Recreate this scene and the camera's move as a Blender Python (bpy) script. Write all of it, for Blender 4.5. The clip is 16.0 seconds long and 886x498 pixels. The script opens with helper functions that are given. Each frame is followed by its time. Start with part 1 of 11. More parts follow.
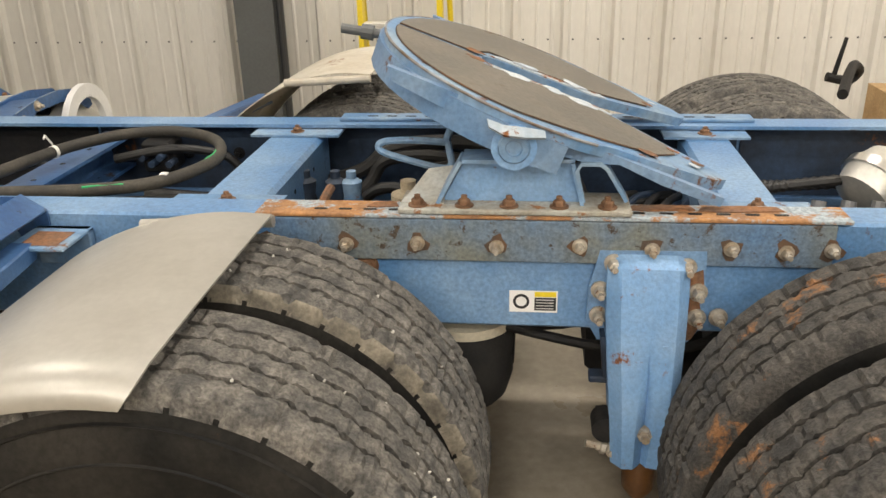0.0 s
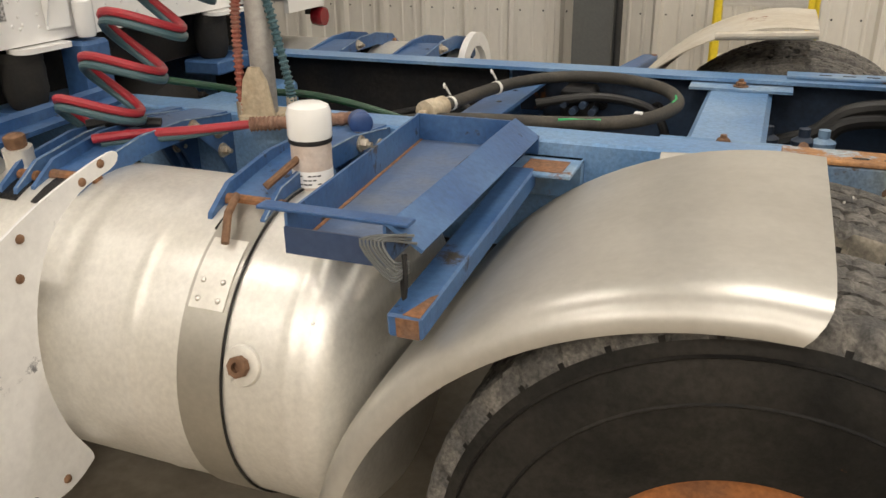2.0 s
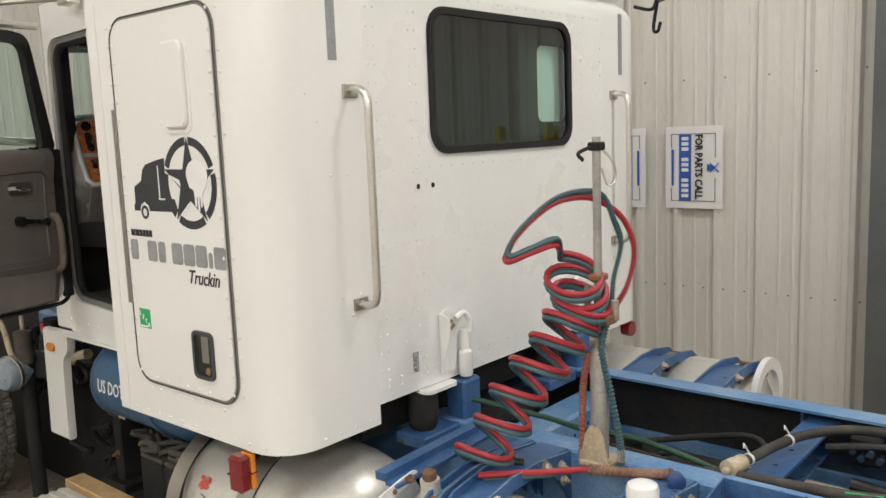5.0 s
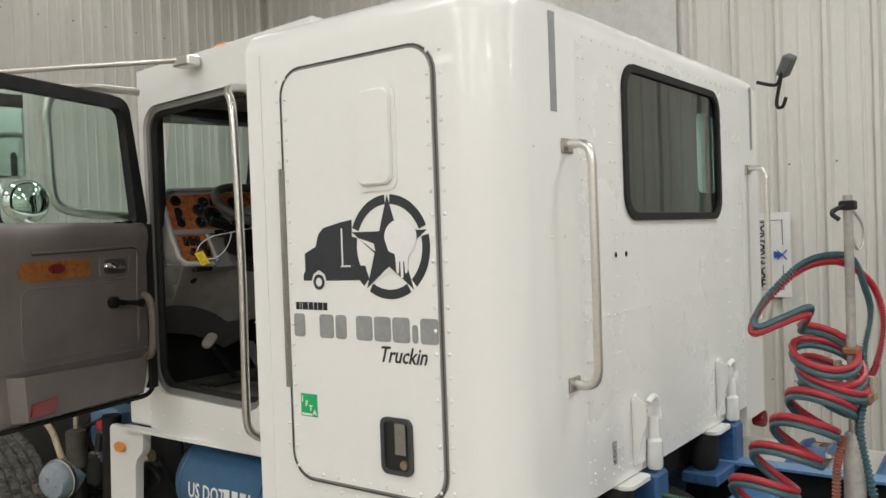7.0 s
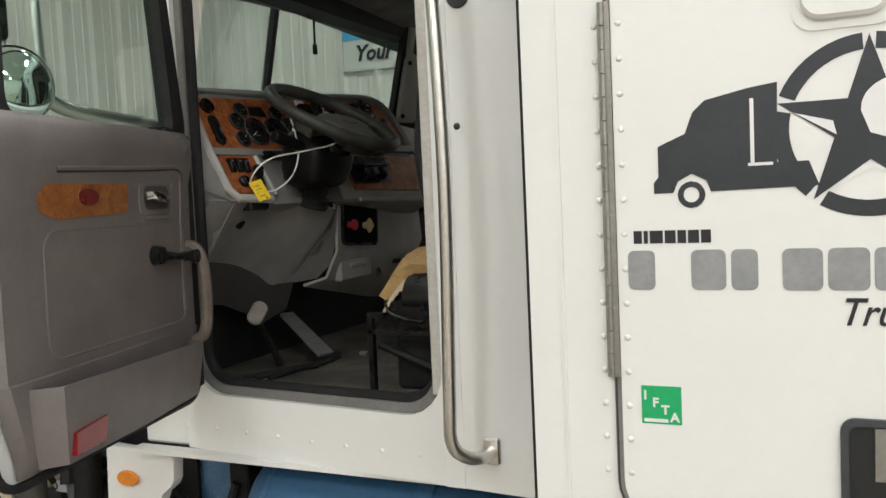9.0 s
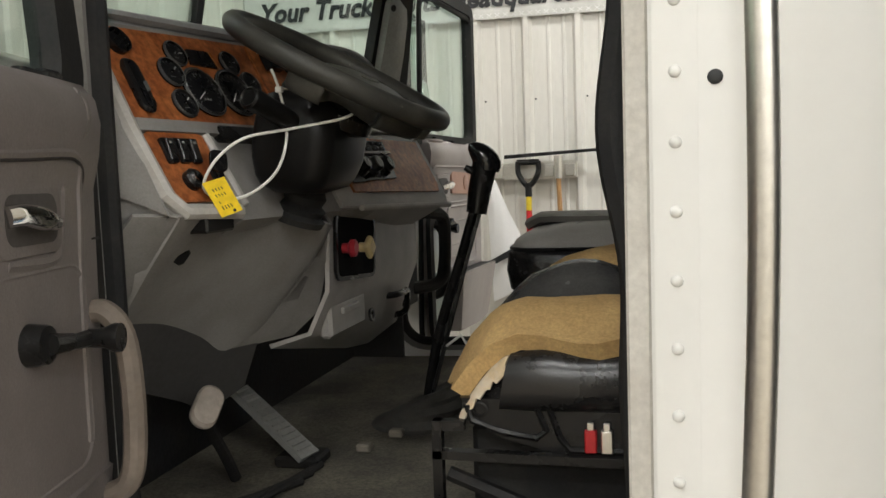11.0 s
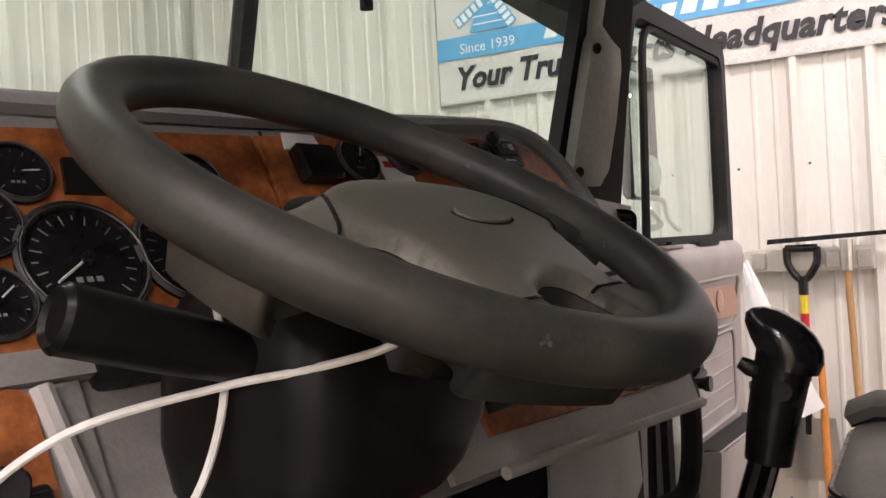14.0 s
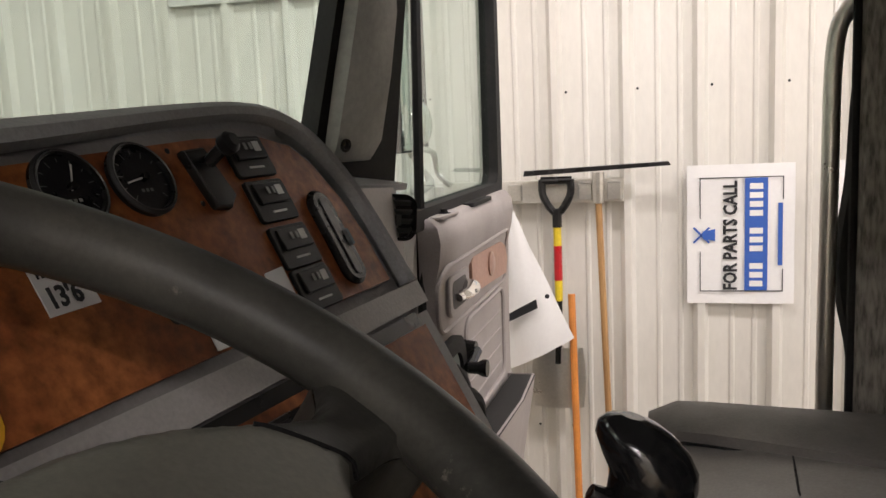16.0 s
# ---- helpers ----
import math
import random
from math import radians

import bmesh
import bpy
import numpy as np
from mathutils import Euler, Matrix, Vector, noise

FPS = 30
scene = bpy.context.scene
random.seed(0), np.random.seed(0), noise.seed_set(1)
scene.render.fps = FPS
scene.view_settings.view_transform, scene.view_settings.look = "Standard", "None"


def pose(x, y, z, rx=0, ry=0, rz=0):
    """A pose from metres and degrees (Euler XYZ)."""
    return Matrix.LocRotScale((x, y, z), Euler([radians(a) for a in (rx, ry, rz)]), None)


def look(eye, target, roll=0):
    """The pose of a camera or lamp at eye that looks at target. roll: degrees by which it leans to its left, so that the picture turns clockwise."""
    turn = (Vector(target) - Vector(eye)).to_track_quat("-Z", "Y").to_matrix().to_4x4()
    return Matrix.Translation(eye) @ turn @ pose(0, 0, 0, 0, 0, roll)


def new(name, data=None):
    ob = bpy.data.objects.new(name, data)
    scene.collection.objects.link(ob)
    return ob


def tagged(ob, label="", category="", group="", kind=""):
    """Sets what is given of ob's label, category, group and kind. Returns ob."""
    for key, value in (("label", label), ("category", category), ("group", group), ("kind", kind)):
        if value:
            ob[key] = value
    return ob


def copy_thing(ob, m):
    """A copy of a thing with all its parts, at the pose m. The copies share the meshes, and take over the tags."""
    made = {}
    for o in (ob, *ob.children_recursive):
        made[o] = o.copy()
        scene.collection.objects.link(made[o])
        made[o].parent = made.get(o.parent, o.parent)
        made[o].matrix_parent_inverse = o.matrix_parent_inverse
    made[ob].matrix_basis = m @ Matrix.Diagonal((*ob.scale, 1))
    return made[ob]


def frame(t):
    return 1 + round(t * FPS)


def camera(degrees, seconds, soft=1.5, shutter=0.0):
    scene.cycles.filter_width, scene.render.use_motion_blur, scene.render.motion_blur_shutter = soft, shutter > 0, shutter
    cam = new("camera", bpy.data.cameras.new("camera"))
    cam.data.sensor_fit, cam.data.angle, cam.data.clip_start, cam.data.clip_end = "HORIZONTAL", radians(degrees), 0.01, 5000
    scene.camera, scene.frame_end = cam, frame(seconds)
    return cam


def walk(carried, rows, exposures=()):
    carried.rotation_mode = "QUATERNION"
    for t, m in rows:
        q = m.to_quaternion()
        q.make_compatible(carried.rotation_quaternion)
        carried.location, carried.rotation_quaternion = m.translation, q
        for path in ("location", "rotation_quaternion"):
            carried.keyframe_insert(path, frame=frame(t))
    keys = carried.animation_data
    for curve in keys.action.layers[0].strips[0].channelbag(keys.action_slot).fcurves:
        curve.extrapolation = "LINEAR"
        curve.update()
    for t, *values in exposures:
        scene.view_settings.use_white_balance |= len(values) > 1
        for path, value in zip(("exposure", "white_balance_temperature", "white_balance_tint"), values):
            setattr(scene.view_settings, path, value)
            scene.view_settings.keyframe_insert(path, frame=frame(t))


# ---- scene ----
cam = camera(56.0, 16.0)
METRES, EYE, TILT, LEAN, TURN = 6.6, 1.57, 0.0, 0.0, 6.6
ROWS = [
    (0.0, 0.0, 0.0, 0.0, -0.54, -22.67, 1.29),
    (0.5, -0.0412, 0.0002, -0.0057, -0.98, -22.68, 1.0),
    (1.0, -0.0721, 0.0088, -0.0123, 2.4, -22.44, 0.93),
    (1.5, -0.0897, 0.0096, -0.0207, 8.54, -22.43, 0.94),
    (2.0, -0.0955, 0.0072, -0.0233, 14.92, -22.63, 0.78),
    (2.5, -0.0957, -0.0008, -0.0213, 20.83, -22.83, 0.87),
    (3.0, -0.0839, -0.0169, -0.0064, 25.25, -22.49, 1.01),
    (3.5, -0.0667, -0.0391, 0.0161, 28.54, -20.77, 1.33),
    (4.0, -0.0594, -0.0556, 0.0373, 30.83, -17.21, 1.51),
    (4.5, -0.0703, -0.058, 0.0509, 32.46, -12.89, 1.88),
    (5.0, -0.0828, -0.073, 0.0619, 33.65, -8.06, 2.21),
    (7.5, -0.2584, -0.0951, 0.036, 28.64, -0.73, 2.76),
    (8.0, -0.3207, -0.0812, 0.0265, 25.0, -1.93, 2.7),
    (8.5, -0.3823, -0.0602, 0.0287, 20.92, -3.0, 2.65),
    (11.0, -0.5384, 0.1006, 0.039, 7.61, -4.89, 2.06),
    (11.5, -0.5459, 0.1338, 0.0486, 15.21, -3.82, 2.53),
    (12.0, -0.5511, 0.1537, 0.0536, 23.58, -2.2, 2.93),
    (12.5, -0.5576, 0.1778, 0.0579, 28.53, -0.43, 3.11),
    (13.0, -0.5605, 0.2095, 0.0586, 29.9, 0.87, 3.22),
    (13.5, -0.5607, 0.2351, 0.0599, 28.3, 0.88, 3.11),
    (14.0, -0.5588, 0.2503, 0.0638, 23.5, -0.13, 3.2),
    (14.5, -0.56, 0.261, 0.0681, 18.67, -1.5, 3.0),
    (15.0, -0.5646, 0.27, 0.0717, 14.45, -3.31, 2.85),
    (15.5, -0.5669, 0.2889, 0.0788, 10.46, -5.57, 2.71),
    (16.0, -0.5749, 0.3003, 0.0848, 6.15, -8.08, 2.53),
]
EXPOSURES = [(0.0, 0.08, 6850, 11), (0.8, 0.06, 6850, 11), (2.0, -0.24, 6800, 12), (3.5, -0.27, 6600, 11), (4.5, -0.28, 6400, 10), (7.5, -0.42, 6050, 8), (8.5, -0.22, 6000, 8), (11.0, 0.32, 6200, 8), (12.0, 0.68, 6400, 11), (12.5, 0.72, 6500, 13), (13.5, 0.86, 6500, 22), (14.0, 0.84, 6450, 24), (14.5, 0.67, 6450, 25), (16.0, 0.65, 6450, 18)]
walk(cam, [(t, pose(0, 0, EYE, TILT, LEAN, TURN) @ pose(METRES * x, METRES * y, METRES * z, 90 + pitch, roll, yaw)) for t, x, y, z, yaw, pitch, roll in ROWS], EXPOSURES)

# ---- light ----
FZ = -0.035                    # floor height
world = bpy.data.worlds.new("world")
scene.world = world
world.use_nodes = True
world.node_tree.nodes["Background"].inputs[0].default_value = (1.0, 0.95, 0.88, 1)
world.node_tree.nodes["Background"].inputs[1].default_value = 0.05
# unseen lamps; the column at x -7.2 is added to brighten wall and dash
LAMP_X, LAMP_Y, LAMP_Z = (-7.2, -4.0, -0.4, 3.3, 7.0), (-6.9, -3.8, -0.7, 2.9), 5.1
LAMP_POWER = {-6.9: 96.0, -3.8: 80.0, -0.7: 34.0, 2.9: 68.0}
LAMP_TRIM = {(-4.0, 2.9): 0.65, (-4.0, -3.8): 1.1, (-0.4, 2.9): 1.2, (-0.4, -3.8): 1.15, (3.3, 2.9): 1.15, (3.3, -0.7): 1.25, (3.3, -3.8): 1.25, (3.3, -6.9): 1.2}  # power factors tuned for brightness, area by area
for lx in LAMP_X:
    for ly in LAMP_Y:
        lamp = bpy.data.lights.new("shop_light", "AREA")
        lamp.shape, lamp.size, lamp.size_y = "RECTANGLE", 1.2, 0.28
        lamp.energy, lamp.color = LAMP_POWER[ly] * (0.1 if lx < -6 else LAMP_TRIM.get((lx, ly), 1.0)), (1.0, 0.968, 0.915)
        ob = new("shop_light", lamp)
        ob.location = (lx, ly, LAMP_Z - 0.06)

# ---- materials ----
MATS = {}


def rgb(c):
    return (c[0], c[1], c[2], 1.0)


def mat(name, base, rough=0.5, metal=0.0, second=None, amount=0.5, scale=4.0, fine=90.0, fine_amt=0.12,
        bump=0.15, bump_scale=None, rust=0.0, rust_scale=5.0, rust_col=(0.30, 0.11, 0.035), coat=0.0, stretch=None,
        rough_var=0.15, spec=0.5, vary=0.0):
    """A paint, metal, rubber or plastic with broad stains, fine grain, optional rust and relief."""
    if name in MATS:
        return MATS[name]
    m = bpy.data.materials.new(name)
    m.use_nodes = True
    MATS[name] = m
    t = m.node_tree
    bs = t.nodes["Principled BSDF"]
    tc, info = t.nodes.new("ShaderNodeTexCoord"), t.nodes.new("ShaderNodeObjectInfo")
    add = t.nodes.new("ShaderNodeVectorMath")
    add.operation = "MULTIPLY_ADD"
    add.inputs[1].default_value = (1, 1, 1) if stretch is None else stretch
    off = t.nodes.new("ShaderNodeVectorMath")
    off.operation = "SCALE"
    off.inputs[0].default_value = (7.3, 3.1, 5.7)
    t.links.new(info.outputs["Random"], off.inputs["Scale"])
    t.links.new(tc.outputs["Object"], add.inputs[0])
    t.links.new(off.outputs[0], add.inputs[2])

    def noise_node(s, detail, rough_n=0.6):
        n = t.nodes.new("ShaderNodeTexNoise")
        n.inputs["Scale"].default_value, n.inputs["Detail"].default_value, n.inputs["Roughness"].default_value = s, detail, rough_n
        t.links.new(add.outputs[0], n.inputs["Vector"])
        return n

    def ramp(src, a, b):
        r = t.nodes.new("ShaderNodeMapRange")
        r.inputs["From Min"].default_value, r.inputs["From Max"].default_value = a, b
        t.links.new(src, r.inputs["Value"])
        return r.outputs["Result"]

    def mix(fac, a, b, mode="MIX"):
        x = t.nodes.new("ShaderNodeMix")
        x.data_type, x.blend_type = "RGBA", mode
        for sock, v in ((x.inputs["Factor"], fac), (x.inputs["A"], a), (x.inputs["B"], b)):
            if isinstance(v, (tuple, float, int)):
                sock.default_value = v
            else:
                t.links.new(v, sock)
        return x.outputs["Result"]

    broad, grain = noise_node(scale, 6), noise_node(fine, 3)
    second = second or tuple(c * 0.72 for c in base)
    f = t.nodes.new("ShaderNodeMath")
    f.operation = "MULTIPLY"
    f.inputs[1].default_value = amount
    t.links.new(ramp(broad.outputs["Fac"], 0.38, 0.66), f.inputs[0])
    col = mix(f.outputs[0], rgb(base), rgb(second))
    g = ramp(grain.outputs["Fac"], 0.3, 0.7)
    v = t.nodes.new("ShaderNodeMapRange")
    v.inputs["To Min"].default_value, v.inputs["To Max"].default_value = 1 - fine_amt, 1 + fine_amt * 0.6
    t.links.new(g, v.inputs["Value"])
    col = mix(1.0, col, v.outputs["Result"], "MULTIPLY")
    rr = t.nodes.new("ShaderNodeMapRange")
    rr.inputs["To Min"].default_value, rr.inputs["To Max"].default_value = max(0.02, rough - rough_var), min(1, rough + rough_var)
    t.links.new(broad.outputs["Fac"], rr.inputs["Value"])
    rough_out = rr.outputs["Result"]
    met = None
    if rust > 0:
        rn = noise_node(rust_scale, 9, 0.72)
        rf = ramp(rn.outputs["Fac"], 0.68 - rust * 0.3, 0.73 - rust * 0.3)
        rc = mix(g, rgb(rust_col), rgb(tuple(c * 0.45 for c in rust_col)))
        col = mix(rf, col, rc)
        x = t.nodes.new("ShaderNodeMix")
        t.links.new(rf, x.inputs["Factor"])
        t.links.new(rough_out, x.inputs["A"])
        x.inputs["B"].default_value = 0.9
        rough_out = x.outputs["Result"]
        if metal > 0:
            y = t.nodes.new("ShaderNodeMapRange")
            y.inputs["To Min"].default_value, y.inputs["To Max"].default_value = metal, 0
            t.links.new(rf, y.inputs["Value"])
            met = y.outputs["Result"]
    if vary > 0:
        w = t.nodes.new("ShaderNodeMapRange")
        w.inputs["To Min"].default_value, w.inputs["To Max"].default_value = 1 - vary, 1 + vary
        t.links.new(info.outputs["Random"], w.inputs["Value"])
        col = mix(1.0, col, w.outputs["Result"], "MULTIPLY")
    t.links.new(col, bs.inputs["Base Color"])
    t.links.new(rough_out, bs.inputs["Roughness"])
    bs.inputs["Metallic"].default_value = metal
    if met is not None:
        t.links.new(met, bs.inputs["Metallic"])
    bs.inputs["Coat Weight"].default_value = coat
    bs.inputs["Specular IOR Level"].default_value = spec
    if bump > 0:
        b = t.nodes.new("ShaderNodeBump")
        b.inputs["Strength"].default_value, b.inputs["Distance"].default_value = bump, 0.004
        src = noise_node(bump_scale, 4) if bump_scale else grain
        t.links.new(src.outputs["Fac"], b.inputs["Height"])
        t.links.new(b.outputs["Normal"], bs.inputs["Normal"])
    return m


def glass(name, tint=(0.95, 0.99, 0.97), rough=0.0, clear=0.97, reflect=0.03):
    """Thin pane: see-through with a clear reflection."""
    if name in MATS:
        return MATS[name]
    m = bpy.data.materials.new(name)
    m.use_nodes = True
    MATS[name] = m
    t = m.node_tree
    out = t.nodes["Material Output"]
    t.nodes.remove(t.nodes["Principled BSDF"])
    tr, gl, mx, lw, pw, sc = (t.nodes.new(n) for n in ("ShaderNodeBsdfTransparent", "ShaderNodeBsdfGlossy", "ShaderNodeMixShader", "ShaderNodeLayerWeight", "ShaderNodeMath", "ShaderNodeMath"))
    tr.inputs["Color"].default_value = rgb(tuple(c * clear for c in tint))
    gl.inputs["Roughness"].default_value = rough
    lw.inputs["Blend"].default_value = 0.5
    pw.operation, sc.operation = "POWER", "MULTIPLY_ADD"
    pw.inputs[1].default_value = 4.0
    sc.inputs[1].default_value, sc.inputs[2].default_value = 0.75, reflect
    t.links.new(lw.outputs["Facing"], pw.inputs[0])
    t.links.new(pw.outputs[0], sc.inputs[0])
    t.links.new(sc.outputs[0], mx.inputs[0])
    t.links.new(tr.outputs[0], mx.inputs[1])
    t.links.new(gl.outputs[0], mx.inputs[2])
    t.links.new(mx.outputs[0], out.inputs["Surface"])
    return m


def emit(name, c, s):
    if name in MATS:
        return MATS[name]
    m = bpy.data.materials.new(name)
    m.use_nodes = True
    MATS[name] = m
    b = m.node_tree.nodes["Principled BSDF"]
    b.inputs["Base Color"].default_value = rgb(c)
    b.inputs["Emission Color"].default_value, b.inputs["Emission Strength"].default_value = rgb(c), s
    return m


BLUE = mat("frame_blue_paint", (0.095, 0.23, 0.455), 0.36, 0, (0.25, 0.38, 0.54), 0.8, 3.2, 110, 0.24, 0.2, rust=0.10, rust_scale=6, rust_col=(0.16, 0.10, 0.07), rough_var=0.2)
GRIMED_BLUE = mat("grime_stained_blue", (0.105, 0.205, 0.36), 0.5, 0, (0.185, 0.195, 0.165), 0.95, 3.4, 120, 0.35, 0.25, rust=0.36, rust_scale=26, rust_col=(0.10, 0.075, 0.055))
RUSTY_FLANGE = mat("orange_rust_over_blue", (0.45, 0.225, 0.09), 0.85, 0, (0.24, 0.13, 0.075), 0.8, 16, 120, 0.3, 0.4, rust=0.62, rust_scale=9, rust_col=(0.46, 0.53, 0.58))
BLUE_CLEAN = mat("bright_blue_paint", (0.026, 0.085, 0.225), 0.42, 0, (0.080, 0.165, 0.32), 0.8, 5, 70, 0.2, 0.15, rust=0.27, rust_scale=8, rust_col=(0.075, 0.06, 0.05))
BLUE_RUST = mat("rusty_blue_paint", (0.12, 0.25, 0.44), 0.5, 0, (0.29, 0.38, 0.46), 0.8, 8, 60, 0.2, 0.25, rust=0.30, rust_scale=13, rust_col=(0.22, 0.105, 0.05))
BLUE_CAST = mat("blue_painted_casting", (0.17, 0.34, 0.60), 0.55, 0, (0.28, 0.43, 0.62), 0.6, 8, 120, 0.15, 0.35, rust=0.25, rust_scale=12)
# grimy parts, and the rail sheets whose dark blue stands in for shade
BLUE_DARK = mat("dark_blue_grime_and_shade", (0.026, 0.052, 0.10), 0.6, 0, (0.014, 0.016, 0.021), 0.85, 5, 60, 0.25, 0.2, rust=0.2)
RUST = mat("rusty_steel", (0.27, 0.12, 0.05), 0.9, 0, (0.15, 0.10, 0.075), 0.8, 14, 110, 0.35, 0.5)
# grimy parts, and added sheets whose black stands in for shade
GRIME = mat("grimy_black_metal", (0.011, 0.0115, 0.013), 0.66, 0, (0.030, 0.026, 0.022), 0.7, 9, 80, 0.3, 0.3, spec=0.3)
RUBBER = mat("dusty_tyre_rubber", (0.070, 0.067, 0.062), 0.85, 0, (0.205, 0.188, 0.165), 0.9, 24, 150, 0.5, 0.9)
TREAD_EDGE = mat("pale_worn_tread_edge", (0.25, 0.22, 0.17), 0.9, 0, (0.075, 0.068, 0.058), 0.9, 14, 120, 0.3, 0.4)
RUBBER_SIDE = mat("tyre_sidewall_rubber", (0.0085, 0.0083, 0.0080), 0.62, 0, (0.036, 0.032, 0.027), 0.8, 4.5, 90, 0.3, 0.3, rust=0.10, rust_scale=16, rust_col=(0.10, 0.055, 0.025), spec=0.16)
RUBBER_MUD = mat("muddy_tyre_rubber", (0.042, 0.040, 0.038), 0.88, 0, (0.12, 0.108, 0.094), 0.8, 20, 150, 0.5, 0.9, rust=0.32, rust_scale=7, rust_col=(0.33, 0.16, 0.07))
HOSE = mat("black_hose_rubber", (0.010, 0.010, 0.011), 0.55, 0, (0.028, 0.026, 0.022), 0.7, 10, 120, 0.2, 0.15)
HOSE_DUST = mat("dusty_hose_rubber", (0.036, 0.033, 0.028), 0.75, 0, (0.095, 0.084, 0.066), 0.8, 8, 140, 0.25, 0.2)
ALU = mat("dull_aluminium", (0.79, 0.77, 0.72), 0.40, 0.62, (0.64, 0.615, 0.55), 0.7, 5, 90, 0.08, 0.04, rust=0.05, rust_scale=7, rust_col=(0.40, 0.38, 0.33), rough_var=0.25)
ALU_FENDER = mat("satin_fender_metal", (0.55, 0.53, 0.485), 0.38, 0.62, (0.45, 0.43, 0.385), 0.8, 4, 60, 0.05, 0.03, rough_var=0.15)
STEEL = mat("stainless_steel", (0.74, 0.72, 0.68), 0.33, 1.0, (0.62, 0.60, 0.56), 0.6, 8, 90, 0.08, 0.02)
CHROME = mat("chrome", (0.82, 0.81, 0.79), 0.08, 1.0, (0.7, 0.69, 0.67), 0.4, 12, 90, 0.05, 0.01, rough_var=0.06)
BOLT = mat("dirty_plated_bolt", (0.58, 0.54, 0.47), 0.45, 0.55, (0.36, 0.28, 0.19), 0.9, 30, 160, 0.2, 0.3, rust=0.26, rust_scale=40)
BOLT_RUST = mat("rusted_bolt", (0.27, 0.15, 0.085), 0.75, 0.3, (0.13, 0.07, 0.04), 0.9, 40, 160, 0.3, 0.4)
WHITE = mat("white_cab_paint", (0.84, 0.835, 0.81), 0.26, 0, (0.81, 0.805, 0.775), 0.06, 0.6, 40, 0.012, 0.0, coat=0.35, rough_var=0.015)
WHITE_DIRTY = mat("scuffed_white_paint", (0.76, 0.755, 0.735), 0.45, 0, (0.64, 0.63, 0.62), 0.6, 7, 60, 0.06, 0.04, rust=0.21, rust_scale=8, rust_col=(0.36, 0.36, 0.37), rough_var=0.15)
FENDER_WHITE = mat("old_cream_fender", (0.56, 0.52, 0.44), 0.5, 0, (0.46, 0.40, 0.31), 0.8, 6, 60, 0.12, 0.08, rust=0.2)
CREAM = mat("cream_metal", (0.72, 0.66, 0.52), 0.5, 0, (0.55, 0.48, 0.36), 0.7, 8)
BLACK = mat("black_plastic", (0.0095, 0.0093, 0.0095), 0.27, 0, (0.020, 0.019, 0.018), 0.6, 8, 150, 0.15, 0.04, spec=0.3)
BLACK_MATT = mat("matt_black_rubber", (0.012, 0.012, 0.013), 0.75, 0, (0.036, 0.034, 0.030), 0.6, 12, 150, 0.2, 0.15, spec=0.35)
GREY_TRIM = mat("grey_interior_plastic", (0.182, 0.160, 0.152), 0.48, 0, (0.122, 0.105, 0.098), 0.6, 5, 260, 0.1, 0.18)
GREY_DASH = mat("grey_dash_plastic", (0.275, 0.265, 0.255), 0.5, 0, (0.165, 0.153, 0.143), 0.75, 5, 260, 0.1, 0.18)
# GREY_DASH made paler: light on the centre stack put into its colour
STACK = mat("lit_grey_dash_plastic", (0.44, 0.42, 0.40), 0.5, 0, (0.30, 0.285, 0.27), 0.75, 5, 260, 0.1, 0.18)
DASH_TOP = mat("dark_grey_dash_top", (0.27, 0.275, 0.28), 0.55, 0, (0.33, 0.33, 0.33), 0.5, 7, 220, 0.12, 0.2)
DASH_RIM = mat("pale_worn_dash_edge", (0.46, 0.44, 0.41), 0.5, 0, (0.32, 0.30, 0.28), 0.6, 9, 160, 0.08, 0.08)
BURL = mat("burl_wood_veneer", (0.40, 0.135, 0.044), 0.38, 0, (0.20, 0.055, 0.018), 0.95, 16, 75, 0.45, 0.02, coat=0.0, spec=0.2)
BURL_LIGHT = mat("light_burl_veneer", (0.36, 0.14, 0.04), 0.3, 0, (0.20, 0.065, 0.018), 0.9, 38, 120, 0.2, 0.02, coat=0.5)
WHEEL_VINYL = mat("dusty_wheel_vinyl", (0.027, 0.0265, 0.0235), 0.42, 0, (0.080, 0.076, 0.064), 0.9, 5, 300, 0.15, 0.06, rust=0.16, rust_scale=22, rust_col=(0.20, 0.185, 0.155), spec=0.22)
VINYL = mat("black_seat_vinyl", (0.011, 0.011, 0.012), 0.26, 0, (0.030, 0.028, 0.026), 0.6, 7, 240, 0.15, 0.3, bump_scale=26, spec=0.5)
HUB_VINYL = mat("dusty_hub_vinyl", (0.125, 0.122, 0.100), 0.42, 0, (0.20, 0.194, 0.160), 0.7, 6, 300, 0.12, 0.06, spec=0.28)
# passenger seat top: reflection on dark vinyl painted as pale grey
SEAT_SHEEN = mat("sheen_grey_vinyl", (0.36, 0.34, 0.315), 0.55, 0, (0.26, 0.245, 0.225), 0.7, 5, 260, 0.1, 0.15)
VINYL_GREY = mat("dusty_grey_vinyl", (0.21, 0.197, 0.185), 0.55, 0, (0.10, 0.092, 0.086), 0.6, 6, 260, 0.1, 0.15)
# darker BLACK with weak specular: blocked light on column and rockers put into the material
COLUMN = mat("dimmed_black_plastic", (0.0075, 0.0072, 0.007), 0.34, 0, (0.016, 0.015, 0.014), 0.6, 8, 150, 0.15, 0.04, spec=0.14)
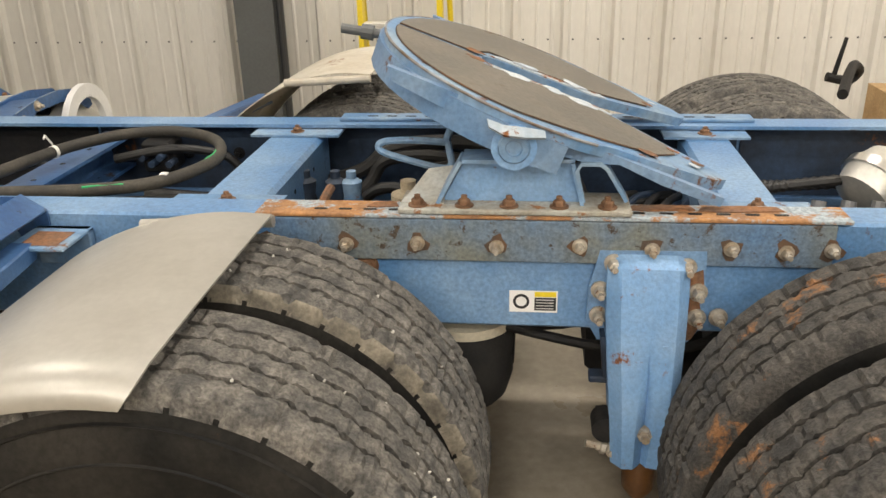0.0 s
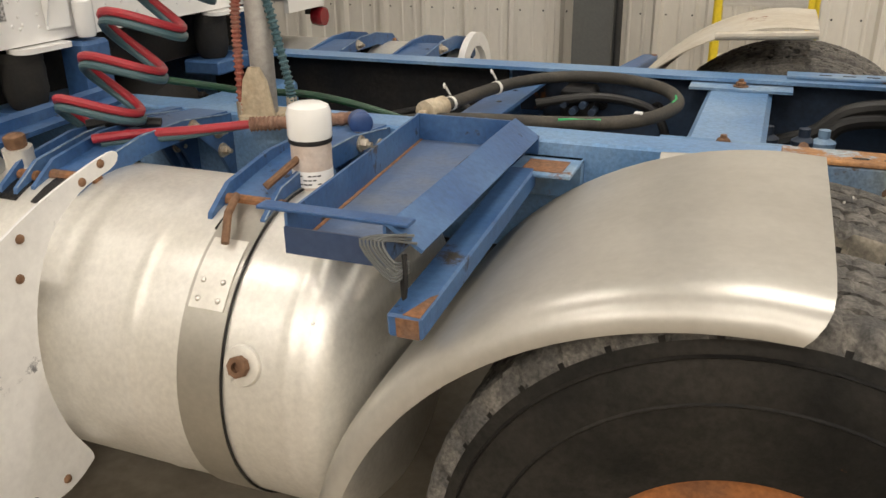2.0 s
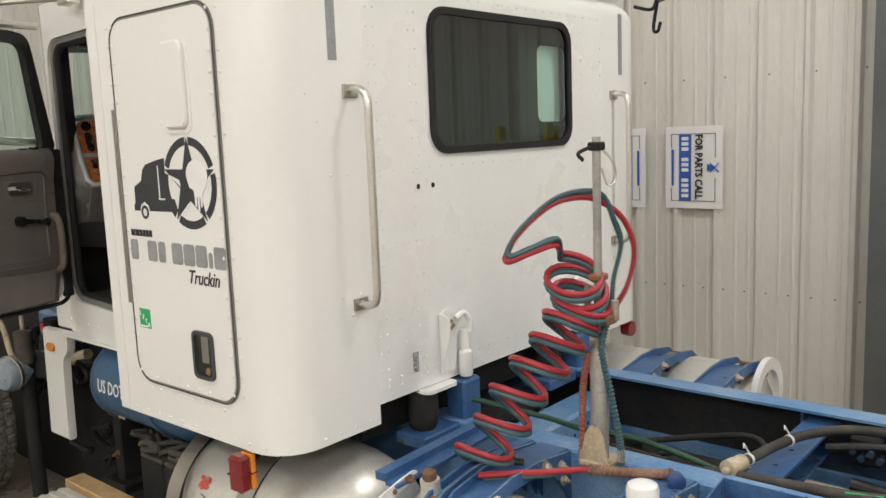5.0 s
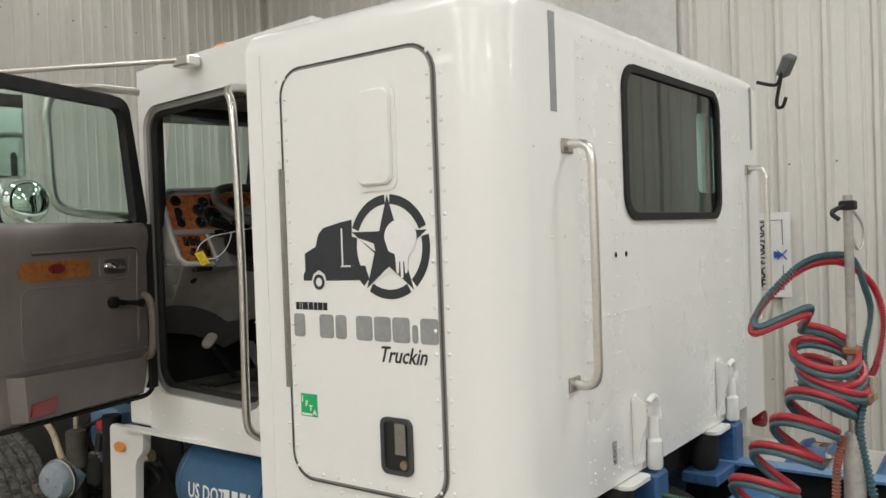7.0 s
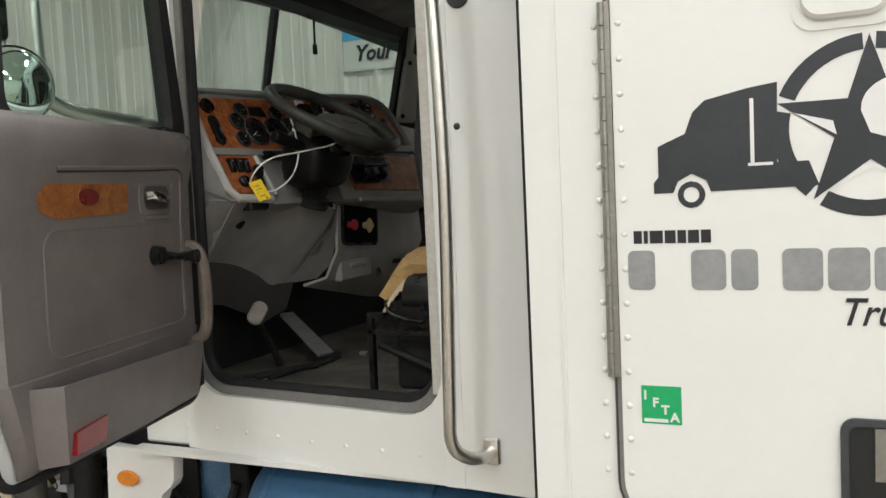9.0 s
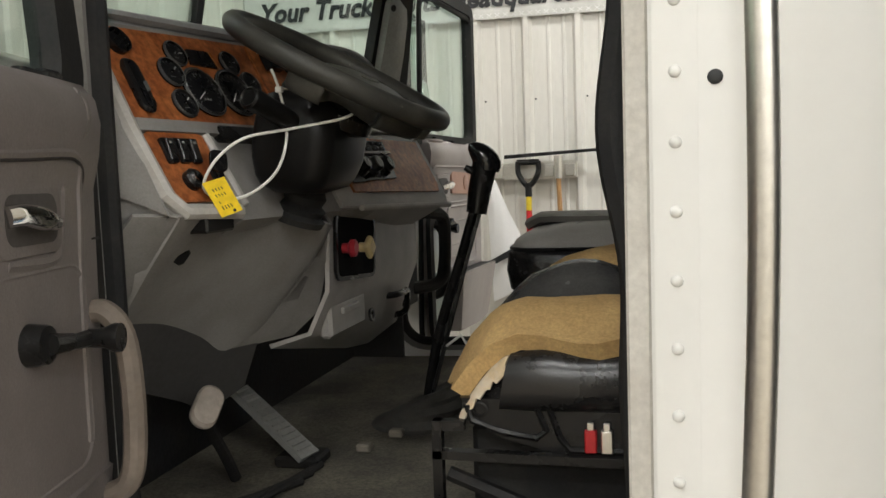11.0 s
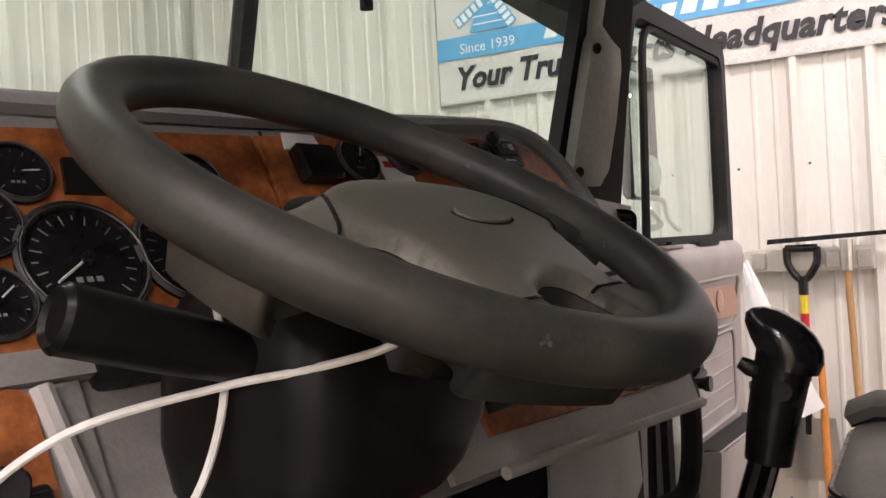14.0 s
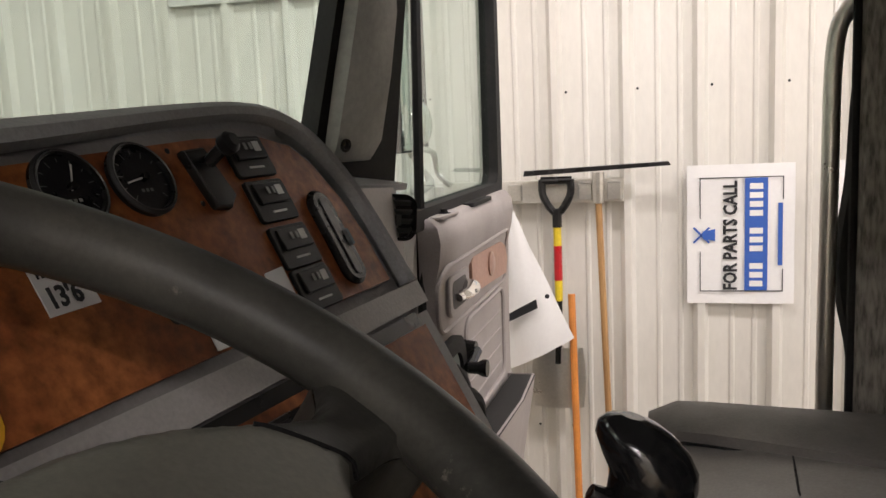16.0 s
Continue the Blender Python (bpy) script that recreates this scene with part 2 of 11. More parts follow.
FOAM = mat("yellowed_seat_foam", (0.55, 0.37, 0.155), 0.95, 0, (0.36, 0.22, 0.085), 0.7, 14, 200, 0.2, 0.5, bump_scale=90)
CARPET = mat("dirty_floor_mat", (0.072, 0.067, 0.054), 0.8, 0, (0.19, 0.17, 0.13), 0.85, 6, 160, 0.45, 0.5)
CARPET_CLIP = mat("dusty_floor_bracket", (0.20, 0.18, 0.145), 0.8, 0, (0.10, 0.09, 0.075), 0.7, 30)
CONCRETE = mat("polished_shop_concrete", (0.36, 0.31, 0.24), 0.32, 0, (0.22, 0.185, 0.14), 0.9, 1.6, 30, 0.15, 0.05, rough_var=0.2)
WALL = mat("ivory_wall_panel", (0.72, 0.70, 0.65), 0.38, 0, (0.60, 0.57, 0.51), 0.7, 1.4, 40, 0.04, 0.02, stretch=(1, 1, 0.35))
CEIL = mat("white_ceiling_liner", (0.74, 0.73, 0.70), 0.6, 0, (0.66, 0.65, 0.62), 0.5, 1.5)
STEEL_GREY = mat("grey_painted_steel", (0.115, 0.122, 0.122), 0.55, 0, (0.085, 0.088, 0.086), 0.6, 3, 60, 0.1, 0.08)
STEEL_DARK = mat("dark_painted_steel", (0.03, 0.032, 0.034), 0.6, 0, (0.05, 0.05, 0.05), 0.5, 5)
YELLOW = mat("yellow_fibreglass", (0.82, 0.62, 0.03), 0.45, 0, (0.68, 0.50, 0.03), 0.5, 8)
YELLOW_TAG = mat("yellow_card", (0.88, 0.62, 0.01), 0.6, 0, (0.8, 0.55, 0.01), 0.4, 20)
ORANGE = mat("orange_handle_paint", (0.72, 0.26, 0.05), 0.5, 0, (0.58, 0.22, 0.06), 0.6, 18)
WOOD = mat("plain_wood", (0.50, 0.29, 0.12), 0.6, 0, (0.36, 0.19, 0.075), 0.8, 22, 90, 0.2, 0.1, stretch=(1, 1, 0.15))
LUMBER = mat("raw_lumber", (0.50, 0.33, 0.16), 0.75, 0, (0.36, 0.22, 0.1), 0.8, 10, 90, 0.2, 0.15)
PAPER = mat("white_paper", (0.83, 0.82, 0.81), 0.55, 0, (0.76, 0.75, 0.74), 0.4, 5, 60, 0.02, 0.02)
INK = mat("black_ink", (0.016, 0.017, 0.02), 0.5, 0, (0.028, 0.028, 0.03), 0.4, 20, 90, 0.1, 0.0)
DECAL = mat("charcoal_vinyl_decal", (0.028, 0.032, 0.038), 0.4, 0, (0.04, 0.044, 0.05), 0.5, 10, 80, 0.1, 0.0)
DECAL_GREY = mat("faded_grey_decal", (0.27, 0.275, 0.28), 0.5, 0, (0.36, 0.36, 0.36), 0.6, 16, 80, 0.1, 0.0)
BLUE_INK = mat("blue_print", (0.035, 0.115, 0.46), 0.5, 0, (0.05, 0.13, 0.48), 0.4, 20, 90, 0.05, 0.0)
SKY_INK = mat("sky_blue_print", (0.10, 0.38, 0.66), 0.5, 0, (0.13, 0.42, 0.68), 0.4, 8, 90, 0.05, 0.0)
BANNER = mat("banner_vinyl", (0.66, 0.655, 0.62), 0.45, 0, (0.56, 0.55, 0.52), 0.7, 9, 60, 0.06, 0.03)
GREEN_INK = mat("green_print", (0.02, 0.40, 0.13), 0.5, 0, (0.03, 0.42, 0.15), 0.4, 20, 90, 0.05, 0.0)
RED = mat("red_plastic", (0.55, 0.02, 0.025), 0.3, 0, (0.42, 0.015, 0.02), 0.5, 20)
RED_HOSE = mat("red_air_hose", (0.40, 0.022, 0.035), 0.4, 0, (0.28, 0.03, 0.04), 0.6, 20, 120, 0.1, 0.1)
TEAL_HOSE = mat("teal_air_hose", (0.045, 0.105, 0.125), 0.4, 0, (0.07, 0.12, 0.13), 0.6, 20, 120, 0.1, 0.1)
GREEN_HOSE = mat("green_air_hose", (0.012, 0.075, 0.032), 0.5, 0, (0.025, 0.03, 0.027), 0.6, 20)
RED_DIRTY = mat("dirty_red_hose", (0.33, 0.075, 0.05), 0.65, 0, (0.3, 0.19, 0.14), 0.8, 18, 120, 0.2, 0.2)
AMBER = mat("amber_lens", (0.80, 0.26, 0.012), 0.2, 0, (0.7, 0.2, 0.01), 0.4, 20, coat=0.6)
RED_LENS = mat("red_lens", (0.22, 0.010, 0.016), 0.18, 0, (0.16, 0.008, 0.012), 0.4, 20, coat=0.6)
MIRROR = mat("mirror_glass", (0.86, 0.88, 0.87), 0.02, 1.0, (0.84, 0.86, 0.85), 0.3, 8, 80, 0.01, 0.0, rough_var=0.01)
DIAMOND = mat("bright_tread_plate", (0.80, 0.79, 0.76), 0.30, 0.75, (0.68, 0.66, 0.62), 0.7, 5, 60, 0.06, 0.05)
GLASS = glass("cab_glass", (0.90, 0.985, 0.955), 0.0, 0.95, 0.035)
GLASS_TINT = glass("tinted_glass", (0.50, 0.66, 0.62), 0.0, 0.42, 0.07)
DIAL = mat("black_dial", (0.008, 0.008, 0.009), 0.3, 0, (0.012, 0.012, 0.013), 0.4, 20, coat=0.15, spec=0.3)
ZIP = mat("white_nylon", (0.78, 0.77, 0.73), 0.45, 0, (0.7, 0.68, 0.62), 0.5, 20)
TANK_BLUE = mat("blue_air_tank", (0.035, 0.105, 0.21), 0.4, 0, (0.05, 0.12, 0.21), 0.6, 5, 60, 0.1, 0.05)
FABRIC = mat("speckled_cab_fabric", (0.50, 0.46, 0.40), 0.95, 0, (0.13, 0.12, 0.105), 1.0, 150, 300, 0.2, 0.4, stretch=(1, 1, 0.22))
RED_PAINT = mat("red_spray_paint", (0.62, 0.09, 0.05), 0.5)
BEIGE_KNOB = mat("aged_yellow_knob", (0.66, 0.52, 0.27), 0.5, 0, (0.55, 0.42, 0.2), 0.5, 20)
RED_KNOB = mat("red_knob", (0.42, 0.025, 0.04), 0.45)
SHOCK = mat("beige_valve", (0.55, 0.47, 0.34), 0.6, 0, (0.36, 0.27, 0.17), 0.8, 14, 90, 0.2, 0.2, rust=0.3, rust_scale=12)


# ---- mesh helpers ----
def V3(p):
    return p if isinstance(p, Vector) else Vector(p)


def rr(cx, cy, w, h, r, n=5):
    """Rounded rectangle, counter-clockwise, starting at the right of the bottom edge."""
    r = min(r, w / 2 - 1e-5, h / 2 - 1e-5)
    pts = []
    for ax, ay, a0 in ((1, -1, -90), (1, 1, 0), (-1, 1, 90), (-1, -1, 180)):
        for i in range(n + 1):
            a = radians(a0 + 90 * i / n)
            pts.append((cx + ax * (w / 2 - r) + r * math.cos(a), cy + ay * (h / 2 - r) + r * math.sin(a)))
    return pts


def rq(br, tr, tl, bl, r, n=5):
    """Rounded four-sided outline from its corners, ordered as rr()."""
    c = [Vector(p) for p in (br, tr, tl, bl)]
    pts = []
    for i in range(4):
        p, a, b = c[i], (c[i - 1] - c[i]).normalized(), (c[(i + 1) % 4] - c[i]).normalized()
        for k in range(n + 1):
            s = k / n
            pts.append(tuple(p + a * r * (1 - s) ** 2 + b * r * s ** 2))
    return pts


def curve_pts(pts, n=8, closed=False):
    """Catmull-Rom through the points."""
    pts = [V3(p) for p in pts]
    out, k = [], len(pts)
    for i in range(k if closed else k - 1):
        if closed:
            a, b, c, d = pts[i - 1], pts[i], pts[(i + 1) % k], pts[(i + 2) % k]
        else:
            a, b, c, d = pts[max(i - 1, 0)], pts[i], pts[i + 1], pts[min(i + 2, k - 1)]
        for j in range(n):
            s = j / n
            out.append(0.5 * ((2 * b) + (c - a) * s + (2 * a - 5 * b + 4 * c - d) * s * s + (3 * b - a - 3 * c + d) * s ** 3))
    if not closed:
        out.append(pts[-1])
    return out


PLANES = {"xy": ((1, 0, 0), (0, 1, 0), (0, 0, 1)), "xz": ((1, 0, 0), (0, 0, 1), (0, 1, 0)), "yz": ((0, 1, 0), (0, 0, 1), (1, 0, 0))}


class G:
    """Gathers vertices and faces of one part."""

    def __init__(self):
        self.v, self.f = [], []

    def add(self, verts, faces):
        k = len(self.v)
        self.v += [tuple(p) for p in verts]
        self.f += [tuple(k + i for i in fc) for fc in faces]
        return self

    def box(self, a, b, bev=0.0, m=None):
        (x0, y0, z0), (x1, y1, z1) = a, b
        x0, x1, y0, y1, z0, z1 = min(x0, x1), max(x0, x1), min(y0, y1), max(y0, y1), min(z0, z1), max(z0, z1)
        if bev <= 0:
            vs = [(x, y, z) for z in (z0, z1) for y in (y0, y1) for x in (x0, x1)]
            fs = [(0, 2, 3, 1), (4, 5, 7, 6), (0, 1, 5, 4), (2, 6, 7, 3), (0, 4, 6, 2), (1, 3, 7, 5)]
        else:
            c, h = ((x0 + x1) / 2, (y0 + y1) / 2, (z0 + z1) / 2), ((x1 - x0) / 2, (y1 - y0) / 2, (z1 - z0) / 2)
            e = min(bev, *(0.49 * 2 * q / 2 for q in h))
            vs, fs, idx = [], [], {}
            for sx in (-1, 1):
                for sy in (-1, 1):
                    for sz in (-1, 1):
                        for k in range(3):
                            q = [h[i] - (0 if i == k else e) for i in range(3)]
                            idx[sx, sy, sz, k] = len(vs)
                            vs.append((c[0] + sx * q[0], c[1] + sy * q[1], c[2] + sz * q[2]))
            S = (-1, 1)
            for k in range(3):
                for s in S:
                    o = [i for i in range(3) if i != k]
                    quad = []
                    for p, q in ((-1, -1), (1, -1), (1, 1), (-1, 1)):
                        sg = [0, 0, 0]
                        sg[k], sg[o[0]], sg[o[1]] = s, p, q
                        quad.append(idx[sg[0], sg[1], sg[2], k])
                    fs.append(tuple(quad))
            for k in range(3):
                o = [i for i in range(3) if i != k]
                for p in S:
                    for q in S:
                        quad = []
                        for sk, which in ((-1, o[0]), (1, o[0]), (1, o[1]), (-1, o[1])):
                            sg = [0, 0, 0]
                            sg[k], sg[o[0]], sg[o[1]] = sk, p, q
                            quad.append(idx[sg[0], sg[1], sg[2], which])
                        fs.append(tuple(quad))
            for sx in S:
                for sy in S:
                    for sz in S:
                        fs.append(tuple(idx[sx, sy, sz, k] for k in range(3)))
        if m is not None:
            vs = [m @ Vector(p) for p in vs]
        return self.add(vs, fs)

    def cyl(self, p0, p1, r, r1=None, seg=20, cap=True):
        p0, p1 = V3(p0), V3(p1)
        r1 = r if r1 is None else r1
        q = (p1 - p0).to_track_quat("Z", "Y")
        vs, fs = [], []
        for p, rad in ((p0, r), (p1, r1)):
            for i in range(seg):
                a = 2 * math.pi * i / seg
                vs.append(p + q @ Vector((rad * math.cos(a), rad * math.sin(a), 0)))
        for i in range(seg):
            j = (i + 1) % seg
            fs.append((i, j, seg + j, seg + i))
        if cap:
            fs += [tuple(range(seg))[::-1], tuple(range(seg, 2 * seg))]
        return self.add(vs, fs)

    def lathe(self, prof, p0, axis, seg=32, cap=True):
        """prof: (radius, distance along axis)."""
        p0, q = V3(p0), V3(axis).to_track_quat("Z", "Y")
        vs, fs, k = [], [], len(prof)
        for rad, h in prof:
            for i in range(seg):
                a = 2 * math.pi * i / seg
                vs.append(p0 + q @ Vector((rad * math.cos(a), rad * math.sin(a), h)))
        for s in range(k - 1):
            for i in range(seg):
                j = (i + 1) % seg
                fs.append((s * seg + i, s * seg + j, (s + 1) * seg + j, (s + 1) * seg + i))
        if cap:
            fs += [tuple(range(seg))[::-1], tuple(range((k - 1) * seg, k * seg))]
        return self.add(vs, fs)

    def tube(self, pts, r, seg=10, closed=False, flat=1.0):
        pts = [V3(p) for p in pts]
        n = len(pts)
        vs, fs = [], []
        up = Vector((0, 0, 1))
        d0 = (pts[1] - pts[0]).normalized()
        side = d0.cross(up)
        if side.length < 1e-3:
            side = Vector((1, 0, 0))
        side.normalize()
        prev = d0
        for i, p in enumerate(pts):
            a = pts[i - 1] if (i or closed) else p
            b = pts[(i + 1) % n] if (i < n - 1 or closed) else p
            d = (b - a).normalized()
            side = prev.rotation_difference(d) @ side
            side = (side - d * side.dot(d)).normalized()
            prev = d
            w = d.cross(side)
            rad = r[i] if isinstance(r, (list, tuple)) else r
            for j in range(seg):
                t = 2 * math.pi * j / seg
                vs.append(p + side * (rad * math.cos(t)) + w * (rad * flat * math.sin(t)))
        for i in range(n if closed else n - 1):
            k = (i + 1) % n
            for j in range(seg):
                l = (j + 1) % seg
                fs.append((i * seg + j, i * seg + l, k * seg + l, k * seg + j))
        if not closed:
            fs += [tuple(range(seg))[::-1], tuple(range((n - 1) * seg, n * seg))]
        return self.add(vs, fs)

    def prism(self, pts, plane, a, b, bev=0.0, m=None):
        """A flat outline drawn in a plane, from a to b along its normal."""
        U, W, N = (Vector(q) for q in PLANES[plane])
        n = len(pts)
        if bev > 0:
            cx, cy = sum(p[0] for p in pts) / n, sum(p[1] for p in pts) / n
            sp = max(max(p[0] for p in pts) - min(p[0] for p in pts), max(p[1] for p in pts) - min(p[1] for p in pts)) / 2
            k = max(0.5, 1 - bev / sp)
            inner = [(cx + (x - cx) * k, cy + (y - cy) * k) for x, y in pts]
            sg = 1 if b > a else -1
            levels = [(inner, a), (pts, a + sg * bev), (pts, b - sg * bev), (inner, b)]
        else:
            levels = [(pts, a), (pts, b)]
        vs, fs = [], []
        for ring, h in levels:
            vs += [U * x + W * y + N * h for x, y in ring]
        for s in range(len(levels) - 1):
            for i in range(n):
                j = (i + 1) % n
                fs.append((s * n + i, s * n + j, (s + 1) * n + j, (s + 1) * n + i))
        fs += [tuple(range(n))[::-1], tuple(range((len(levels) - 1) * n, len(levels) * n))]
        if m is not None:
            vs = [m @ p for p in vs]
        return self.add(vs, fs)

    def ring(self, outer, inner, plane, a, b, m=None):
        """A panel with a hole; both outlines have the same number of points."""
        U, W, N = (Vector(q) for q in PLANES[plane])
        n = len(outer)
        vs = [U * x + W * y + N * h for h in (a, b) for ring in (outer, inner) for x, y in ring]
        fs = []
        for i in range(n):
            j = (i + 1) % n
            fs += [(i, n + i, n + j, j), (2 * n + i, 2 * n + j, 3 * n + j, 3 * n + i), (i, j, 2 * n + j, 2 * n + i), (n + i, 3 * n + i, 3 * n + j, n + j)]
        if m is not None:
            vs = [m @ p for p in vs]
        return self.add(vs, fs)

    def loft(self, rows, thick=0.0, closed=False):
        """A sheet through rows of points, with a thickness along its normal."""
        rows = [[V3(p) for p in r] for r in rows]
        m, n = len(rows), len(rows[0])
        idx = lambda i, j: i * n + (j % n)  # noqa: E731
        quads = [(idx(i, j), idx(i, j + 1), idx(i + 1, j + 1), idx(i + 1, j)) for i in range(m - 1) for j in range(n if closed else n - 1)]
        flat = [p for r in rows for p in r]
        if not thick:
            return self.add(flat, quads)
        nor = [Vector() for _ in flat]
        for q in quads:
            nn = (flat[q[2]] - flat[q[0]]).cross(flat[q[3]] - flat[q[1]])
            for i in q:
                nor[i] += nn
        back = [p - d.normalized() * thick if d.length > 1e-12 else p for p, d in zip(flat, nor)]
        k = len(flat)
        fs = quads + [tuple(k + i for i in q[::-1]) for q in quads]
        edges = []
        if not closed:
            edges += [(idx(i, 0), idx(i + 1, 0)) for i in range(m - 1)] + [(idx(i + 1, n - 1), idx(i, n - 1)) for i in range(m - 1)]
        w = n if closed else n - 1
        edges += [(idx(0, j + 1), idx(0, j)) for j in range(w)] + [(idx(m - 1, j), idx(m - 1, j + 1)) for j in range(w)]
        fs += [(a, b, k + b, k + a) for a, b in edges]
        return self.add(flat + back, fs)

    def dome(self, c, axis, r, h, seg=10):
        """A low rivet or bolt crown."""
        return self.lathe([(r, 0), (r * 0.92, h * 0.45), (r * 0.62, h * 0.85), (r * 0.2, h)], c, axis, seg)

    def hexbolt(self, c, axis, r, h, washer=True):
        c, axis = V3(c), V3(axis).normalized()
        if washer:
            self.cyl(c, c + axis * h * 0.22, r * 1.5, seg=14)
        self.lathe([(r, h * 0.2), (r, h * 0.8), (r * 0.8, h)], c, axis, 6)
        return self.cyl(c + axis * h, c + axis * h * 1.5, r * 0.5, seg=8)

    def moved(self, m):
        self.v = [tuple(m @ Vector(p)) for p in self.v]
        return self


def mesh_of(g, name, material, smooth=35):
    me = bpy.data.meshes.new(name)
    me.from_pydata(g.v, [], g.f)
    bm = bmesh.new()
    bm.from_mesh(me)
    bmesh.ops.recalc_face_normals(bm, faces=bm.faces)
    for fc in bm.faces:
        fc.smooth = True
    bm.to_mesh(me)
    bm.free()
    me.set_sharp_from_angle(angle=radians(smooth))
    if material:
        me.materials.append(material)
    return me


def origin(ob):
    p = Vector()
    while ob is not None:
        p += ob.location
        ob = ob.parent
    return p


def thing(name, at, label, category, group="", kind=""):
    """An empty at a thing's base, which holds its parts."""
    ob = new(name)
    ob.location = at
    ob.empty_display_size = 0.1
    return tagged(ob, label, category, group, kind)


def part(name, g, material, parent, label="", smooth=35):
    """One mesh, drawn in world places, under a thing or a part."""
    o = origin(parent)
    g.v = [(p[0] - o.x, p[1] - o.y, p[2] - o.z) for p in g.v]
    ob = new(name, mesh_of(g, name, material, smooth))
    ob.parent = parent
    return tagged(ob, label)


def solo(name, g, material, label, category, group="", kind="", smooth=35, at=None):
    """A thing that is one mesh."""
    if at is None:
        n = len(g.v)
        at = (sum(p[0] for p in g.v) / n, sum(p[1] for p in g.v) / n, min(p[2] for p in g.v))
    g.v = [(p[0] - at[0], p[1] - at[1], p[2] - at[2]) for p in g.v]
    ob = new(name, mesh_of(g, name, material, smooth))
    ob.location = at
    return tagged(ob, label, category, group, kind)


def lettering(name, text, size, material, parent, m, label="", bold=0.0, shear=0.0, align="LEFT", sx=1.0, depth=0.0006):
    """Raised letters as a mesh, in the x-y plane of the pose m."""
    cu = bpy.data.curves.new(name, "FONT")
    cu.body, cu.size, cu.align_x, cu.extrude, cu.offset, cu.shear = text, size, align, depth, bold, shear
    cu.resolution_u = 2
    tmp = new(name, cu)
    bpy.context.view_layer.update()
    me = bpy.data.meshes.new_from_object(tmp.evaluated_get(bpy.context.evaluated_depsgraph_get()))
    bpy.data.objects.remove(tmp)
    me.name = name
    me.transform(Matrix.Translation(-origin(parent)) @ m @ Matrix.Diagonal((sx, 1, 1, 1)))
    me.materials.clear()
    me.materials.append(material)
    ob = new(name, me)
    ob.parent = parent
    return tagged(ob, label)

# ---- the shop hall ----
X0, X1, Y0, Y1, ZC = -8.0, 9.0, -8.0, 5.2, 5.4


def ribbed(length, z0, z1, start):
    """Ribbed sheet in its own x-z plane, ribs towards -y, as one mesh with a back face."""
    prof, k = [], 0
    pos = -start % 0.3 - 0.3
    while pos < length:
        for dx, dy in ((-0.032, 0), (-0.014, 0.036), (0.014, 0.036), (0.032, 0), (0.115, 0), (0.122, 0.006), (0.134, 0.006), (0.141, 0), (0.205, 0), (0.212, 0.006), (0.224, 0.006), (0.231, 0)):
            x = pos + dx
            if 0 <= x <= length:
                prof.append((x, -dy))
        pos += 0.3
    prof = [(0, 0)] + prof + [(length, 0)]
    out = []
    for x, y in prof:
        if not out or x - out[-1][0] > 1e-4:
            out.append((x, y))
    g = G()
    n = len(out)
    vs = [(x, y, z) for z in (z0, z1) for x, y in out] + [(0, 0.1, z0), (length, 0.1, z0), (0, 0.1, z1), (length, 0.1, z1)]
    fs = [(i, i + 1, n + i + 1, n + i) for i in range(n - 1)]
    b = 2 * n
    fs += [(b + 1, b, b + 2, b + 3), (0, n, b + 2, b), (n - 1, b + 1, b + 3, 2 * n - 1)]
    return g.add(vs, fs)


def hall_wall(name, m, length, start, screws):
    g = ribbed(length, FZ - 0.05, ZC, start).moved(m)
    w = solo(name, g, WALL, "ivory ribbed metal wall panels with screw lines", "wall", kind="structure", smooth=20, at=(0, 0, 0))
    s = G()
    for z, step, off in screws:
        x = -start % 0.3 - 0.3 + off
        while x < length - 0.1:
            if x > 0.05:
                s.dome(m @ Vector((x, 0.001, z)), m.to_3x3() @ Vector((0, -1, 0)), 0.0065, 0.006, 6)
            x += step
    tagged(part("screws", s, STEEL_DARK, w), kind="stuff")
    return w


SCREWS = ((0.78, 0.15, 0.046), (2.27, 0.3, 0.046), (3.8, 0.3, 0.046))
hall_wall("wall_north", pose(X0, Y1, 0), X1 - X0, 0.225, SCREWS)
hall_wall("wall_west", pose(X0, Y0, 0, 0, 0, 90), Y1 - Y0, 0.1, SCREWS[1:])
hall_wall("wall_south", pose(X1, Y0, 0, 0, 0, 180), X1 - X0, 0.1, ())
hall_wall("wall_east", pose(X1, Y1, 0, 0, 0, 270), Y1 - Y0, 0.1, ())
solo("floor", G().box((X0 - 0.1, Y0 - 0.1, FZ - 0.1), (X1 + 0.1, Y1 + 0.1, FZ)), CONCRETE, "worn brown-grey polished concrete shop floor", "floor", kind="structure")
solo("ceiling", G().box((X0 - 0.1, Y0 - 0.1, ZC), (X1 + 0.1, Y1 + 0.1, ZC + 0.1)), CEIL, "plain white liner ceiling", "ceiling", kind="structure")

# steel column with flanges, against the north wall
col = thing("steel_column", (-1.72, 5.05, FZ), "dark grey painted steel column against the wall", "column", kind="structure")
g = G().box((-1.775, 4.92, FZ), (-1.54, 4.935, ZC)).box((-1.775, 5.13, FZ), (-1.54, 5.145, ZC)).box((-1.663, 4.935, FZ), (-1.653, 5.13, ZC))
part("beam", g, STEEL_GREY, col)
part("conduit", G().tube([(-1.515, 4.97, FZ), (-1.515, 4.97, ZC)], 0.020, 10), STEEL_DARK, col, "dark conduit pipe")
g = G()
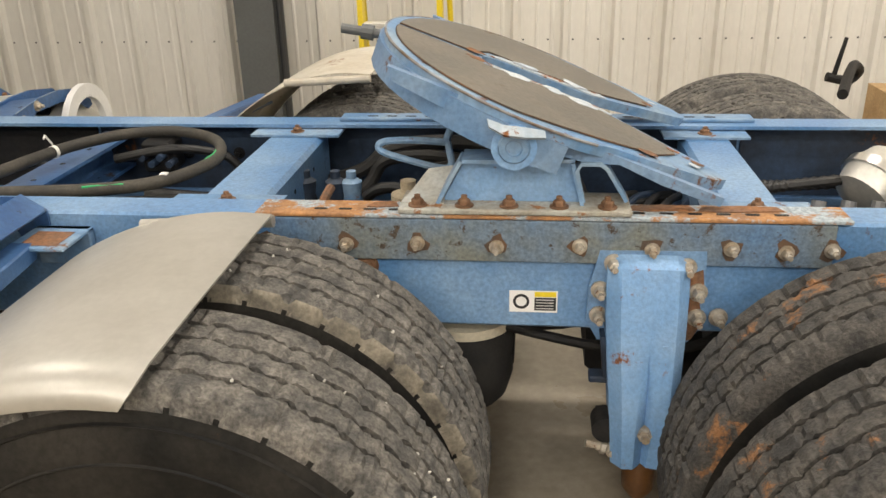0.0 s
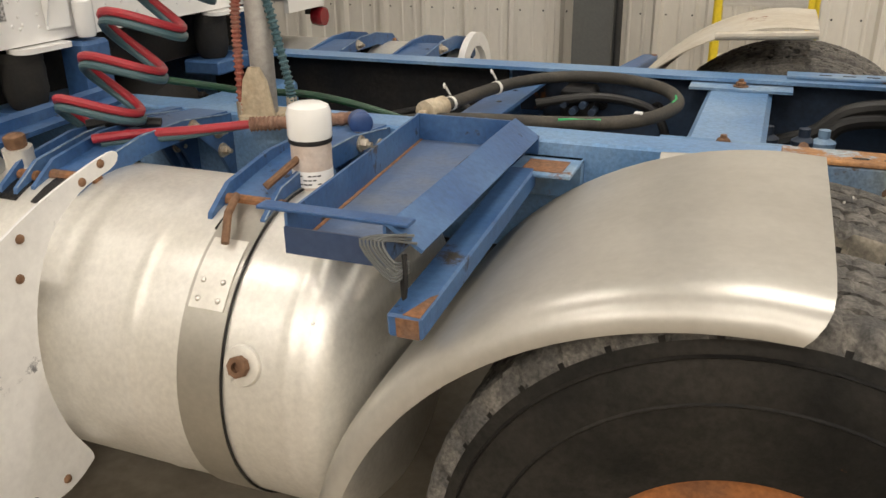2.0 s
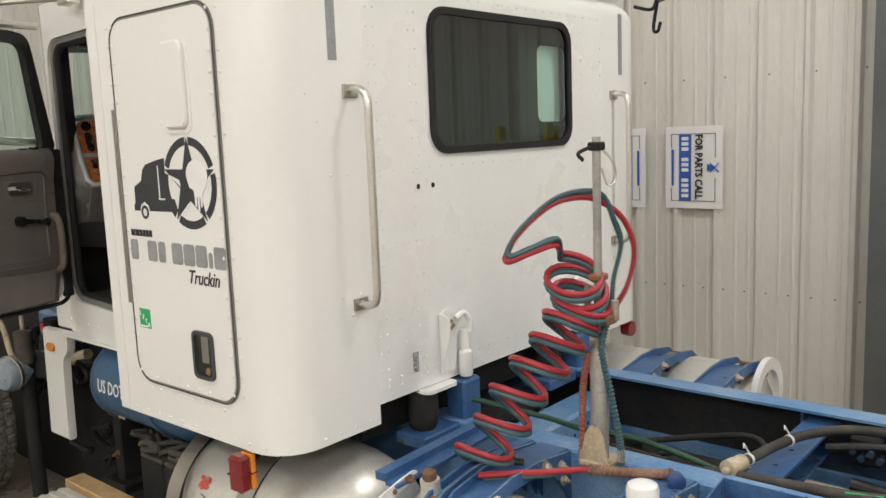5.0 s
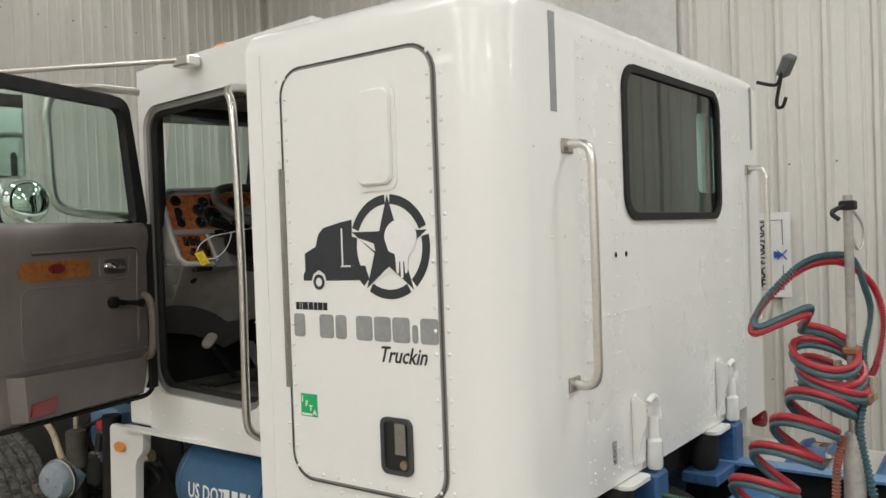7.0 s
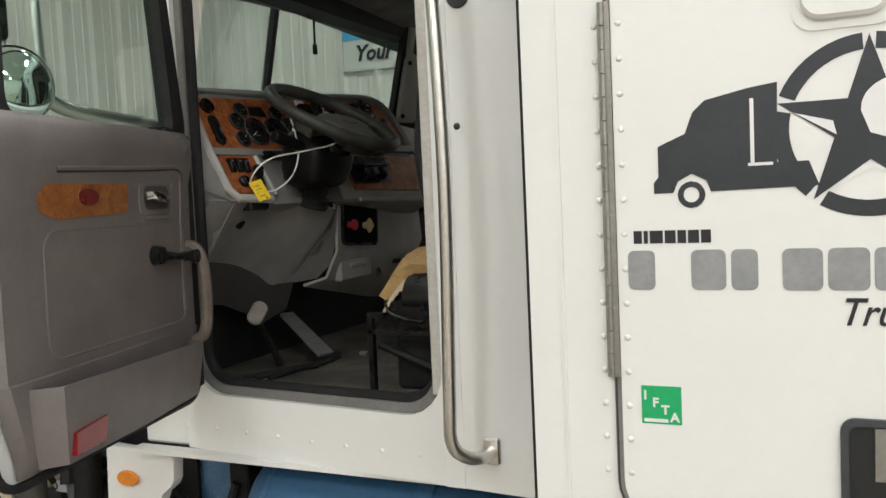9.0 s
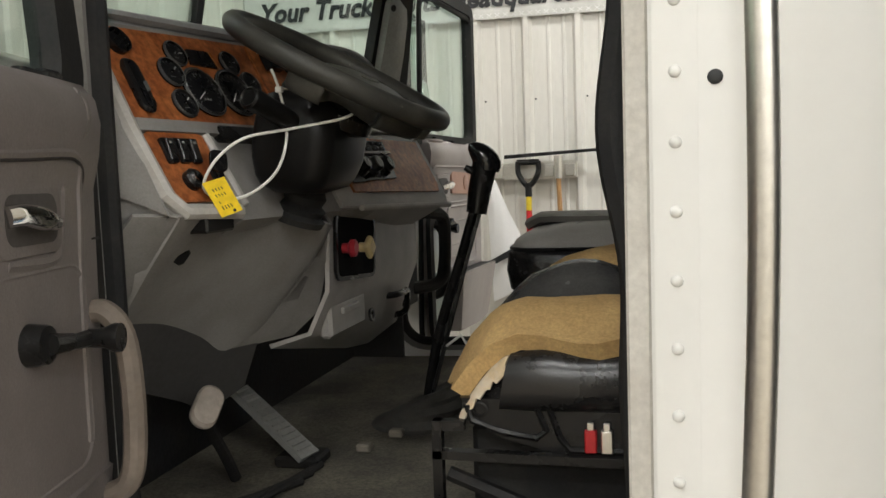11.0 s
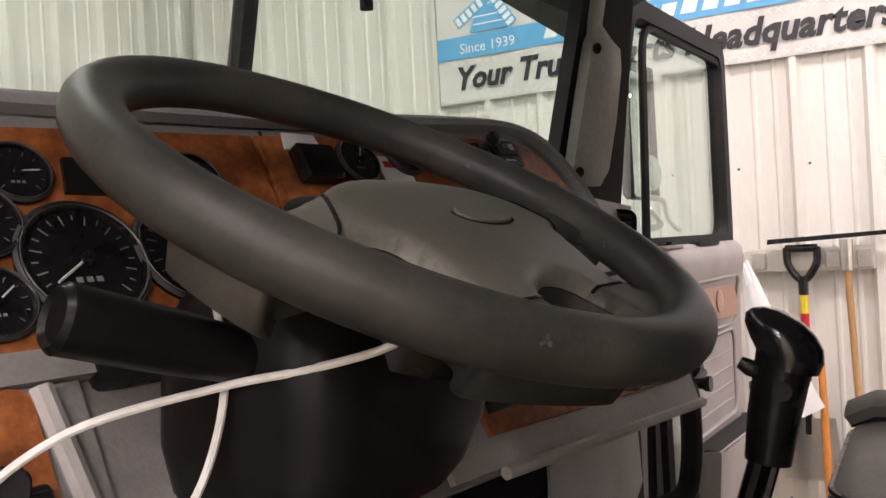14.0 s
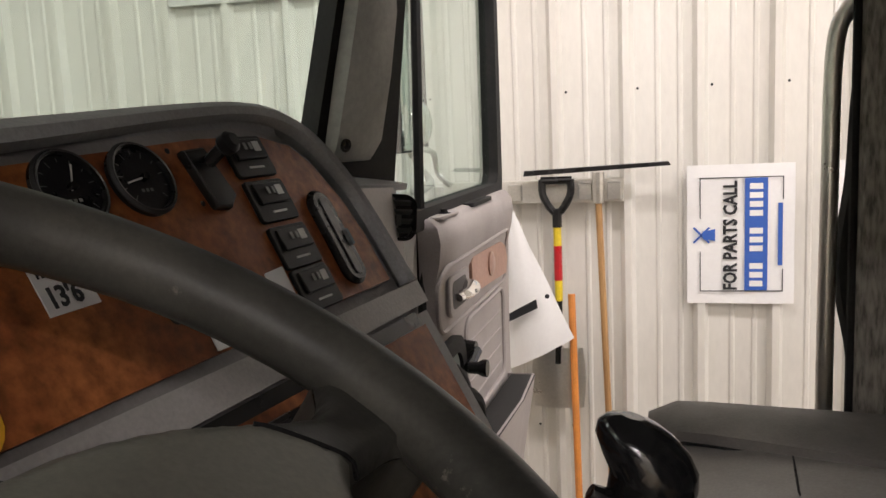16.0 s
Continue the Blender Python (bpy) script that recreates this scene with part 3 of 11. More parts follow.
g.tube(curve_pts([(-1.60, 4.90, 1.95), (-1.59, 4.89, 1.75), (-1.60, 4.89, 1.55)], 6), 0.006, 6)
solo("hanging_strap", g, GREEN_INK, "short green strap hanging on the steel column", "strap")

fixture = None
for lx in LAMP_X:
    for ly in LAMP_Y:
        if fixture is None:
            fixture = thing("ceiling_light", (lx, ly, LAMP_Z), "long white strip light hung under the ceiling", "ceiling light", "ceiling lights")
            part("housing", G().box((lx - 0.62, ly - 0.16, LAMP_Z), (lx + 0.62, ly + 0.16, LAMP_Z + 0.06), 0.01), WHITE, fixture)
            g = G().box((lx - 0.60, ly - 0.14, LAMP_Z - 0.012), (lx + 0.60, ly + 0.14, LAMP_Z - 0.002))
            part("diffuser", g, emit("lit_diffuser", (1.0, 0.96, 0.9), 6.0), fixture)
            for sx in (-0.5, 0.5):
                part("hanger", G().cyl((lx + sx, ly, LAMP_Z + 0.06), (lx + sx, ly, ZC), 0.006, seg=6), STEEL_DARK, fixture)
        else:
            copy_thing(fixture, pose(lx, ly, LAMP_Z))

# yellow stepladder by the wall
LX = -0.722
lad = thing("stepladder", (LX, 4.6, FZ), "yellow fibreglass stepladder with aluminium treads", "ladder")
for sx in (-1, 1):
    part("side_rail", G().box((LX + sx * 0.213 - 0.014, 4.50, FZ), (LX + sx * 0.213 + 0.014, 4.58, 2.0)), YELLOW, lad)
    part("rear_leg", G().tube([(LX + sx * 0.262, 4.95, FZ), (LX + sx * 0.225, 4.60, 1.98)], 0.016, 8), YELLOW, lad)
for k in range(6):
    z = 0.305 + 0.305 * k
    tr_ = part("tread", G().box((LX - 0.198, 4.49, z), (LX + 0.198, 4.575, z + 0.064), 0.004), ALU, lad, "ribbed aluminium tread")
    for j in range(3):
        part("rib", G().box((LX - 0.195, 4.4875, z + 0.012 + 0.018 * j), (LX + 0.195, 4.4898, z + 0.018 + 0.018 * j)), ALU, tr_)


def sign_board(x, z, turn):
    """Paper sign, read from the side; turn: 90 reads upwards, 270 downwards."""
    s = thing("parts_sign", (x, 5.165, z), "white paper parts sign with blue number band on wall", "sign", "parts signs")
    w, h = 0.585, 0.425
    m = pose(x, 5.160, z, 90, 0, 0) @ pose(0, 0, 0, 0, 0, turn)
    rows = [[m @ Vector((w * (i / 8 - 0.5), h * (j / 6 - 0.5), 0.004 * math.sin(i * 1.3 + j) + 0.003)) for i in range(9)] for j in range(7)]
    part("sheet", G().loft(rows, 0.0015), PAPER, s)
    d = 0.0085
    mm = m @ Matrix.Translation((0, 0, d))
    part("number_band", G().box((-0.235, -0.045, 0), (0.235, 0.045, 0.001), m=mm @ Matrix.Translation((0.0, -0.062, 0))), BLUE_INK, s)
    for k in range(12):
        if k not in (3, 7):
            part("number_bar", G().box((-0.218 + 0.037 * k, -0.088, 0.0015), (-0.218 + 0.037 * k + 0.024, -0.036, 0.0025), m=mm), PAPER, s)
    part("web_bar", G().box((-0.13, -0.165, 0), (0.13, -0.147, 0.001), m=mm), BLUE_INK, s)
    for a, b in (((-0.24, -0.168), (-0.145, -0.164)), ((0.145, -0.168), (0.24, -0.164)), ((-0.24, 0.158), (-0.07, 0.162)), ((0.07, 0.158), (0.24, 0.162)),
                 ((-0.24, -0.168), (-0.236, 0.162)), ((0.236, -0.168), (0.24, 0.162))):
        part("border_line", G().box((*a, 0), (*b, 0.001), m=mm), INK, s)
    g = G().prism([(-0.025, 0.10), (0.025, 0.10), (0.016, 0.15), (-0.016, 0.15)], "xy", 0, 0.001, m=mm)
    for a in (45, 135):
        g.box((-0.045, -0.004, 0), (0.045, 0.004, 0.0012), m=mm @ pose(0, 0.155, 0.0004, 0, 0, a))
    part("emblem", g, BLUE_INK, s, "plain blue windmill shape")
    lettering("lettering", "FOR PARTS CALL", 0.075, INK, s, mm @ Matrix.Translation((-0.235, 0.015, 0.001)), bold=0.0025, sx=0.80)
    return s


sign_board(-3.57, 1.648, 90)
sign_board(-2.985, 1.652, 270)

# long banner
bn = thing("wall_banner", (-4.82, 5.16, 2.78), "long vinyl wall banner with blue band and black slogan", "banner")
BL, BR, BB, BT = -6.10, -3.53, 2.755, 3.62
rows = [[(BL + (BR - BL) * i / 40, 5.158 - 0.004 * math.sin(i * 0.9), BB + (BT - BB) * j / 6 - 0.02 * i / 40) for i in range(41)] for j in range(7)]
part("sheet", G().loft(rows, 0.002), BANNER, bn)
m0 = pose(BL, 5.150, BB, 90, 0, 0) @ pose(0, 0, 0, 0, 0, -0.45)
g = G()
for k in range(54):
    for j in range(2):
        for a in (38, -38):
            g.box((-0.018, -0.0018, 0), (0.018, 0.0018, 0.0008), m=m0 @ pose(0.03 + 0.048 * k + 0.024 * j, 0.02 + 0.19 * j, 0, 0, 0, a))
tagged(part("plate_pattern", g, PAPER, bn), kind="stuff")
part("blue_band", G().box((0, 0.235, 0), (BR - BL, 0.355, 0.001), m=m0), SKY_INK, bn)
lettering("slogan", "Your Trucks Parts Headquarters", 0.165, INK, bn, m0 @ Matrix.Translation((0.10, 0.075, 0.001)), bold=0.0055, shear=0.25, sx=0.95)
lettering("year", "Since 1939", 0.075, PAPER, bn, m0 @ Matrix.Translation((0.135, 0.262, 0.0015)))
for k in range(15):
    part("web_bar", G().prism([(0.62 + 0.098 * k, 0.265), (0.62 + 0.098 * k + 0.068, 0.265), (0.64 + 0.098 * k + 0.068, 0.325), (0.64 + 0.098 * k, 0.325)], "xy", 0.001, 0.002, m=m0), PAPER, bn)
wm = part("windmill", G().prism([(0.20, 0.365), (0.42, 0.365), (0.385, 0.47), (0.36, 0.57), (0.26, 0.57), (0.235, 0.47)], "xy", 0, 0.001, m=m0), SKY_INK, bn, "plain blue windmill shape")
for z in (0.40, 0.44, 0.50):
    part("tower_line", G().box((0.225, z, 0.001), (0.395, z + 0.007, 0.0016), m=m0), PAPER, wm)
for a in (32, 122, 212, 302):
    mb_ = m0 @ pose(0.31, 0.56, 0.0012, 0, 0, a)
    part("sail", G().box((0.02, -0.012, 0), (0.235, 0.050, 0.001), m=mb_), SKY_INK, wm)
    for k in range(5):
        part("sail_slat", G().box((0.05 + 0.038 * k, -0.004, 0.001), (0.075 + 0.038 * k, 0.042, 0.0016), m=mb_), PAPER, wm)
g = G()
for k in range(5):
    g.tube([m0 @ Vector(p) for p in curve_pts([(0.62 + 0.34 * k, 0.42, 0.002), (0.70 + 0.34 * k, 0.60, 0.002), (0.80 + 0.34 * k, 0.42, 0.002), (0.9 + 0.34 * k, 0.52, 0.002)], 6)], 0.012, 6, flat=0.2)
part("script_bars", g, INK, bn, "dark unreadable script strokes")

# tool rack and tools on the north wall
rack = thing("tool_rack", (-4.3, 5.15, 1.86), "aluminium tool rail screwed to the wall", "tool rack")
part("rail", G().box((-4.95, 5.135, 1.80), (-4.04, 5.165, 1.90), 0.004), ALU, rack)
for x in (-4.85, -4.5, -4.2, -4.08):
    part("clip", G().box((x - 0.03, 5.10, 1.81), (x + 0.03, 5.136, 1.885), 0.005), STEEL, rack)
sq = thing("floor_squeegee", (-4.15, 5.1, 1.93), "long black floor squeegee with a wooden handle", "squeegee")
part("blade", G().prism([(-4.455, 1.922), (-4.452, 1.944), (-3.86, 1.966), (-3.85, 1.950)], "xz", 5.06, 5.10), BLACK, sq)
part("socket", G().cyl((-4.145, 5.085, 1.80), (-4.145, 5.085, 1.93), 0.022, 0.026, 10), STEEL, sq)
part("handle", G().cyl((-4.10, 5.07, 0.35), (-4.145, 5.085, 1.82), 0.014, seg=10), WOOD, sq)
sh = thing("shovel", (-4.31, 5.08, 0.9), "shovel with a black grip and yellow shaft", "shovel")
g = G().tube(curve_pts([(-4.38, 5.09, 1.905), (-4.375, 5.09, 1.83), (-4.32, 5.09, 1.76), (-4.265, 5.09, 1.83), (-4.26, 5.09, 1.905)], 6), 0.016, 8)
g.cyl((-4.385, 5.09, 1.90), (-4.255, 5.09, 1.90), 0.017, seg=10).cyl((-4.32, 5.09, 1.70), (-4.32, 5.09, 1.78), 0.02, seg=10)
part("grip", g, BLACK, sh)
part("shaft", G().cyl((-4.32, 5.09, 1.38), (-4.32, 5.09, 1.70), 0.017, seg=10), YELLOW, sh)
part("label_band", G().cyl((-4.32, 5.09, 1.47), (-4.32, 5.09, 1.62), 0.0178, seg=10), RED, sh, "red and white shaft label")
part("neck", G().cyl((-4.33, 5.09, 1.10), (-4.32, 5.09, 1.40), 0.016, seg=10), BLACK, sh)
rows = [[(-4.33 + u * 0.12 * (1 - 0.1 * abs(j - 3) / 3), 5.10 - 0.02 * (1 - u * u), 0.90 + 0.045 * j) for u in (-1, -0.5, 0, 0.5, 1)] for j in range(7)]
part("blade", G().loft(rows, 0.003), STEEL, sh)
br = thing("broom_handle", (-4.25, 5.06, FZ), "orange painted broom handle leaning on the wall", "broom")
part("pole", G().cyl((-4.235, 4.95, FZ + 0.12), (-4.265, 5.08, 1.41), 0.0155, seg=10), ORANGE, br)
part("head", G().box((-4.40, 4.91, FZ), (-4.08, 4.98, FZ + 0.13), 0.01), BLACK, br)
bag = thing("canvas_bag", (-4.4, 5.04, 1.1), "white canvas bag with a black strap on the tool rail", "bag")
rows = []
for i in range(9):
    w = i / 8
    xl, xr, zl, zr = -4.56 + 0.03 * w, -4.54 + 0.285 * w, 1.83 - 0.74 * w, 1.86 - 0.63 * w
    rows.append([(xl + (xr - xl) * j / 8, 5.05 - 0.055 * math.sin(math.pi * (0.12 + 0.76 * j / 8)) * (0.25 + 0.75 * w) + 0.006 * math.sin(j * 2.3 + i * 1.7), zl + (zr - zl) * j / 8) for j in range(9)])
part("sack", G().loft(rows, 0.006), PAPER, bag, smooth=60)
part("strap", G().loft([[(-4.545, 4.985, 1.335), (-4.405, 4.975, 1.410)], [(-4.545, 4.985, 1.300), (-4.40, 4.975, 1.372)]], 0.004), INK, bag, "black webbing strap")
part("snap", G().dome((-4.36, 4.985, 1.42), (0, -1, 0), 0.010, 0.004), INK, bag)

# ---- truck: frame, wheels, fifth wheel ----
YC = 2.10
RT, RB = 0.947, 0.69         # rail top and bottom
NY, FY = 1.655, 2.545        # outer faces of the rails

fr = thing("truck_chassis", (0, YC, RB), "blue painted truck frame rails with rust and grime", "truck chassis")


def channel(y, s, x0, x1):
    """C-section rail with its web at y, flanges towards s."""
    pts = [(0, RB + 0.006), (0.006, RB), (0.10, RB), (0.10, RB + 0.010), (0.010, RB + 0.010), (0.010, RT - 0.010), (0.10, RT - 0.010), (0.10, RT), (0.006, RT), (0, RT - 0.006)]
    return G().prism([(y + s * a, b) for a, b in pts], "yz", x0, x1)


part("rail", channel(NY, 1, -5.6, 2.3), BLUE, fr)
part("rail", channel(FY, -1, -5.6, 2.3), BLUE, fr)
# added dark sheets: shade on the inner rail faces put into colour
part("rail_liner", G().box((-2.55, FY - 0.014, RB + 0.02), (-1.42, FY - 0.011, RT - 0.012)), GRIME, fr, "black sheet standing in for shade inside the rail")
part("rail_liner", G().box((-1.41, FY - 0.014, RB + 0.02), (0.61, FY - 0.011, RT - 0.012)), BLUE_DARK, fr, "dark blue sheet standing in for shade on the inner rail face")


def crossmember(x0, x1, z1, depth, flange=True):
    g = G()
    n, f_ = NY + 0.012, FY - 0.012
    g.prism([(x0, z1 - depth), (x0, z1 - 0.012), (x0 + 0.012, z1), (x1 - 0.012, z1), (x1, z1 - 0.012), (x1, z1 - depth)], "xz", n + 0.09, f_ - 0.09)
    o = part("crossmember", g, BLUE, fr)
    if flange:
        for y0, y1 in ((n, n + 0.16), (f_ - 0.16, f_)):
            part("gusset", G().box((x0 - 0.05, y0, z1 + 0.001), (x1 + 0.05, y1, z1 + 0.008)), BLUE_RUST, o)
            yb = y1 - 0.04 if y0 < 2 else y0 + 0.04
            part("bolt", G().hexbolt(((x0 + x1) / 2, yb, z1 + 0.008), (0, 0, 1), 0.014, 0.014), BOLT_RUST, o)
    for k in range(5):
        part("hole", G().cyl((x1 + 0.0005, 1.85 + 0.1 * k, z1 - 0.06 - 0.02 * (k % 2)), (x1 + 0.001, 1.85 + 0.1 * k, z1 - 0.06 - 0.02 * (k % 2)), 0.007, seg=8), BLACK, o)
    return o


crossmember(-0.80, -0.63, RT - 0.022, 0.16)
crossmember(0.42, 0.56, RT - 0.022, 0.16)
crossmember(1.45, 1.60, RT - 0.05, 0.16)
o = part("crossmember", G().prism([(-1.385, 0.79), (-1.30, 0.79), (-1.30, 0.80), (-1.375, 0.80), (-1.375, 0.895), (-1.28, 0.895), (-1.28, 0.905), (-1.385, 0.905)], "xz", NY + 0.03, FY - 0.03), BLUE_CLEAN, fr)
for k in range(3):
    part("hole", G().cyl((-1.33 - 0.0, 2.0 + 0.15 * k, 0.9052), (-1.33, 2.0 + 0.15 * k, 0.9058), 0.008, seg=8), BLACK, o)
crossmember(-2.30, -2.15, 0.86, 0.15, False)
crossmember(-3.3, -3.1, 0.86, 0.15, False)
for x in (-1.12, -0.95, -0.45, -0.32, 0.95, 1.2):
    part("rail_bolt", G().hexbolt((x, FY - 0.011, 0.83), (0, -1, 0), 0.013, 0.018), GRIME, fr)
# the same painted shade inside the near rail and further back
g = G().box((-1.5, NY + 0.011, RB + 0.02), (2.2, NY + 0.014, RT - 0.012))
part("rail_liner", g, GRIME, fr, "black sheet standing in for shade inside the rail")
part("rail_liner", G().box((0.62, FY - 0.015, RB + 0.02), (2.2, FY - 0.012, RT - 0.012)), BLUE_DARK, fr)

# slotted angle under the fifth wheel, both sides
ang = thing("mounting_angle", (0, NY, 0.86), "slotted blue mounting angle along the rail, orange rust on top", "mounting angle", "mounting angles")
AX0, AX1 = -0.60, 0.645
part("flange", G().box((AX0, NY - 0.012, RT + 0.001), (AX1, NY + 0.075, RT + 0.010), 0.002), RUSTY_FLANGE, ang)
part("leg", G().box((AX0 + 0.03, NY - 0.012, 0.852), (AX1 - 0.03, NY - 0.002, RT - 0.001), 0.002), GRIMED_BLUE, ang, "leg stained with grey-green grime")
k = 0
for x in (-0.57, -0.40, -0.245, -0.075, 0.10, 0.25, 0.41, 0.52, 0.63):
    part("stain", G().prism([((x - 0.02 * (k > 7)) + 0.022 * (1 + 0.3 * math.sin(j * 2.1 + k)) * math.cos(j * 0.6283), 0.891 + 0.023 * (1 + 0.25 * math.cos(j * 1.7 + k)) * math.sin(j * 0.6283)) for j in range(10)], "xz", NY - 0.0132, NY - 0.0121), mat("dark_rust_stain", (0.085, 0.062, 0.046), 0.85, 0, (0.17, 0.085, 0.04), 0.7, 30), ang, "dark rust stain round the bolt")
    part("bolt", G().hexbolt((x - 0.02 * (k > 7), NY - 0.012, 0.893 - 0.006 * (k % 2)), (0, -1, 0), 0.0108, 0.024), BOLT, ang, "plated bolt and nut")
    k += 1
for x in [-0.46 + 0.055 * i for i in range(4)] + [0.22 + 0.058 * i for i in range(6)]:
    part("slot", G().prism(rr(x, NY + 0.018, 0.030, 0.011, 0.005, 3), "xy", RT + 0.0102, RT + 0.0107), GRIME, ang)
for a, b, h in ((-0.36, -0.29, 0.0020), (0.20, 0.34, 0.0028), (0.345, 0.52, 0.0022)):
    part("rust_scale", G().prism([(a, NY + 0.032), ((a * 2 + b) / 3, NY + 0.027), (b, NY + 0.036), (b - 0.01, NY + 0.062), ((a + b) / 2, NY + 0.066), (a + 0.012, NY + 0.058)], "xy", RT + 0.0105, RT + 0.0105 + h), RUST, ang, "flaking orange rust scale")
ang2 = thing("mounting_angle", (0, FY, 0.86), "pale slotted mounting angle along the far rail", "mounting angle", "mounting angles")
part("flange", G().box((AX0, FY - 0.06, RT + 0.001), (AX1, FY + 0.012, RT + 0.010), 0.002), BLUE_RUST, ang2)
part("leg", G().box((AX0 + 0.03, FY + 0.002, 0.852), (AX1 - 0.03, FY + 0.012, RT - 0.001), 0.002), BLUE_RUST, ang2)
for x in [-0.5 + 0.06 * i for i in range(18)]:
    part("slot", G().prism(rr(x, FY - 0.03, 0.034, 0.012, 0.005, 3), "xy", RT + 0.0102, RT + 0.0107), GRIME, ang2)

# fifth wheel
fw = thing("fifth_wheel", (0, YC, RT), "worn blue fifth wheel coupling plate, greasy and rusty", "fifth wheel")
TILT5 = 21.5
mp = pose(0.0, YC, 1.155) @ pose(0, 0, 0, 0, TILT5, 0)


def plate_outline():
    """Coupling plate from above: round front, two horns with the throat between them."""
    R = 0.455
    pts = []
    for i in range(25):
        a = radians(62 + (298 - 62) * i / 24)
        pts.append((R * math.cos(a) * 0.86, R * math.sin(a)))
    # near horn, throat, far horn
    pts += [(0.27, -0.385), (0.42, -0.335), (0.455, -0.29), (0.44, -0.245), (0.20, -0.085), (0.15, -0.055), (-0.10, -0.045), (-0.135, -0.03), (-0.145, 0.0)]
    pts += [(-0.135, 0.03), (-0.10, 0.045), (0.15, 0.055), (0.20, 0.085), (0.44, 0.245), (0.455, 0.29), (0.42, 0.335), (0.27, 0.385)]
    return pts


part("top_plate", G().prism(plate_outline(), "xy", -0.024, 0.0, 0.0, m=mp), BLUE_RUST, fw)


def wear_pad(s):
    """Greasy wear surface on one side of the throat."""
    pts = []
    for i in range(19):
        a = radians(96 + (178 - 96) * i / 18)
        pts.append((0.425 * math.cos(a) * 0.86, s * 0.425 * math.sin(a)))
    pts += [(-0.17, s * 0.02), (-0.13, s * 0.09), (0.02, s * 0.085), (0.16, s * 0.10), (0.24, s * 0.145), (0.325, s * 0.205), (0.335, s * 0.255), (0.285, s * 0.325), (0.16, s * 0.375), (0.06, s * 0.405)]
    return pts


GREASE = mat("dried_grease", (0.115, 0.104, 0.090), 0.5, 0, (0.195, 0.172, 0.142), 0.8, 6, 80, 0.22, 0.35, rust=0.17, rust_scale=7, rust_col=(0.20, 0.125, 0.075))
for s in (-1, 1):
    part("wear_pad", G().prism(wear_pad(s), "xy", 0.001, 0.005, 0.0, m=mp), GREASE, fw, "brown-grey greasy wear pad")
    part("pad_edge", G().tube([mp @ Vector((x, y, 0.003)) for x, y in wear_pad(s)], 0.0022, 5, closed=True), mat("dark_greasy_edge", (0.06, 0.045, 0.032), 0.7, 0, (0.17, 0.085, 0.04), 0.8, 12), fw)
BARE = mat("chipped_pale_blue_paint", (0.34, 0.42, 0.50), 0.5, 0, (0.52, 0.55, 0.56), 0.8, 14, 80, 0.15, 0.2, rust=0.5, rust_scale=14)
for s in (-1, 1):
    part("throat_lip", G().prism([(-0.13, s * 0.05), (0.16, s * 0.06), (0.2, s * 0.09), (0.17, s * 0.12), (-0.10, s * 0.085)], "xy", 0.0005, 0.003, m=mp), BARE, fw, "chipped pale paint")
rng = random.Random(77)


def blot(cx, cy_, r, n=9, rough=0.3):
    """An uneven, rounded flake outline."""
    rim_ = [r * (1 + rng.uniform(-rough, rough)) for _ in range(n)]
    return [(p.x, p.y) for p in curve_pts([(cx + q * math.cos(2 * math.pi * k / n), cy_ + 0.75 * q * math.sin(2 * math.pi * k / n), 0) for k, q in enumerate(rim_)], 3, closed=True)]


CHIP = mat("bare_pale_chip", (0.58, 0.62, 0.66), 0.5, 0, (0.40, 0.48, 0.56), 0.8, 20, 90, 0.2, 0.3)
for cx_, cy_, r in ((-0.165, 0.02, 0.026), (-0.155, -0.06, 0.022), (0.335, -0.235, 0.018), (0.26, -0.345, 0.020), (0.33, 0.225, 0.018), (0.39, -0.27, 0.016)):
    part("rust_patch", G().prism(blot(cx_, cy_, r), "xy", 0.0052, 0.0062, m=mp), RUST, fw, "brown rust patch")
for cx_, cy_, r in ((-0.05, -0.09, 0.035), (0.05, -0.085, 0.030), (0.13, -0.10, 0.035), (-0.03, 0.085, 0.030), (0.10, 0.09, 0.035), (0.375, -0.30, 0.014), (0.35, 0.27, 0.014)):
    part("paint_chip", G().prism(blot(cx_, cy_, r, 9, 0.4), "xy", 0.0052, 0.0060, m=mp), CHIP, fw, "chipped pale paint")
SCRAPED = mat("scraped_rusty_blue", (0.105, 0.215, 0.39), 0.42, 0, (0.24, 0.34, 0.46), 0.8, 5, 90, 0.2, 0.25, rust=0.27, rust_scale=8, rust_col=(0.21, 0.105, 0.05))
# skirt ribs under the plate
for s in (-1, 1):
    pts = [(-0.32, -0.01), (-0.30, -0.036), (-0.16, -0.052), (0.05, -0.056), (0.14, -0.048), (0.20, -0.026), (0.30, -0.034), (0.43, -0.032), (0.43, -0.012)]
    part("skirt", G().prism(pts, "xz", s * 0.40 - 0.012, s * 0.40 + 0.012, m=mp), SCRAPED, fw)
rows = [[(0.86 * 0.452 * math.cos(radians(a)), 0.452 * math.sin(radians(a)), -0.02 - h) for a in range(75, 290, 9)] for h in (0, 0.03, 0.062)]
part("rim", G().loft([[mp @ Vector(p) for p in r] for r in rows], 0.012), SCRAPED, fw)
part("rim_lip", G().tube([mp @ Vector((0.86 * 0.455 * math.cos(radians(a)), 0.455 * math.sin(radians(a)), -0.002)) for a in range(66, 296, 5)], 0.0035, 6), mat("chipped_rim_rust", (0.12, 0.075, 0.045), 0.8, 0, (0.36, 0.40, 0.43), 0.9, 9), fw, "rust and chips along the plate edge")
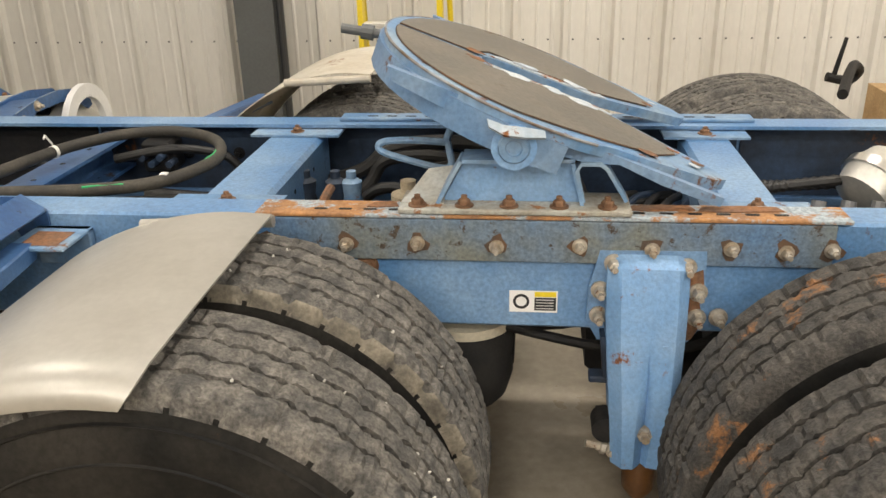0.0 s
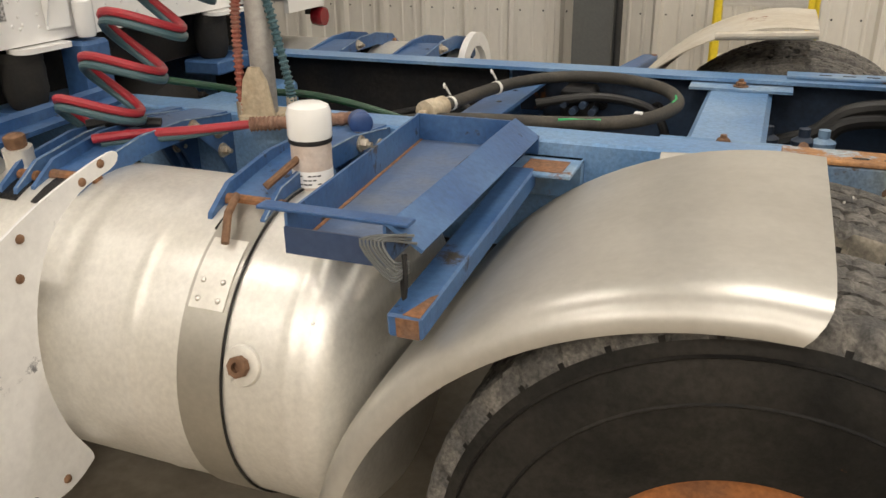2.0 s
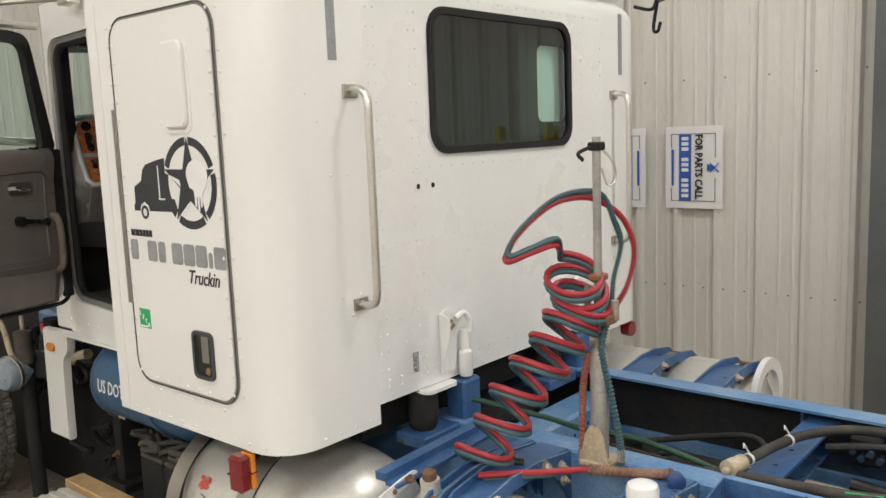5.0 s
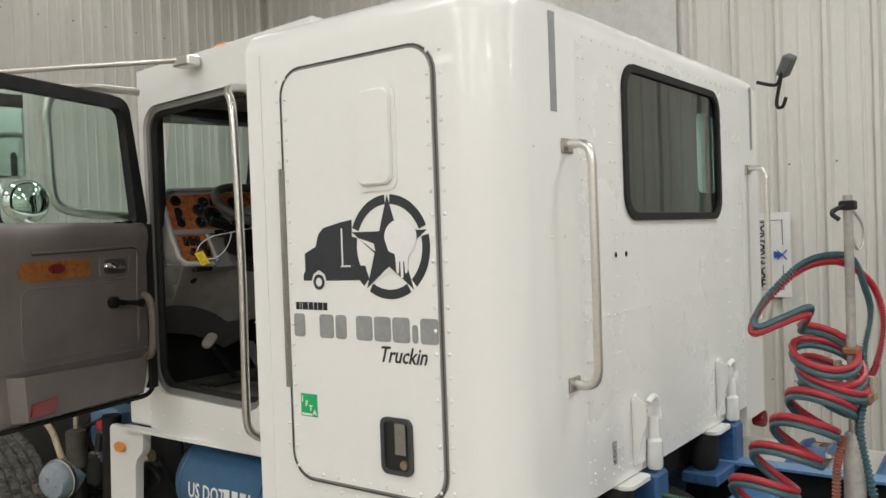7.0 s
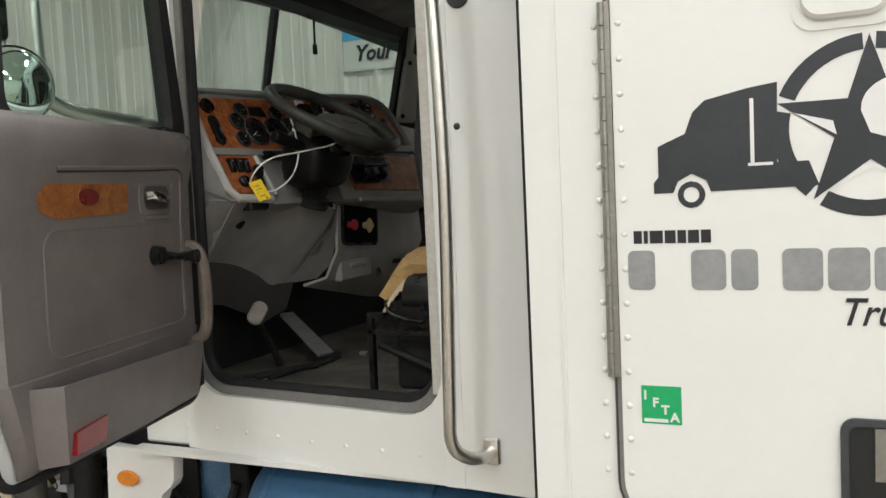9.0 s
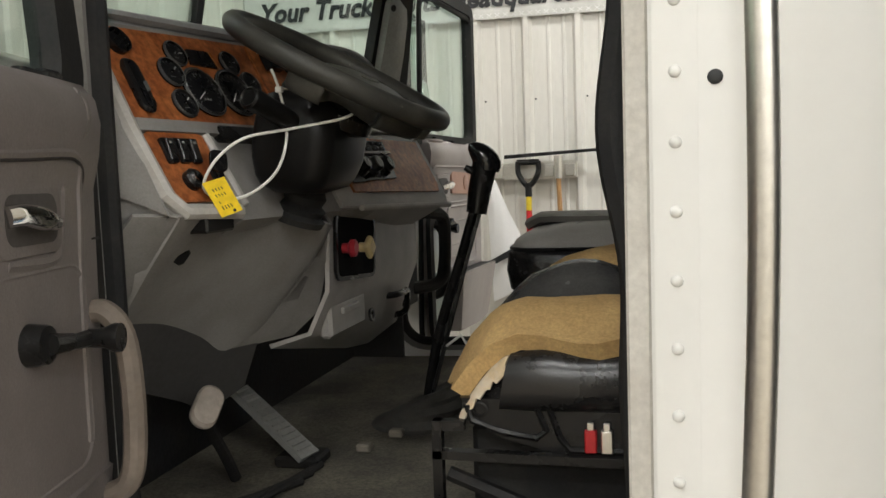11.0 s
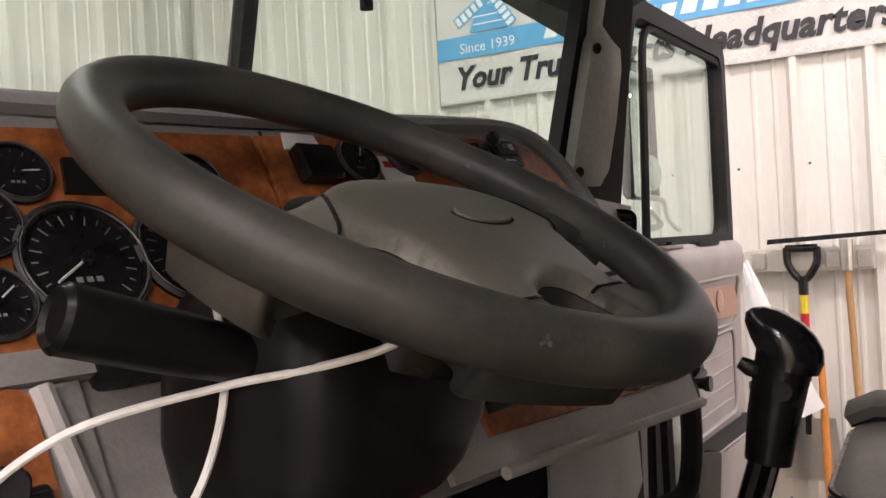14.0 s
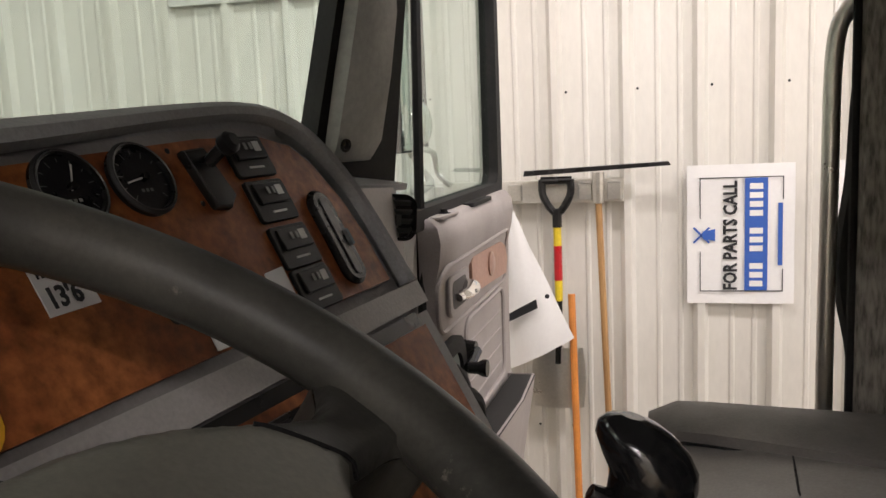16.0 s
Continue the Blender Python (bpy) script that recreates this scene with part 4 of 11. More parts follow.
part("torn_lip", G().loft([[(-0.095, 1.632, 1.165), (-0.06, 1.628, 1.152), (-0.02, 1.628, 1.148), (0.02, 1.632, 1.140)], [(-0.09, 1.622, 1.150), (-0.06, 1.612, 1.136), (-0.02, 1.612, 1.131), (0.022, 1.622, 1.128)]], 0.008), BARE, fw, "pale scraped paint over the pivot")
part("jaw", G().prism([(-0.14, -0.10), (0.14, -0.10), (0.18, -0.05), (0.18, 0.05), (0.14, 0.10), (-0.14, 0.10)], "xy", -0.07, -0.03, m=mp), GRIME, fw)
for s in (-1, 1):
    yb = YC + s * 0.392
    yo = YC + s * 0.435
    # pedestal: trapezoid sheet with flanged edges and base plate
    b = part("pedestal", G().prism([(-0.196, RT + 0.022), (0.103, RT + 0.022), (0.083, 1.056), (-0.147, 1.058)], "xz", yb - 0.008, yb + 0.008), BLUE_CAST, fw, "pressed blue pedestal with flanged edges")
    for e in (((-0.200, RT + 0.022), (-0.150, 1.060)), ((0.108, RT + 0.022), (0.086, 1.060)), ((-0.150, 1.061), (0.086, 1.061))):
        (ax, az), (bx, bz) = e
        part("flange", G().loft([[(ax, yb - 0.034, az), (ax, yb + 0.05, az)], [(bx, yb - 0.024, bz), (bx, yb + 0.05, bz)]], 0.008), BLUE_RUST, b)
    part("base_plate", G().box((-0.285, yo - 0.075 if s > 0 else yo - 0.025, RT + 0.0115), (0.205, yo + 0.025 if s > 0 else yo + 0.1, RT + 0.024), 0.003), mat("chalky_rusty_plate", (0.42, 0.43, 0.40), 0.7, 0, (0.30, 0.25, 0.18), 0.8, 10, 100, 0.25, 0.3, rust=0.42, rust_scale=15, rust_col=(0.36, 0.16, 0.06)), b, "chalky base plate, rust at its edges")
    for x in (-0.245, -0.145, -0.05, 0.055, 0.155):
        part("bolt", G().hexbolt((x, yo, RT + 0.024), (0, 0, 1), 0.0135, 0.016), BOLT_RUST, b)
    part("brace", G().loft([[(x, yb - 0.03, z), (x, yb + 0.03, z)] for x, z in ((0.110, RT + 0.03), (0.094, 1.045), (0.100, 1.056), (0.138, 1.056), (0.150, 1.046), (0.192, RT + 0.03))], 0.008), BLUE_RUST, b)
    part("end_gusset", G().loft([[(-0.283, yb - 0.03, RT + 0.026), (-0.19, yb - 0.03, RT + 0.026)], [(-0.270, yb + 0.02, 0.978), (-0.19, yb + 0.02, 0.985)], [(-0.235, yb + 0.08, 1.015), (-0.165, yb + 0.08, 1.025)]], 0.006), mat("chalky_worn_blue", (0.50, 0.52, 0.50), 0.7, 0, (0.36, 0.33, 0.27), 0.7, 12, 100, 0.2, 0.2, rust=0.25, rust_scale=20), b, "chalky worn gusset")
    # pivot boss
    v = part("pivot", G().cyl((-0.040, yb - 0.072 if s < 0 else yb - 0.03, 1.107), (-0.040, yb + 0.05, 1.107), 0.047, seg=28), BLUE_CAST, fw)
    part("boss", G().lathe([(0.034, 0), (0.030, 0.008), (0.018, 0.008), (0.016, 0.002)], (-0.040, yb - 0.072 if s < 0 else yb - 0.030, 1.107), (0, -1, 0), 18), BLUE_RUST, v)
# release handle and pull rod, and the nose pin
yh = 1.86
g = G().tube(curve_pts([(-0.20, yh + 0.02, 1.050), (-0.28, yh, 1.060), (-0.340, yh - 0.01, 1.060), (-0.358, yh - 0.015, 1.050), (-0.345, yh - 0.02, 1.036), (-0.28, yh - 0.02, 1.016), (-0.21, yh - 0.015, 0.998), (-0.190, yh - 0.01, 1.006), (-0.196, yh + 0.01, 1.035), (-0.20, yh + 0.02, 1.050)], 5), 0.0085, 8)
g.tube([(-0.205, yh + 0.02, 1.050), (-0.190, yh + 0.03, 1.09), (-0.185, yh + 0.04, 1.13)], 0.009, 8)
part("release_handle", g, BLUE_RUST, fw, "bent rod release handle, chipped blue paint")
g = G().cyl((-0.335, YC - 0.02, 1.262), (-0.48, YC - 0.02, 1.285), 0.012, seg=10).cyl((-0.40, YC - 0.02, 1.272), (-0.43, YC - 0.02, 1.277), 0.019, seg=10)
part("nose_pin", g, STEEL_GREY, fw)

# warning sticker on the rail
st = thing("rail_sticker", (0.0, NY, 0.72), "white and yellow warning sticker on the blue rail", "sticker")
SX0, SX1, SZ0, SZ1 = -0.047, 0.058, 0.728, 0.780
part("sheet", G().box((SX0, NY - 0.0014, SZ0), (SX1, NY - 0.0003, SZ1)), PAPER, st)
part("yellow_strip", G().box((0.008, NY - 0.0022, 0.766), (SX1 - 0.003, NY - 0.0016, SZ1 - 0.002)), YELLOW, st)
part("ring_mark", G().ring([(SX0 + 0.026 + 0.018 * math.cos(a * 0.2618), 0.754 + 0.018 * math.sin(a * 0.2618)) for a in range(24)], [(SX0 + 0.026 + 0.012 * math.cos(a * 0.2618), 0.754 + 0.012 * math.sin(a * 0.2618)) for a in range(24)], "xz", NY - 0.0022, NY - 0.0016), INK, st)
g = G().box((0.008, NY - 0.0021, 0.733), (SX1 - 0.003, NY - 0.0016, 0.764))
part("print_block", g, INK, st, "dark block of unreadable print")
g = G()
for k in range(4):
    g.box((0.011, NY - 0.0027, 0.737 + 0.007 * k), (SX1 - 0.008, NY - 0.0022, 0.7385 + 0.007 * k))
part("print_lines", g, PAPER, st)
solo("rail_placard", G().box((0.735, NY - 0.002, 0.83), (0.86, NY - 0.0005, 0.90)), PAPER, "white placard stuck on the blue rail", "sticker")
solo("rail_bracket_bolt", G().cyl((-0.36, NY - 0.004, 0.832), (-0.36, NY, 0.832), 0.026, seg=18).hexbolt((-0.36, NY - 0.004, 0.832), (0, -1, 0), 0.015, 0.022), BOLT_RUST, "rusty bolt with washer in the rail web", "bolt")

# suspension hanger casting
hg = thing("suspension_hanger", (0.25, 1.60, 0.35), "blue cast spring hanger bolted to the rail", "hanger")
rows = []
for z, xa, xb, y in ((0.862, 0.178, 0.308, 1.640), (0.85, 0.178, 0.309, 1.612), (0.80, 0.178, 0.308, 1.595), (0.74, 0.179, 0.306, 1.580), (0.68, 0.182, 0.303, 1.567), (0.60, 0.188, 0.297, 1.545), (0.52, 0.194, 0.288, 1.533), (0.425, 0.20, 0.276, 1.53)):
    q_ = min(1.0, max(0.0, (0.72 - z) / 0.20))
    xm, w_ = (xa + xb) / 2 + 0.006, 0.006 + 0.016 * q_
    rows.append([(xa, y + 0.09, z), (xa, y + 0.012, z), (xa + 0.012, y, z), (xm - w_ - 0.006, y, z), (xm - w_, y + 0.008 * q_, z), (xm, y + 0.026 * q_, z), (xm + w_, y + 0.008 * q_, z), (xm + w_ + 0.005, y, z), (xb - 0.010, y, z), (xb, y + 0.012, z), (xb, y + 0.09, z)])
part("casting", G().loft(rows, 0.02), BLUE_CAST, hg)
g = G()
for cx, cz, w in ((0.238, 0.796, 0.066), (0.213, 0.668, 0.020)):
    g.ring([(cx + w / 2 * math.cos(a * 0.3927), cz + 0.4 * w / 2 * math.sin(a * 0.3927)) for a in range(16)], [(cx + 0.85 * w / 2 * math.cos(a * 0.3927), cz + 0.34 * w / 2 * math.sin(a * 0.3927)) for a in range(16)], "xz", 1.590 if cz > 0.7 else 1.560, 1.603 if cz > 0.7 else 1.58)
for k in range(5):
    g.box((0.203, 1.534, 0.600 - 0.016 * k), (0.212, 1.56, 0.609 - 0.016 * k))
    g.box((0.274, 1.550, 0.70 - 0.017 * k), (0.284, 1.59, 0.709 - 0.017 * k))
    g.box((0.218 + 0.013 * k, 1.582, 0.752), (0.226 + 0.013 * k, 1.60, 0.762))
part("cast_marks", g, BLUE_CAST, hg, "raised foundry marks")
part("pin_bolt", G().hexbolt((0.247, 1.545, 0.508), (0, -1, 0), 0.018, 0.030, False), BOLT, hg)
part("ear", G().prism([(0.143, 0.884), (0.362, 0.886), (0.372, 0.72), (0.340, 0.672), (0.146, 0.672), (0.120, 0.72), (0.124, 0.80)], "xz", NY - 0.014, NY - 0.001), BLUE, hg)
part("rust_patch", G().prism([(0.309, 0.850), (0.335, 0.835), (0.358, 0.845), (0.364, 0.80), (0.357, 0.77), (0.366, 0.72), (0.345, 0.68), (0.309, 0.67)], "xz", NY - 0.018, NY - 0.0145), RUST, hg)
for x, z in ((0.172, 0.858), (0.324, 0.852), (0.147, 0.795), (0.351, 0.795), (0.146, 0.735), (0.353, 0.735), (0.398, 0.737)):
    part("bolt", G().hexbolt((x, NY - 0.016, z), (0, -1, 0), 0.0135, 0.03), BOLT, hg)
part("shackle", G().cyl((0.15, 1.60, 0.485), (0.21, 1.60, 0.485), 0.036, seg=18).cyl((0.168, 1.545, 0.50), (0.168, 1.60, 0.50), 0.031, seg=18), GRIME, hg)
part("shackle_bolt", G().cyl((0.19, 1.56, 0.447), (0.125, 1.55, 0.462), 0.009, seg=10).hexbolt((0.170, 1.553, 0.449), (-1, -0.1, 0.2), 0.015, 0.014, False).hexbolt((0.185, 1.56, 0.445), (0, -1, 0), 0.018, 0.016, False), BOLT, hg)
part("lug", G().prism([(0.150, 0.70), (0.178, 0.70), (0.182, 0.585), (0.160, 0.60)], "xz", 1.60, 1.64).box((0.130, 1.60, 0.585), (0.19, 1.64, 0.60), 0.003), BLUE_DARK, hg)
part("beam_end", G().lathe([(0.036, 0), (0.038, 0.02), (0.036, 0.09), (0.024, 0.112), (0.005, 0.115)], (0.247, 1.58, 0.425), (0.03, 0, -1), 20), mat("greasy_brown_rust", (0.17, 0.075, 0.025), 0.4, 0, (0.07, 0.035, 0.015), 0.8, 12), hg)

# wheels
TR, TC, TW = 0.495, FZ + 0.495, 0.265


def tyre_mesh(seg=320, zig=0.0035, lug=0.016, seed=1):
    """Tyre about the y axis: narrow zigzag grooves, sipes that cut the ribs unevenly, notched shoulders."""
    rng = random.Random(seed)
    side = [(0.085, 0.224), (0.118, 0.236), (0.133, 0.31), (0.1365, 0.36), (0.1345, 0.395), (0.127, 0.425), (0.1225, 0.437)]
    prof = [(-w, r, 0, 0) for w, r in side] + [(-0.120, 0.446, 2, 0), (-0.1165, 0.459, 2, 0), (-0.111, 0.4655, 3, 0)]
    edges = (-0.105, -0.064, -0.022, 0.022, 0.064, 0.105)
    for rib in range(5):
        a, b = edges[rib] + (0.0042 if rib else 0), edges[rib + 1] - (0.0042 if rib < 4 else 0)
        if rib:
            prof.append((a, 0.4585, 1, rib))
        for q in (0.0, 0.25, 0.5, 0.75, 1.0):
            prof.append((a + (b - a) * q, 0.4685 if q in (0.0, 1.0) else 0.470, 5 if q in (0.0, 1.0) else 4, rib))
        if rib < 4:
            prof.append((b, 0.4585, 1, rib))
    prof += [(0.111, 0.4655, 3, 9), (0.1165, 0.459, 2, 9), (0.120, 0.446, 2, 9)] + [(w, r, 0, 9) for w, r in side[::-1]]
    n = len(prof)
    phase = [rng.randrange(8) for _ in range(10)]
    wob = [[rng.uniform(-1, 1) for _ in range(seg)] for _ in range(10)]
    cuts = []
    for _ in range(10):
        at, s_ = set(), rng.randrange(4)
        while s_ < seg:
            at.add(s_)
            s_ += rng.choice((2, 3, 4, 5, 7))
        cuts.append(at)
    vs, fs = [], []
    for i in range(seg):
        ang = 2 * math.pi * i / seg
        for w, r, k, rib in prof:
            tri = abs(i % 8 - 4) / 2 - 1
            if k in (1, 5) and abs(w) < 0.1:
                w += zig * tri + 0.0008 * wob[rib][i]
            if k in (2, 3) and (i + phase[rib] // 2) % 8 < 2:
                r -= lug if k == 2 else lug * 0.8
            if k in (4, 5) and i in cuts[rib if k == 4 else (rib + 5) % 10]:
                r -= 0.0058 + 0.003 * wob[rib][i]
            if k == 4:
                r += 0.0013 * wob[(rib + 3) % 10][i]
            vs.append((1.053 * r * math.sin(ang), 1.10 * w, 1.053 * r * math.cos(ang)))
    for i in range(seg):
        j = (i + 1) % seg
        for s in range(n - 1):
            fs.append((i * n + s, j * n + s, j * n + s + 1, i * n + s + 1))
    g = G()
    g.v, g.f = vs, fs
    return g


def rim_mesh():
    p = [(0.252, -0.09), (0.256, -0.10), (0.244, -0.10), (0.235, -0.05), (0.228, 0.03), (0.16, 0.035), (0.155, 0.055), (0.10, 0.055), (0.10, 0.02), (0.02, 0.02)]
    return G().lathe([(r * 0.93, h) for r, h in p], (0, 0, 0), (0, 1, 0), 48)


tyre_data = mesh_of(tyre_mesh(), "tyre", RUBBER, 28)
tyre_data.materials.append(RUBBER_SIDE)
tyre_mud = mesh_of(tyre_mesh(320, 0.003, 0.005, 4), "tyre", RUBBER_MUD, 28)
tyre_mud.materials.append(RUBBER_SIDE)
tyre_plain = tyre_data.copy()
for me in (tyre_data, tyre_plain, tyre_mud):
    me.materials.append(TREAD_EDGE)
    for pl in me.polygons:
        c = pl.center
        if math.hypot(c.x, c.z) < 0.460:
            pl.material_index = 1
        elif abs(c.y) > 0.1205 and me is tyre_data:
            pl.material_index = 2
rim_data = mesh_of(rim_mesh(), "rim", mat("rusty_orange_rim", (0.45, 0.17, 0.05), 0.7, 0.2, (0.22, 0.1, 0.05), 0.8, 14, 100, 0.25, 0.3))
ring_data = mesh_of(G().lathe([(0.373, -0.1500), (0.376, -0.1530), (0.379, -0.1500)], (0, 0, 0), (0, 1, 0), 96, False).lathe([(0.437, -0.1430), (0.440, -0.1465), (0.443, -0.1420)], (0, 0, 0), (0, 1, 0), 96, False), "bead_line", RUBBER_SIDE)


def wheel(x, y, flip, data, label, zc=TC):
    w = thing("wheel", (x, y, zc), label, "wheel", "drive wheels")
    for nm, me in (("tyre", data), ("rim", rim_data), ("bead_line", ring_data)):
        ob = new(nm, me)
        ob.parent = w
    if flip:
        w.rotation_euler = (0, 0, math.pi)
    return w


WX1, WX2 = -0.575, 0.772
DU = "dusty black dual truck tyre on a rusty rim"
STONE = mat("pale_stone_chip", (0.62, 0.60, 0.55), 0.8)
for yw_, fl_ in ((1.075, False), (1.415, True)):
    w_ = wheel(WX1, yw_, fl_, tyre_data if fl_ else tyre_plain, DU)
    rng = random.Random(int(yw_ * 100))
    g = G()
    for k in range(26):
        a, y = radians(rng.uniform(-75, 75)), rng.choice((-0.064, -0.022, 0.022, 0.064)) + rng.uniform(-0.004, 0.004)
        d = Vector((math.sin(a), 0, math.cos(a)))
        g.dome(Vector((WX1, yw_, TC)) + d * 0.489 + Vector((0, y, 0)), d, rng.uniform(0.002, 0.0042), 0.005, 6)
    if fl_:
        g.moved(Matrix.Translation((WX1, yw_, TC)) @ pose(0, 0, 0, 0, 0, 180) @ Matrix.Translation((-WX1, -yw_, -TC)))
    tagged(part("stone_chips", g, STONE, w_), kind="stuff")
wheel(WX2, 1.075, False, tyre_mud, "black dual truck tyre with orange dried mud")
wheel(WX2, 1.415, True, tyre_mud, "black dual truck tyre with orange dried mud")
for x in (WX1, WX2):
    wheel(x, 2.775, False, tyre_plain, DU)
    wheel(x, 3.105, True, tyre_plain, DU)
# axles, driveshaft and air springs, dark under the frame
for x in (WX1, WX2):
    ax = thing("drive_axle", (x, YC, TC), "grimy drive axle with differential between the rails", "axle")
    part("tube", G().cyl((x, 1.3, TC), (x, 2.9, TC), 0.075, seg=20), GRIME, ax)
    part("differential", G().lathe([(0.06, -0.20), (0.15, -0.15), (0.19, -0.05), (0.19, 0.05), (0.14, 0.14), (0.06, 0.22)], (x, YC + 0.03, TC + 0.03), (1, 0, 0), 24), GRIME, ax)
    part("brake_drum", G().cyl((x, 1.56, TC), (x, 1.64, TC), 0.20, seg=28), GRIME, ax)
    part("brake_drum", G().cyl((x, 2.56, TC), (x, 2.64, TC), 0.20, seg=28), GRIME, ax)
ds = thing("driveshaft", (-2.0, YC, 0.55), "grimy black driveshaft running along the frame", "driveshaft")
part("shaft", G().cyl((-3.6, YC - 0.02, 0.60), (-0.8, YC, 0.56), 0.055, seg=18), GRIME, ds)
part("joint", G().lathe([(0.04, 0), (0.09, 0.03), (0.09, 0.1), (0.05, 0.14)], (-0.90, YC, 0.56), (1, 0, 0), 18), RUST, ds)


def air_spring(x, y, zt, h, r, label):
    a = thing("air_spring", (x, y, zt - h), label, "air spring", "air springs")
    prof = [(r * 0.7, 0), (r * 0.86, h * 0.1), (r, h * 0.35), (r * 0.97, h * 0.55), (r, h * 0.75), (r * 0.9, h * 0.97)]
    part("bellows", G().lathe(prof, (x, y, zt - h), (0, 0, 1), 28), BLACK_MATT, a)
    part("top_plate", G().cyl((x, y, zt - 0.012), (x, y, zt + 0.012), r * 0.98, seg=28), CREAM if x > -1.0 else BLACK_MATT, a, "cream top plate" if x > -1.0 else "black top plate")
    return a


air_spring(-0.155, 1.80, 0.640, 0.22, 0.115, "black rubber air spring with a cream top plate under the rail")
air_spring(-0.12, 2.36, 0.655, 0.22, 0.115, "black rubber air spring with a cream top plate under the rail")
lv = thing("levelling_valve", (-0.36, 2.0, 0.72), "grimy beige brake valve between the rails", "valve")
part("body", G().lathe([(0.05, 0), (0.055, 0.03), (0.05, 0.06), (0.03, 0.065), (0.032, 0.10), (0.045, 0.105), (0.045, 0.125), (0.02, 0.13), (0.02, 0.16)], (-0.315, 1.99, 0.76), (0, 0, 1), 20), SHOCK, lv)
part("post", G().cyl((-0.315, 1.99, 0.60), (-0.315, 1.99, 0.77), 0.03, seg=12), GRIME, lv)
vb = thing("air_valve", (-0.52, 2.1, 0.75), "blue and rusty air valve block between the rails", "valve")
for x in (-0.63, -0.545, -0.50):
    part("port", G().lathe([(0.028, 0), (0.032, 0.02), (0.025, 0.05), (0.03, 0.09), (0.014, 0.10), (0.014, 0.12)], (x, 2.16, 0.77), (0, 0, 1), 14), (BLUE_DARK, BLUE_RUST, GRIME)[int(x * 100) % 3], vb)
part("body", G().box((-0.68, 2.10, 0.70), (-0.46, 2.22, 0.78), 0.01), GRIME, vb)
part("elbow", G().tube(curve_pts([(-0.545, 2.10, 0.86), (-0.55, 2.02, 0.84), (-0.56, 1.99, 0.76)], 5), 0.013, 8), RUST, vb)


def hose(name, pts, r, material, label, n=8, seg=10):
    return solo(name, G().tube(curve_pts(pts, n), r, seg), material, label, "hose")


BH = "black air hose run between the frame rails"
hose("air_hose", [(-1.2, 2.35, 0.75), (-0.9, 2.4, 0.72), (-0.55, 2.42, 0.80), (-0.42, 2.42, 0.885), (-0.2, 2.42, 0.90), (0.1, 2.40, 0.86)], 0.022, HOSE, BH)
hose("air_hose", [(-0.75, 2.25, 0.66), (-0.52, 2.38, 0.76), (-0.44, 2.40, 0.85), (-0.25, 2.40, 0.86), (0.0, 2.35, 0.80)], 0.02, HOSE, BH)
hose("air_hose", [(-0.9, 2.15, 0.60), (-0.6, 2.30, 0.66), (-0.45, 2.34, 0.78), (-0.2, 2.30, 0.74)], 0.018, HOSE, BH)
hose("air_hose", [(-0.3, 2.35, 0.84), (-0.1, 2.38, 0.86), (0.1, 2.33, 0.84), (0.16, 2.30, 0.72)], 0.016, HOSE, BH)
for k in range(6):
    hose("air_hose", [(0.14 + 0.05 * k, 1.95, 0.55), (0.15 + 0.05 * k, 2.02, 0.78 - 0.02 * (k % 3)), (0.22 + 0.05 * k, 2.2, 0.80), (0.3 + 0.05 * k, 2.38, 0.76)], 0.011, (HOSE, BLUE_DARK, GRIME)[k % 3], BH, 6, 8)
for k in range(2):
    cpts = curve_pts([(0.60, 2.30 + 0.05 * k, 0.80), (0.75, 2.32 + 0.05 * k, 0.815 - 0.02 * k), (1.0, 2.34 + 0.05 * k, 0.84 - 0.03 * k), (1.3, 2.36 + 0.03 * k, 0.885 - 0.02 * k), (1.9, 2.38, 0.90)], 18)
    o = thing("corrugated_hose", (0.60, 2.30 + 0.05 * k, 0.78), "black corrugated hose behind the crossmember", "hose", "corrugated hoses")
    part("tube", G().tube(cpts, [0.0145 + 0.0035 * (i % 2) for i in range(len(cpts))], 9), HOSE, o)
ch = thing("brake_chamber", (0.98, 2.15, 0.78), "blue-grey brake chamber between the rails", "brake chamber")
part("body", G().lathe([(0.03, 0), (0.085, 0.02), (0.095, 0.07), (0.10, 0.075), (0.10, 0.09), (0.095, 0.095), (0.08, 0.15), (0.02, 0.17)], (1.0, 2.12, 0.79), (0.7, -0.1, 0.5), 24), ALU, ch)
part("clamp", G().lathe([(0.104, 0.07), (0.104, 0.097)], (1.0, 2.12, 0.79), (0.7, -0.1, 0.5), 24), STEEL, ch)
copy_thing(ch, pose(0.86, 2.3, 0.76, 0, 0, 40))
g = G()
for k in range(4):
    g.cyl((0.68 + 0.07 * k, 1.98, 0.75), (0.70 + 0.07 * k, 2.02, 0.87), 0.018, seg=10)
solo("valve_fittings", g, mat("dull_fittings", (0.2, 0.2, 0.2), 0.5, 0.5), "row of dull metal air fittings", "fitting", kind="stuff")
# added black blocks that keep the void between the rails dark
for x in (-0.2, 0.3, 0.9, -1.6):
    solo("underframe_block", G().box((x - 0.16, 1.85, 0.42), (x + 0.16, 2.35, 0.60), 0.04), GRIME, "added black block darkening the void between the rails", "frame part")

# coiled suction hose on the rails
hz = thing("coiled_hose", (-1.1, 2.05, RT), "dusty black hose coiled over the frame, brass end tied on", "hose")
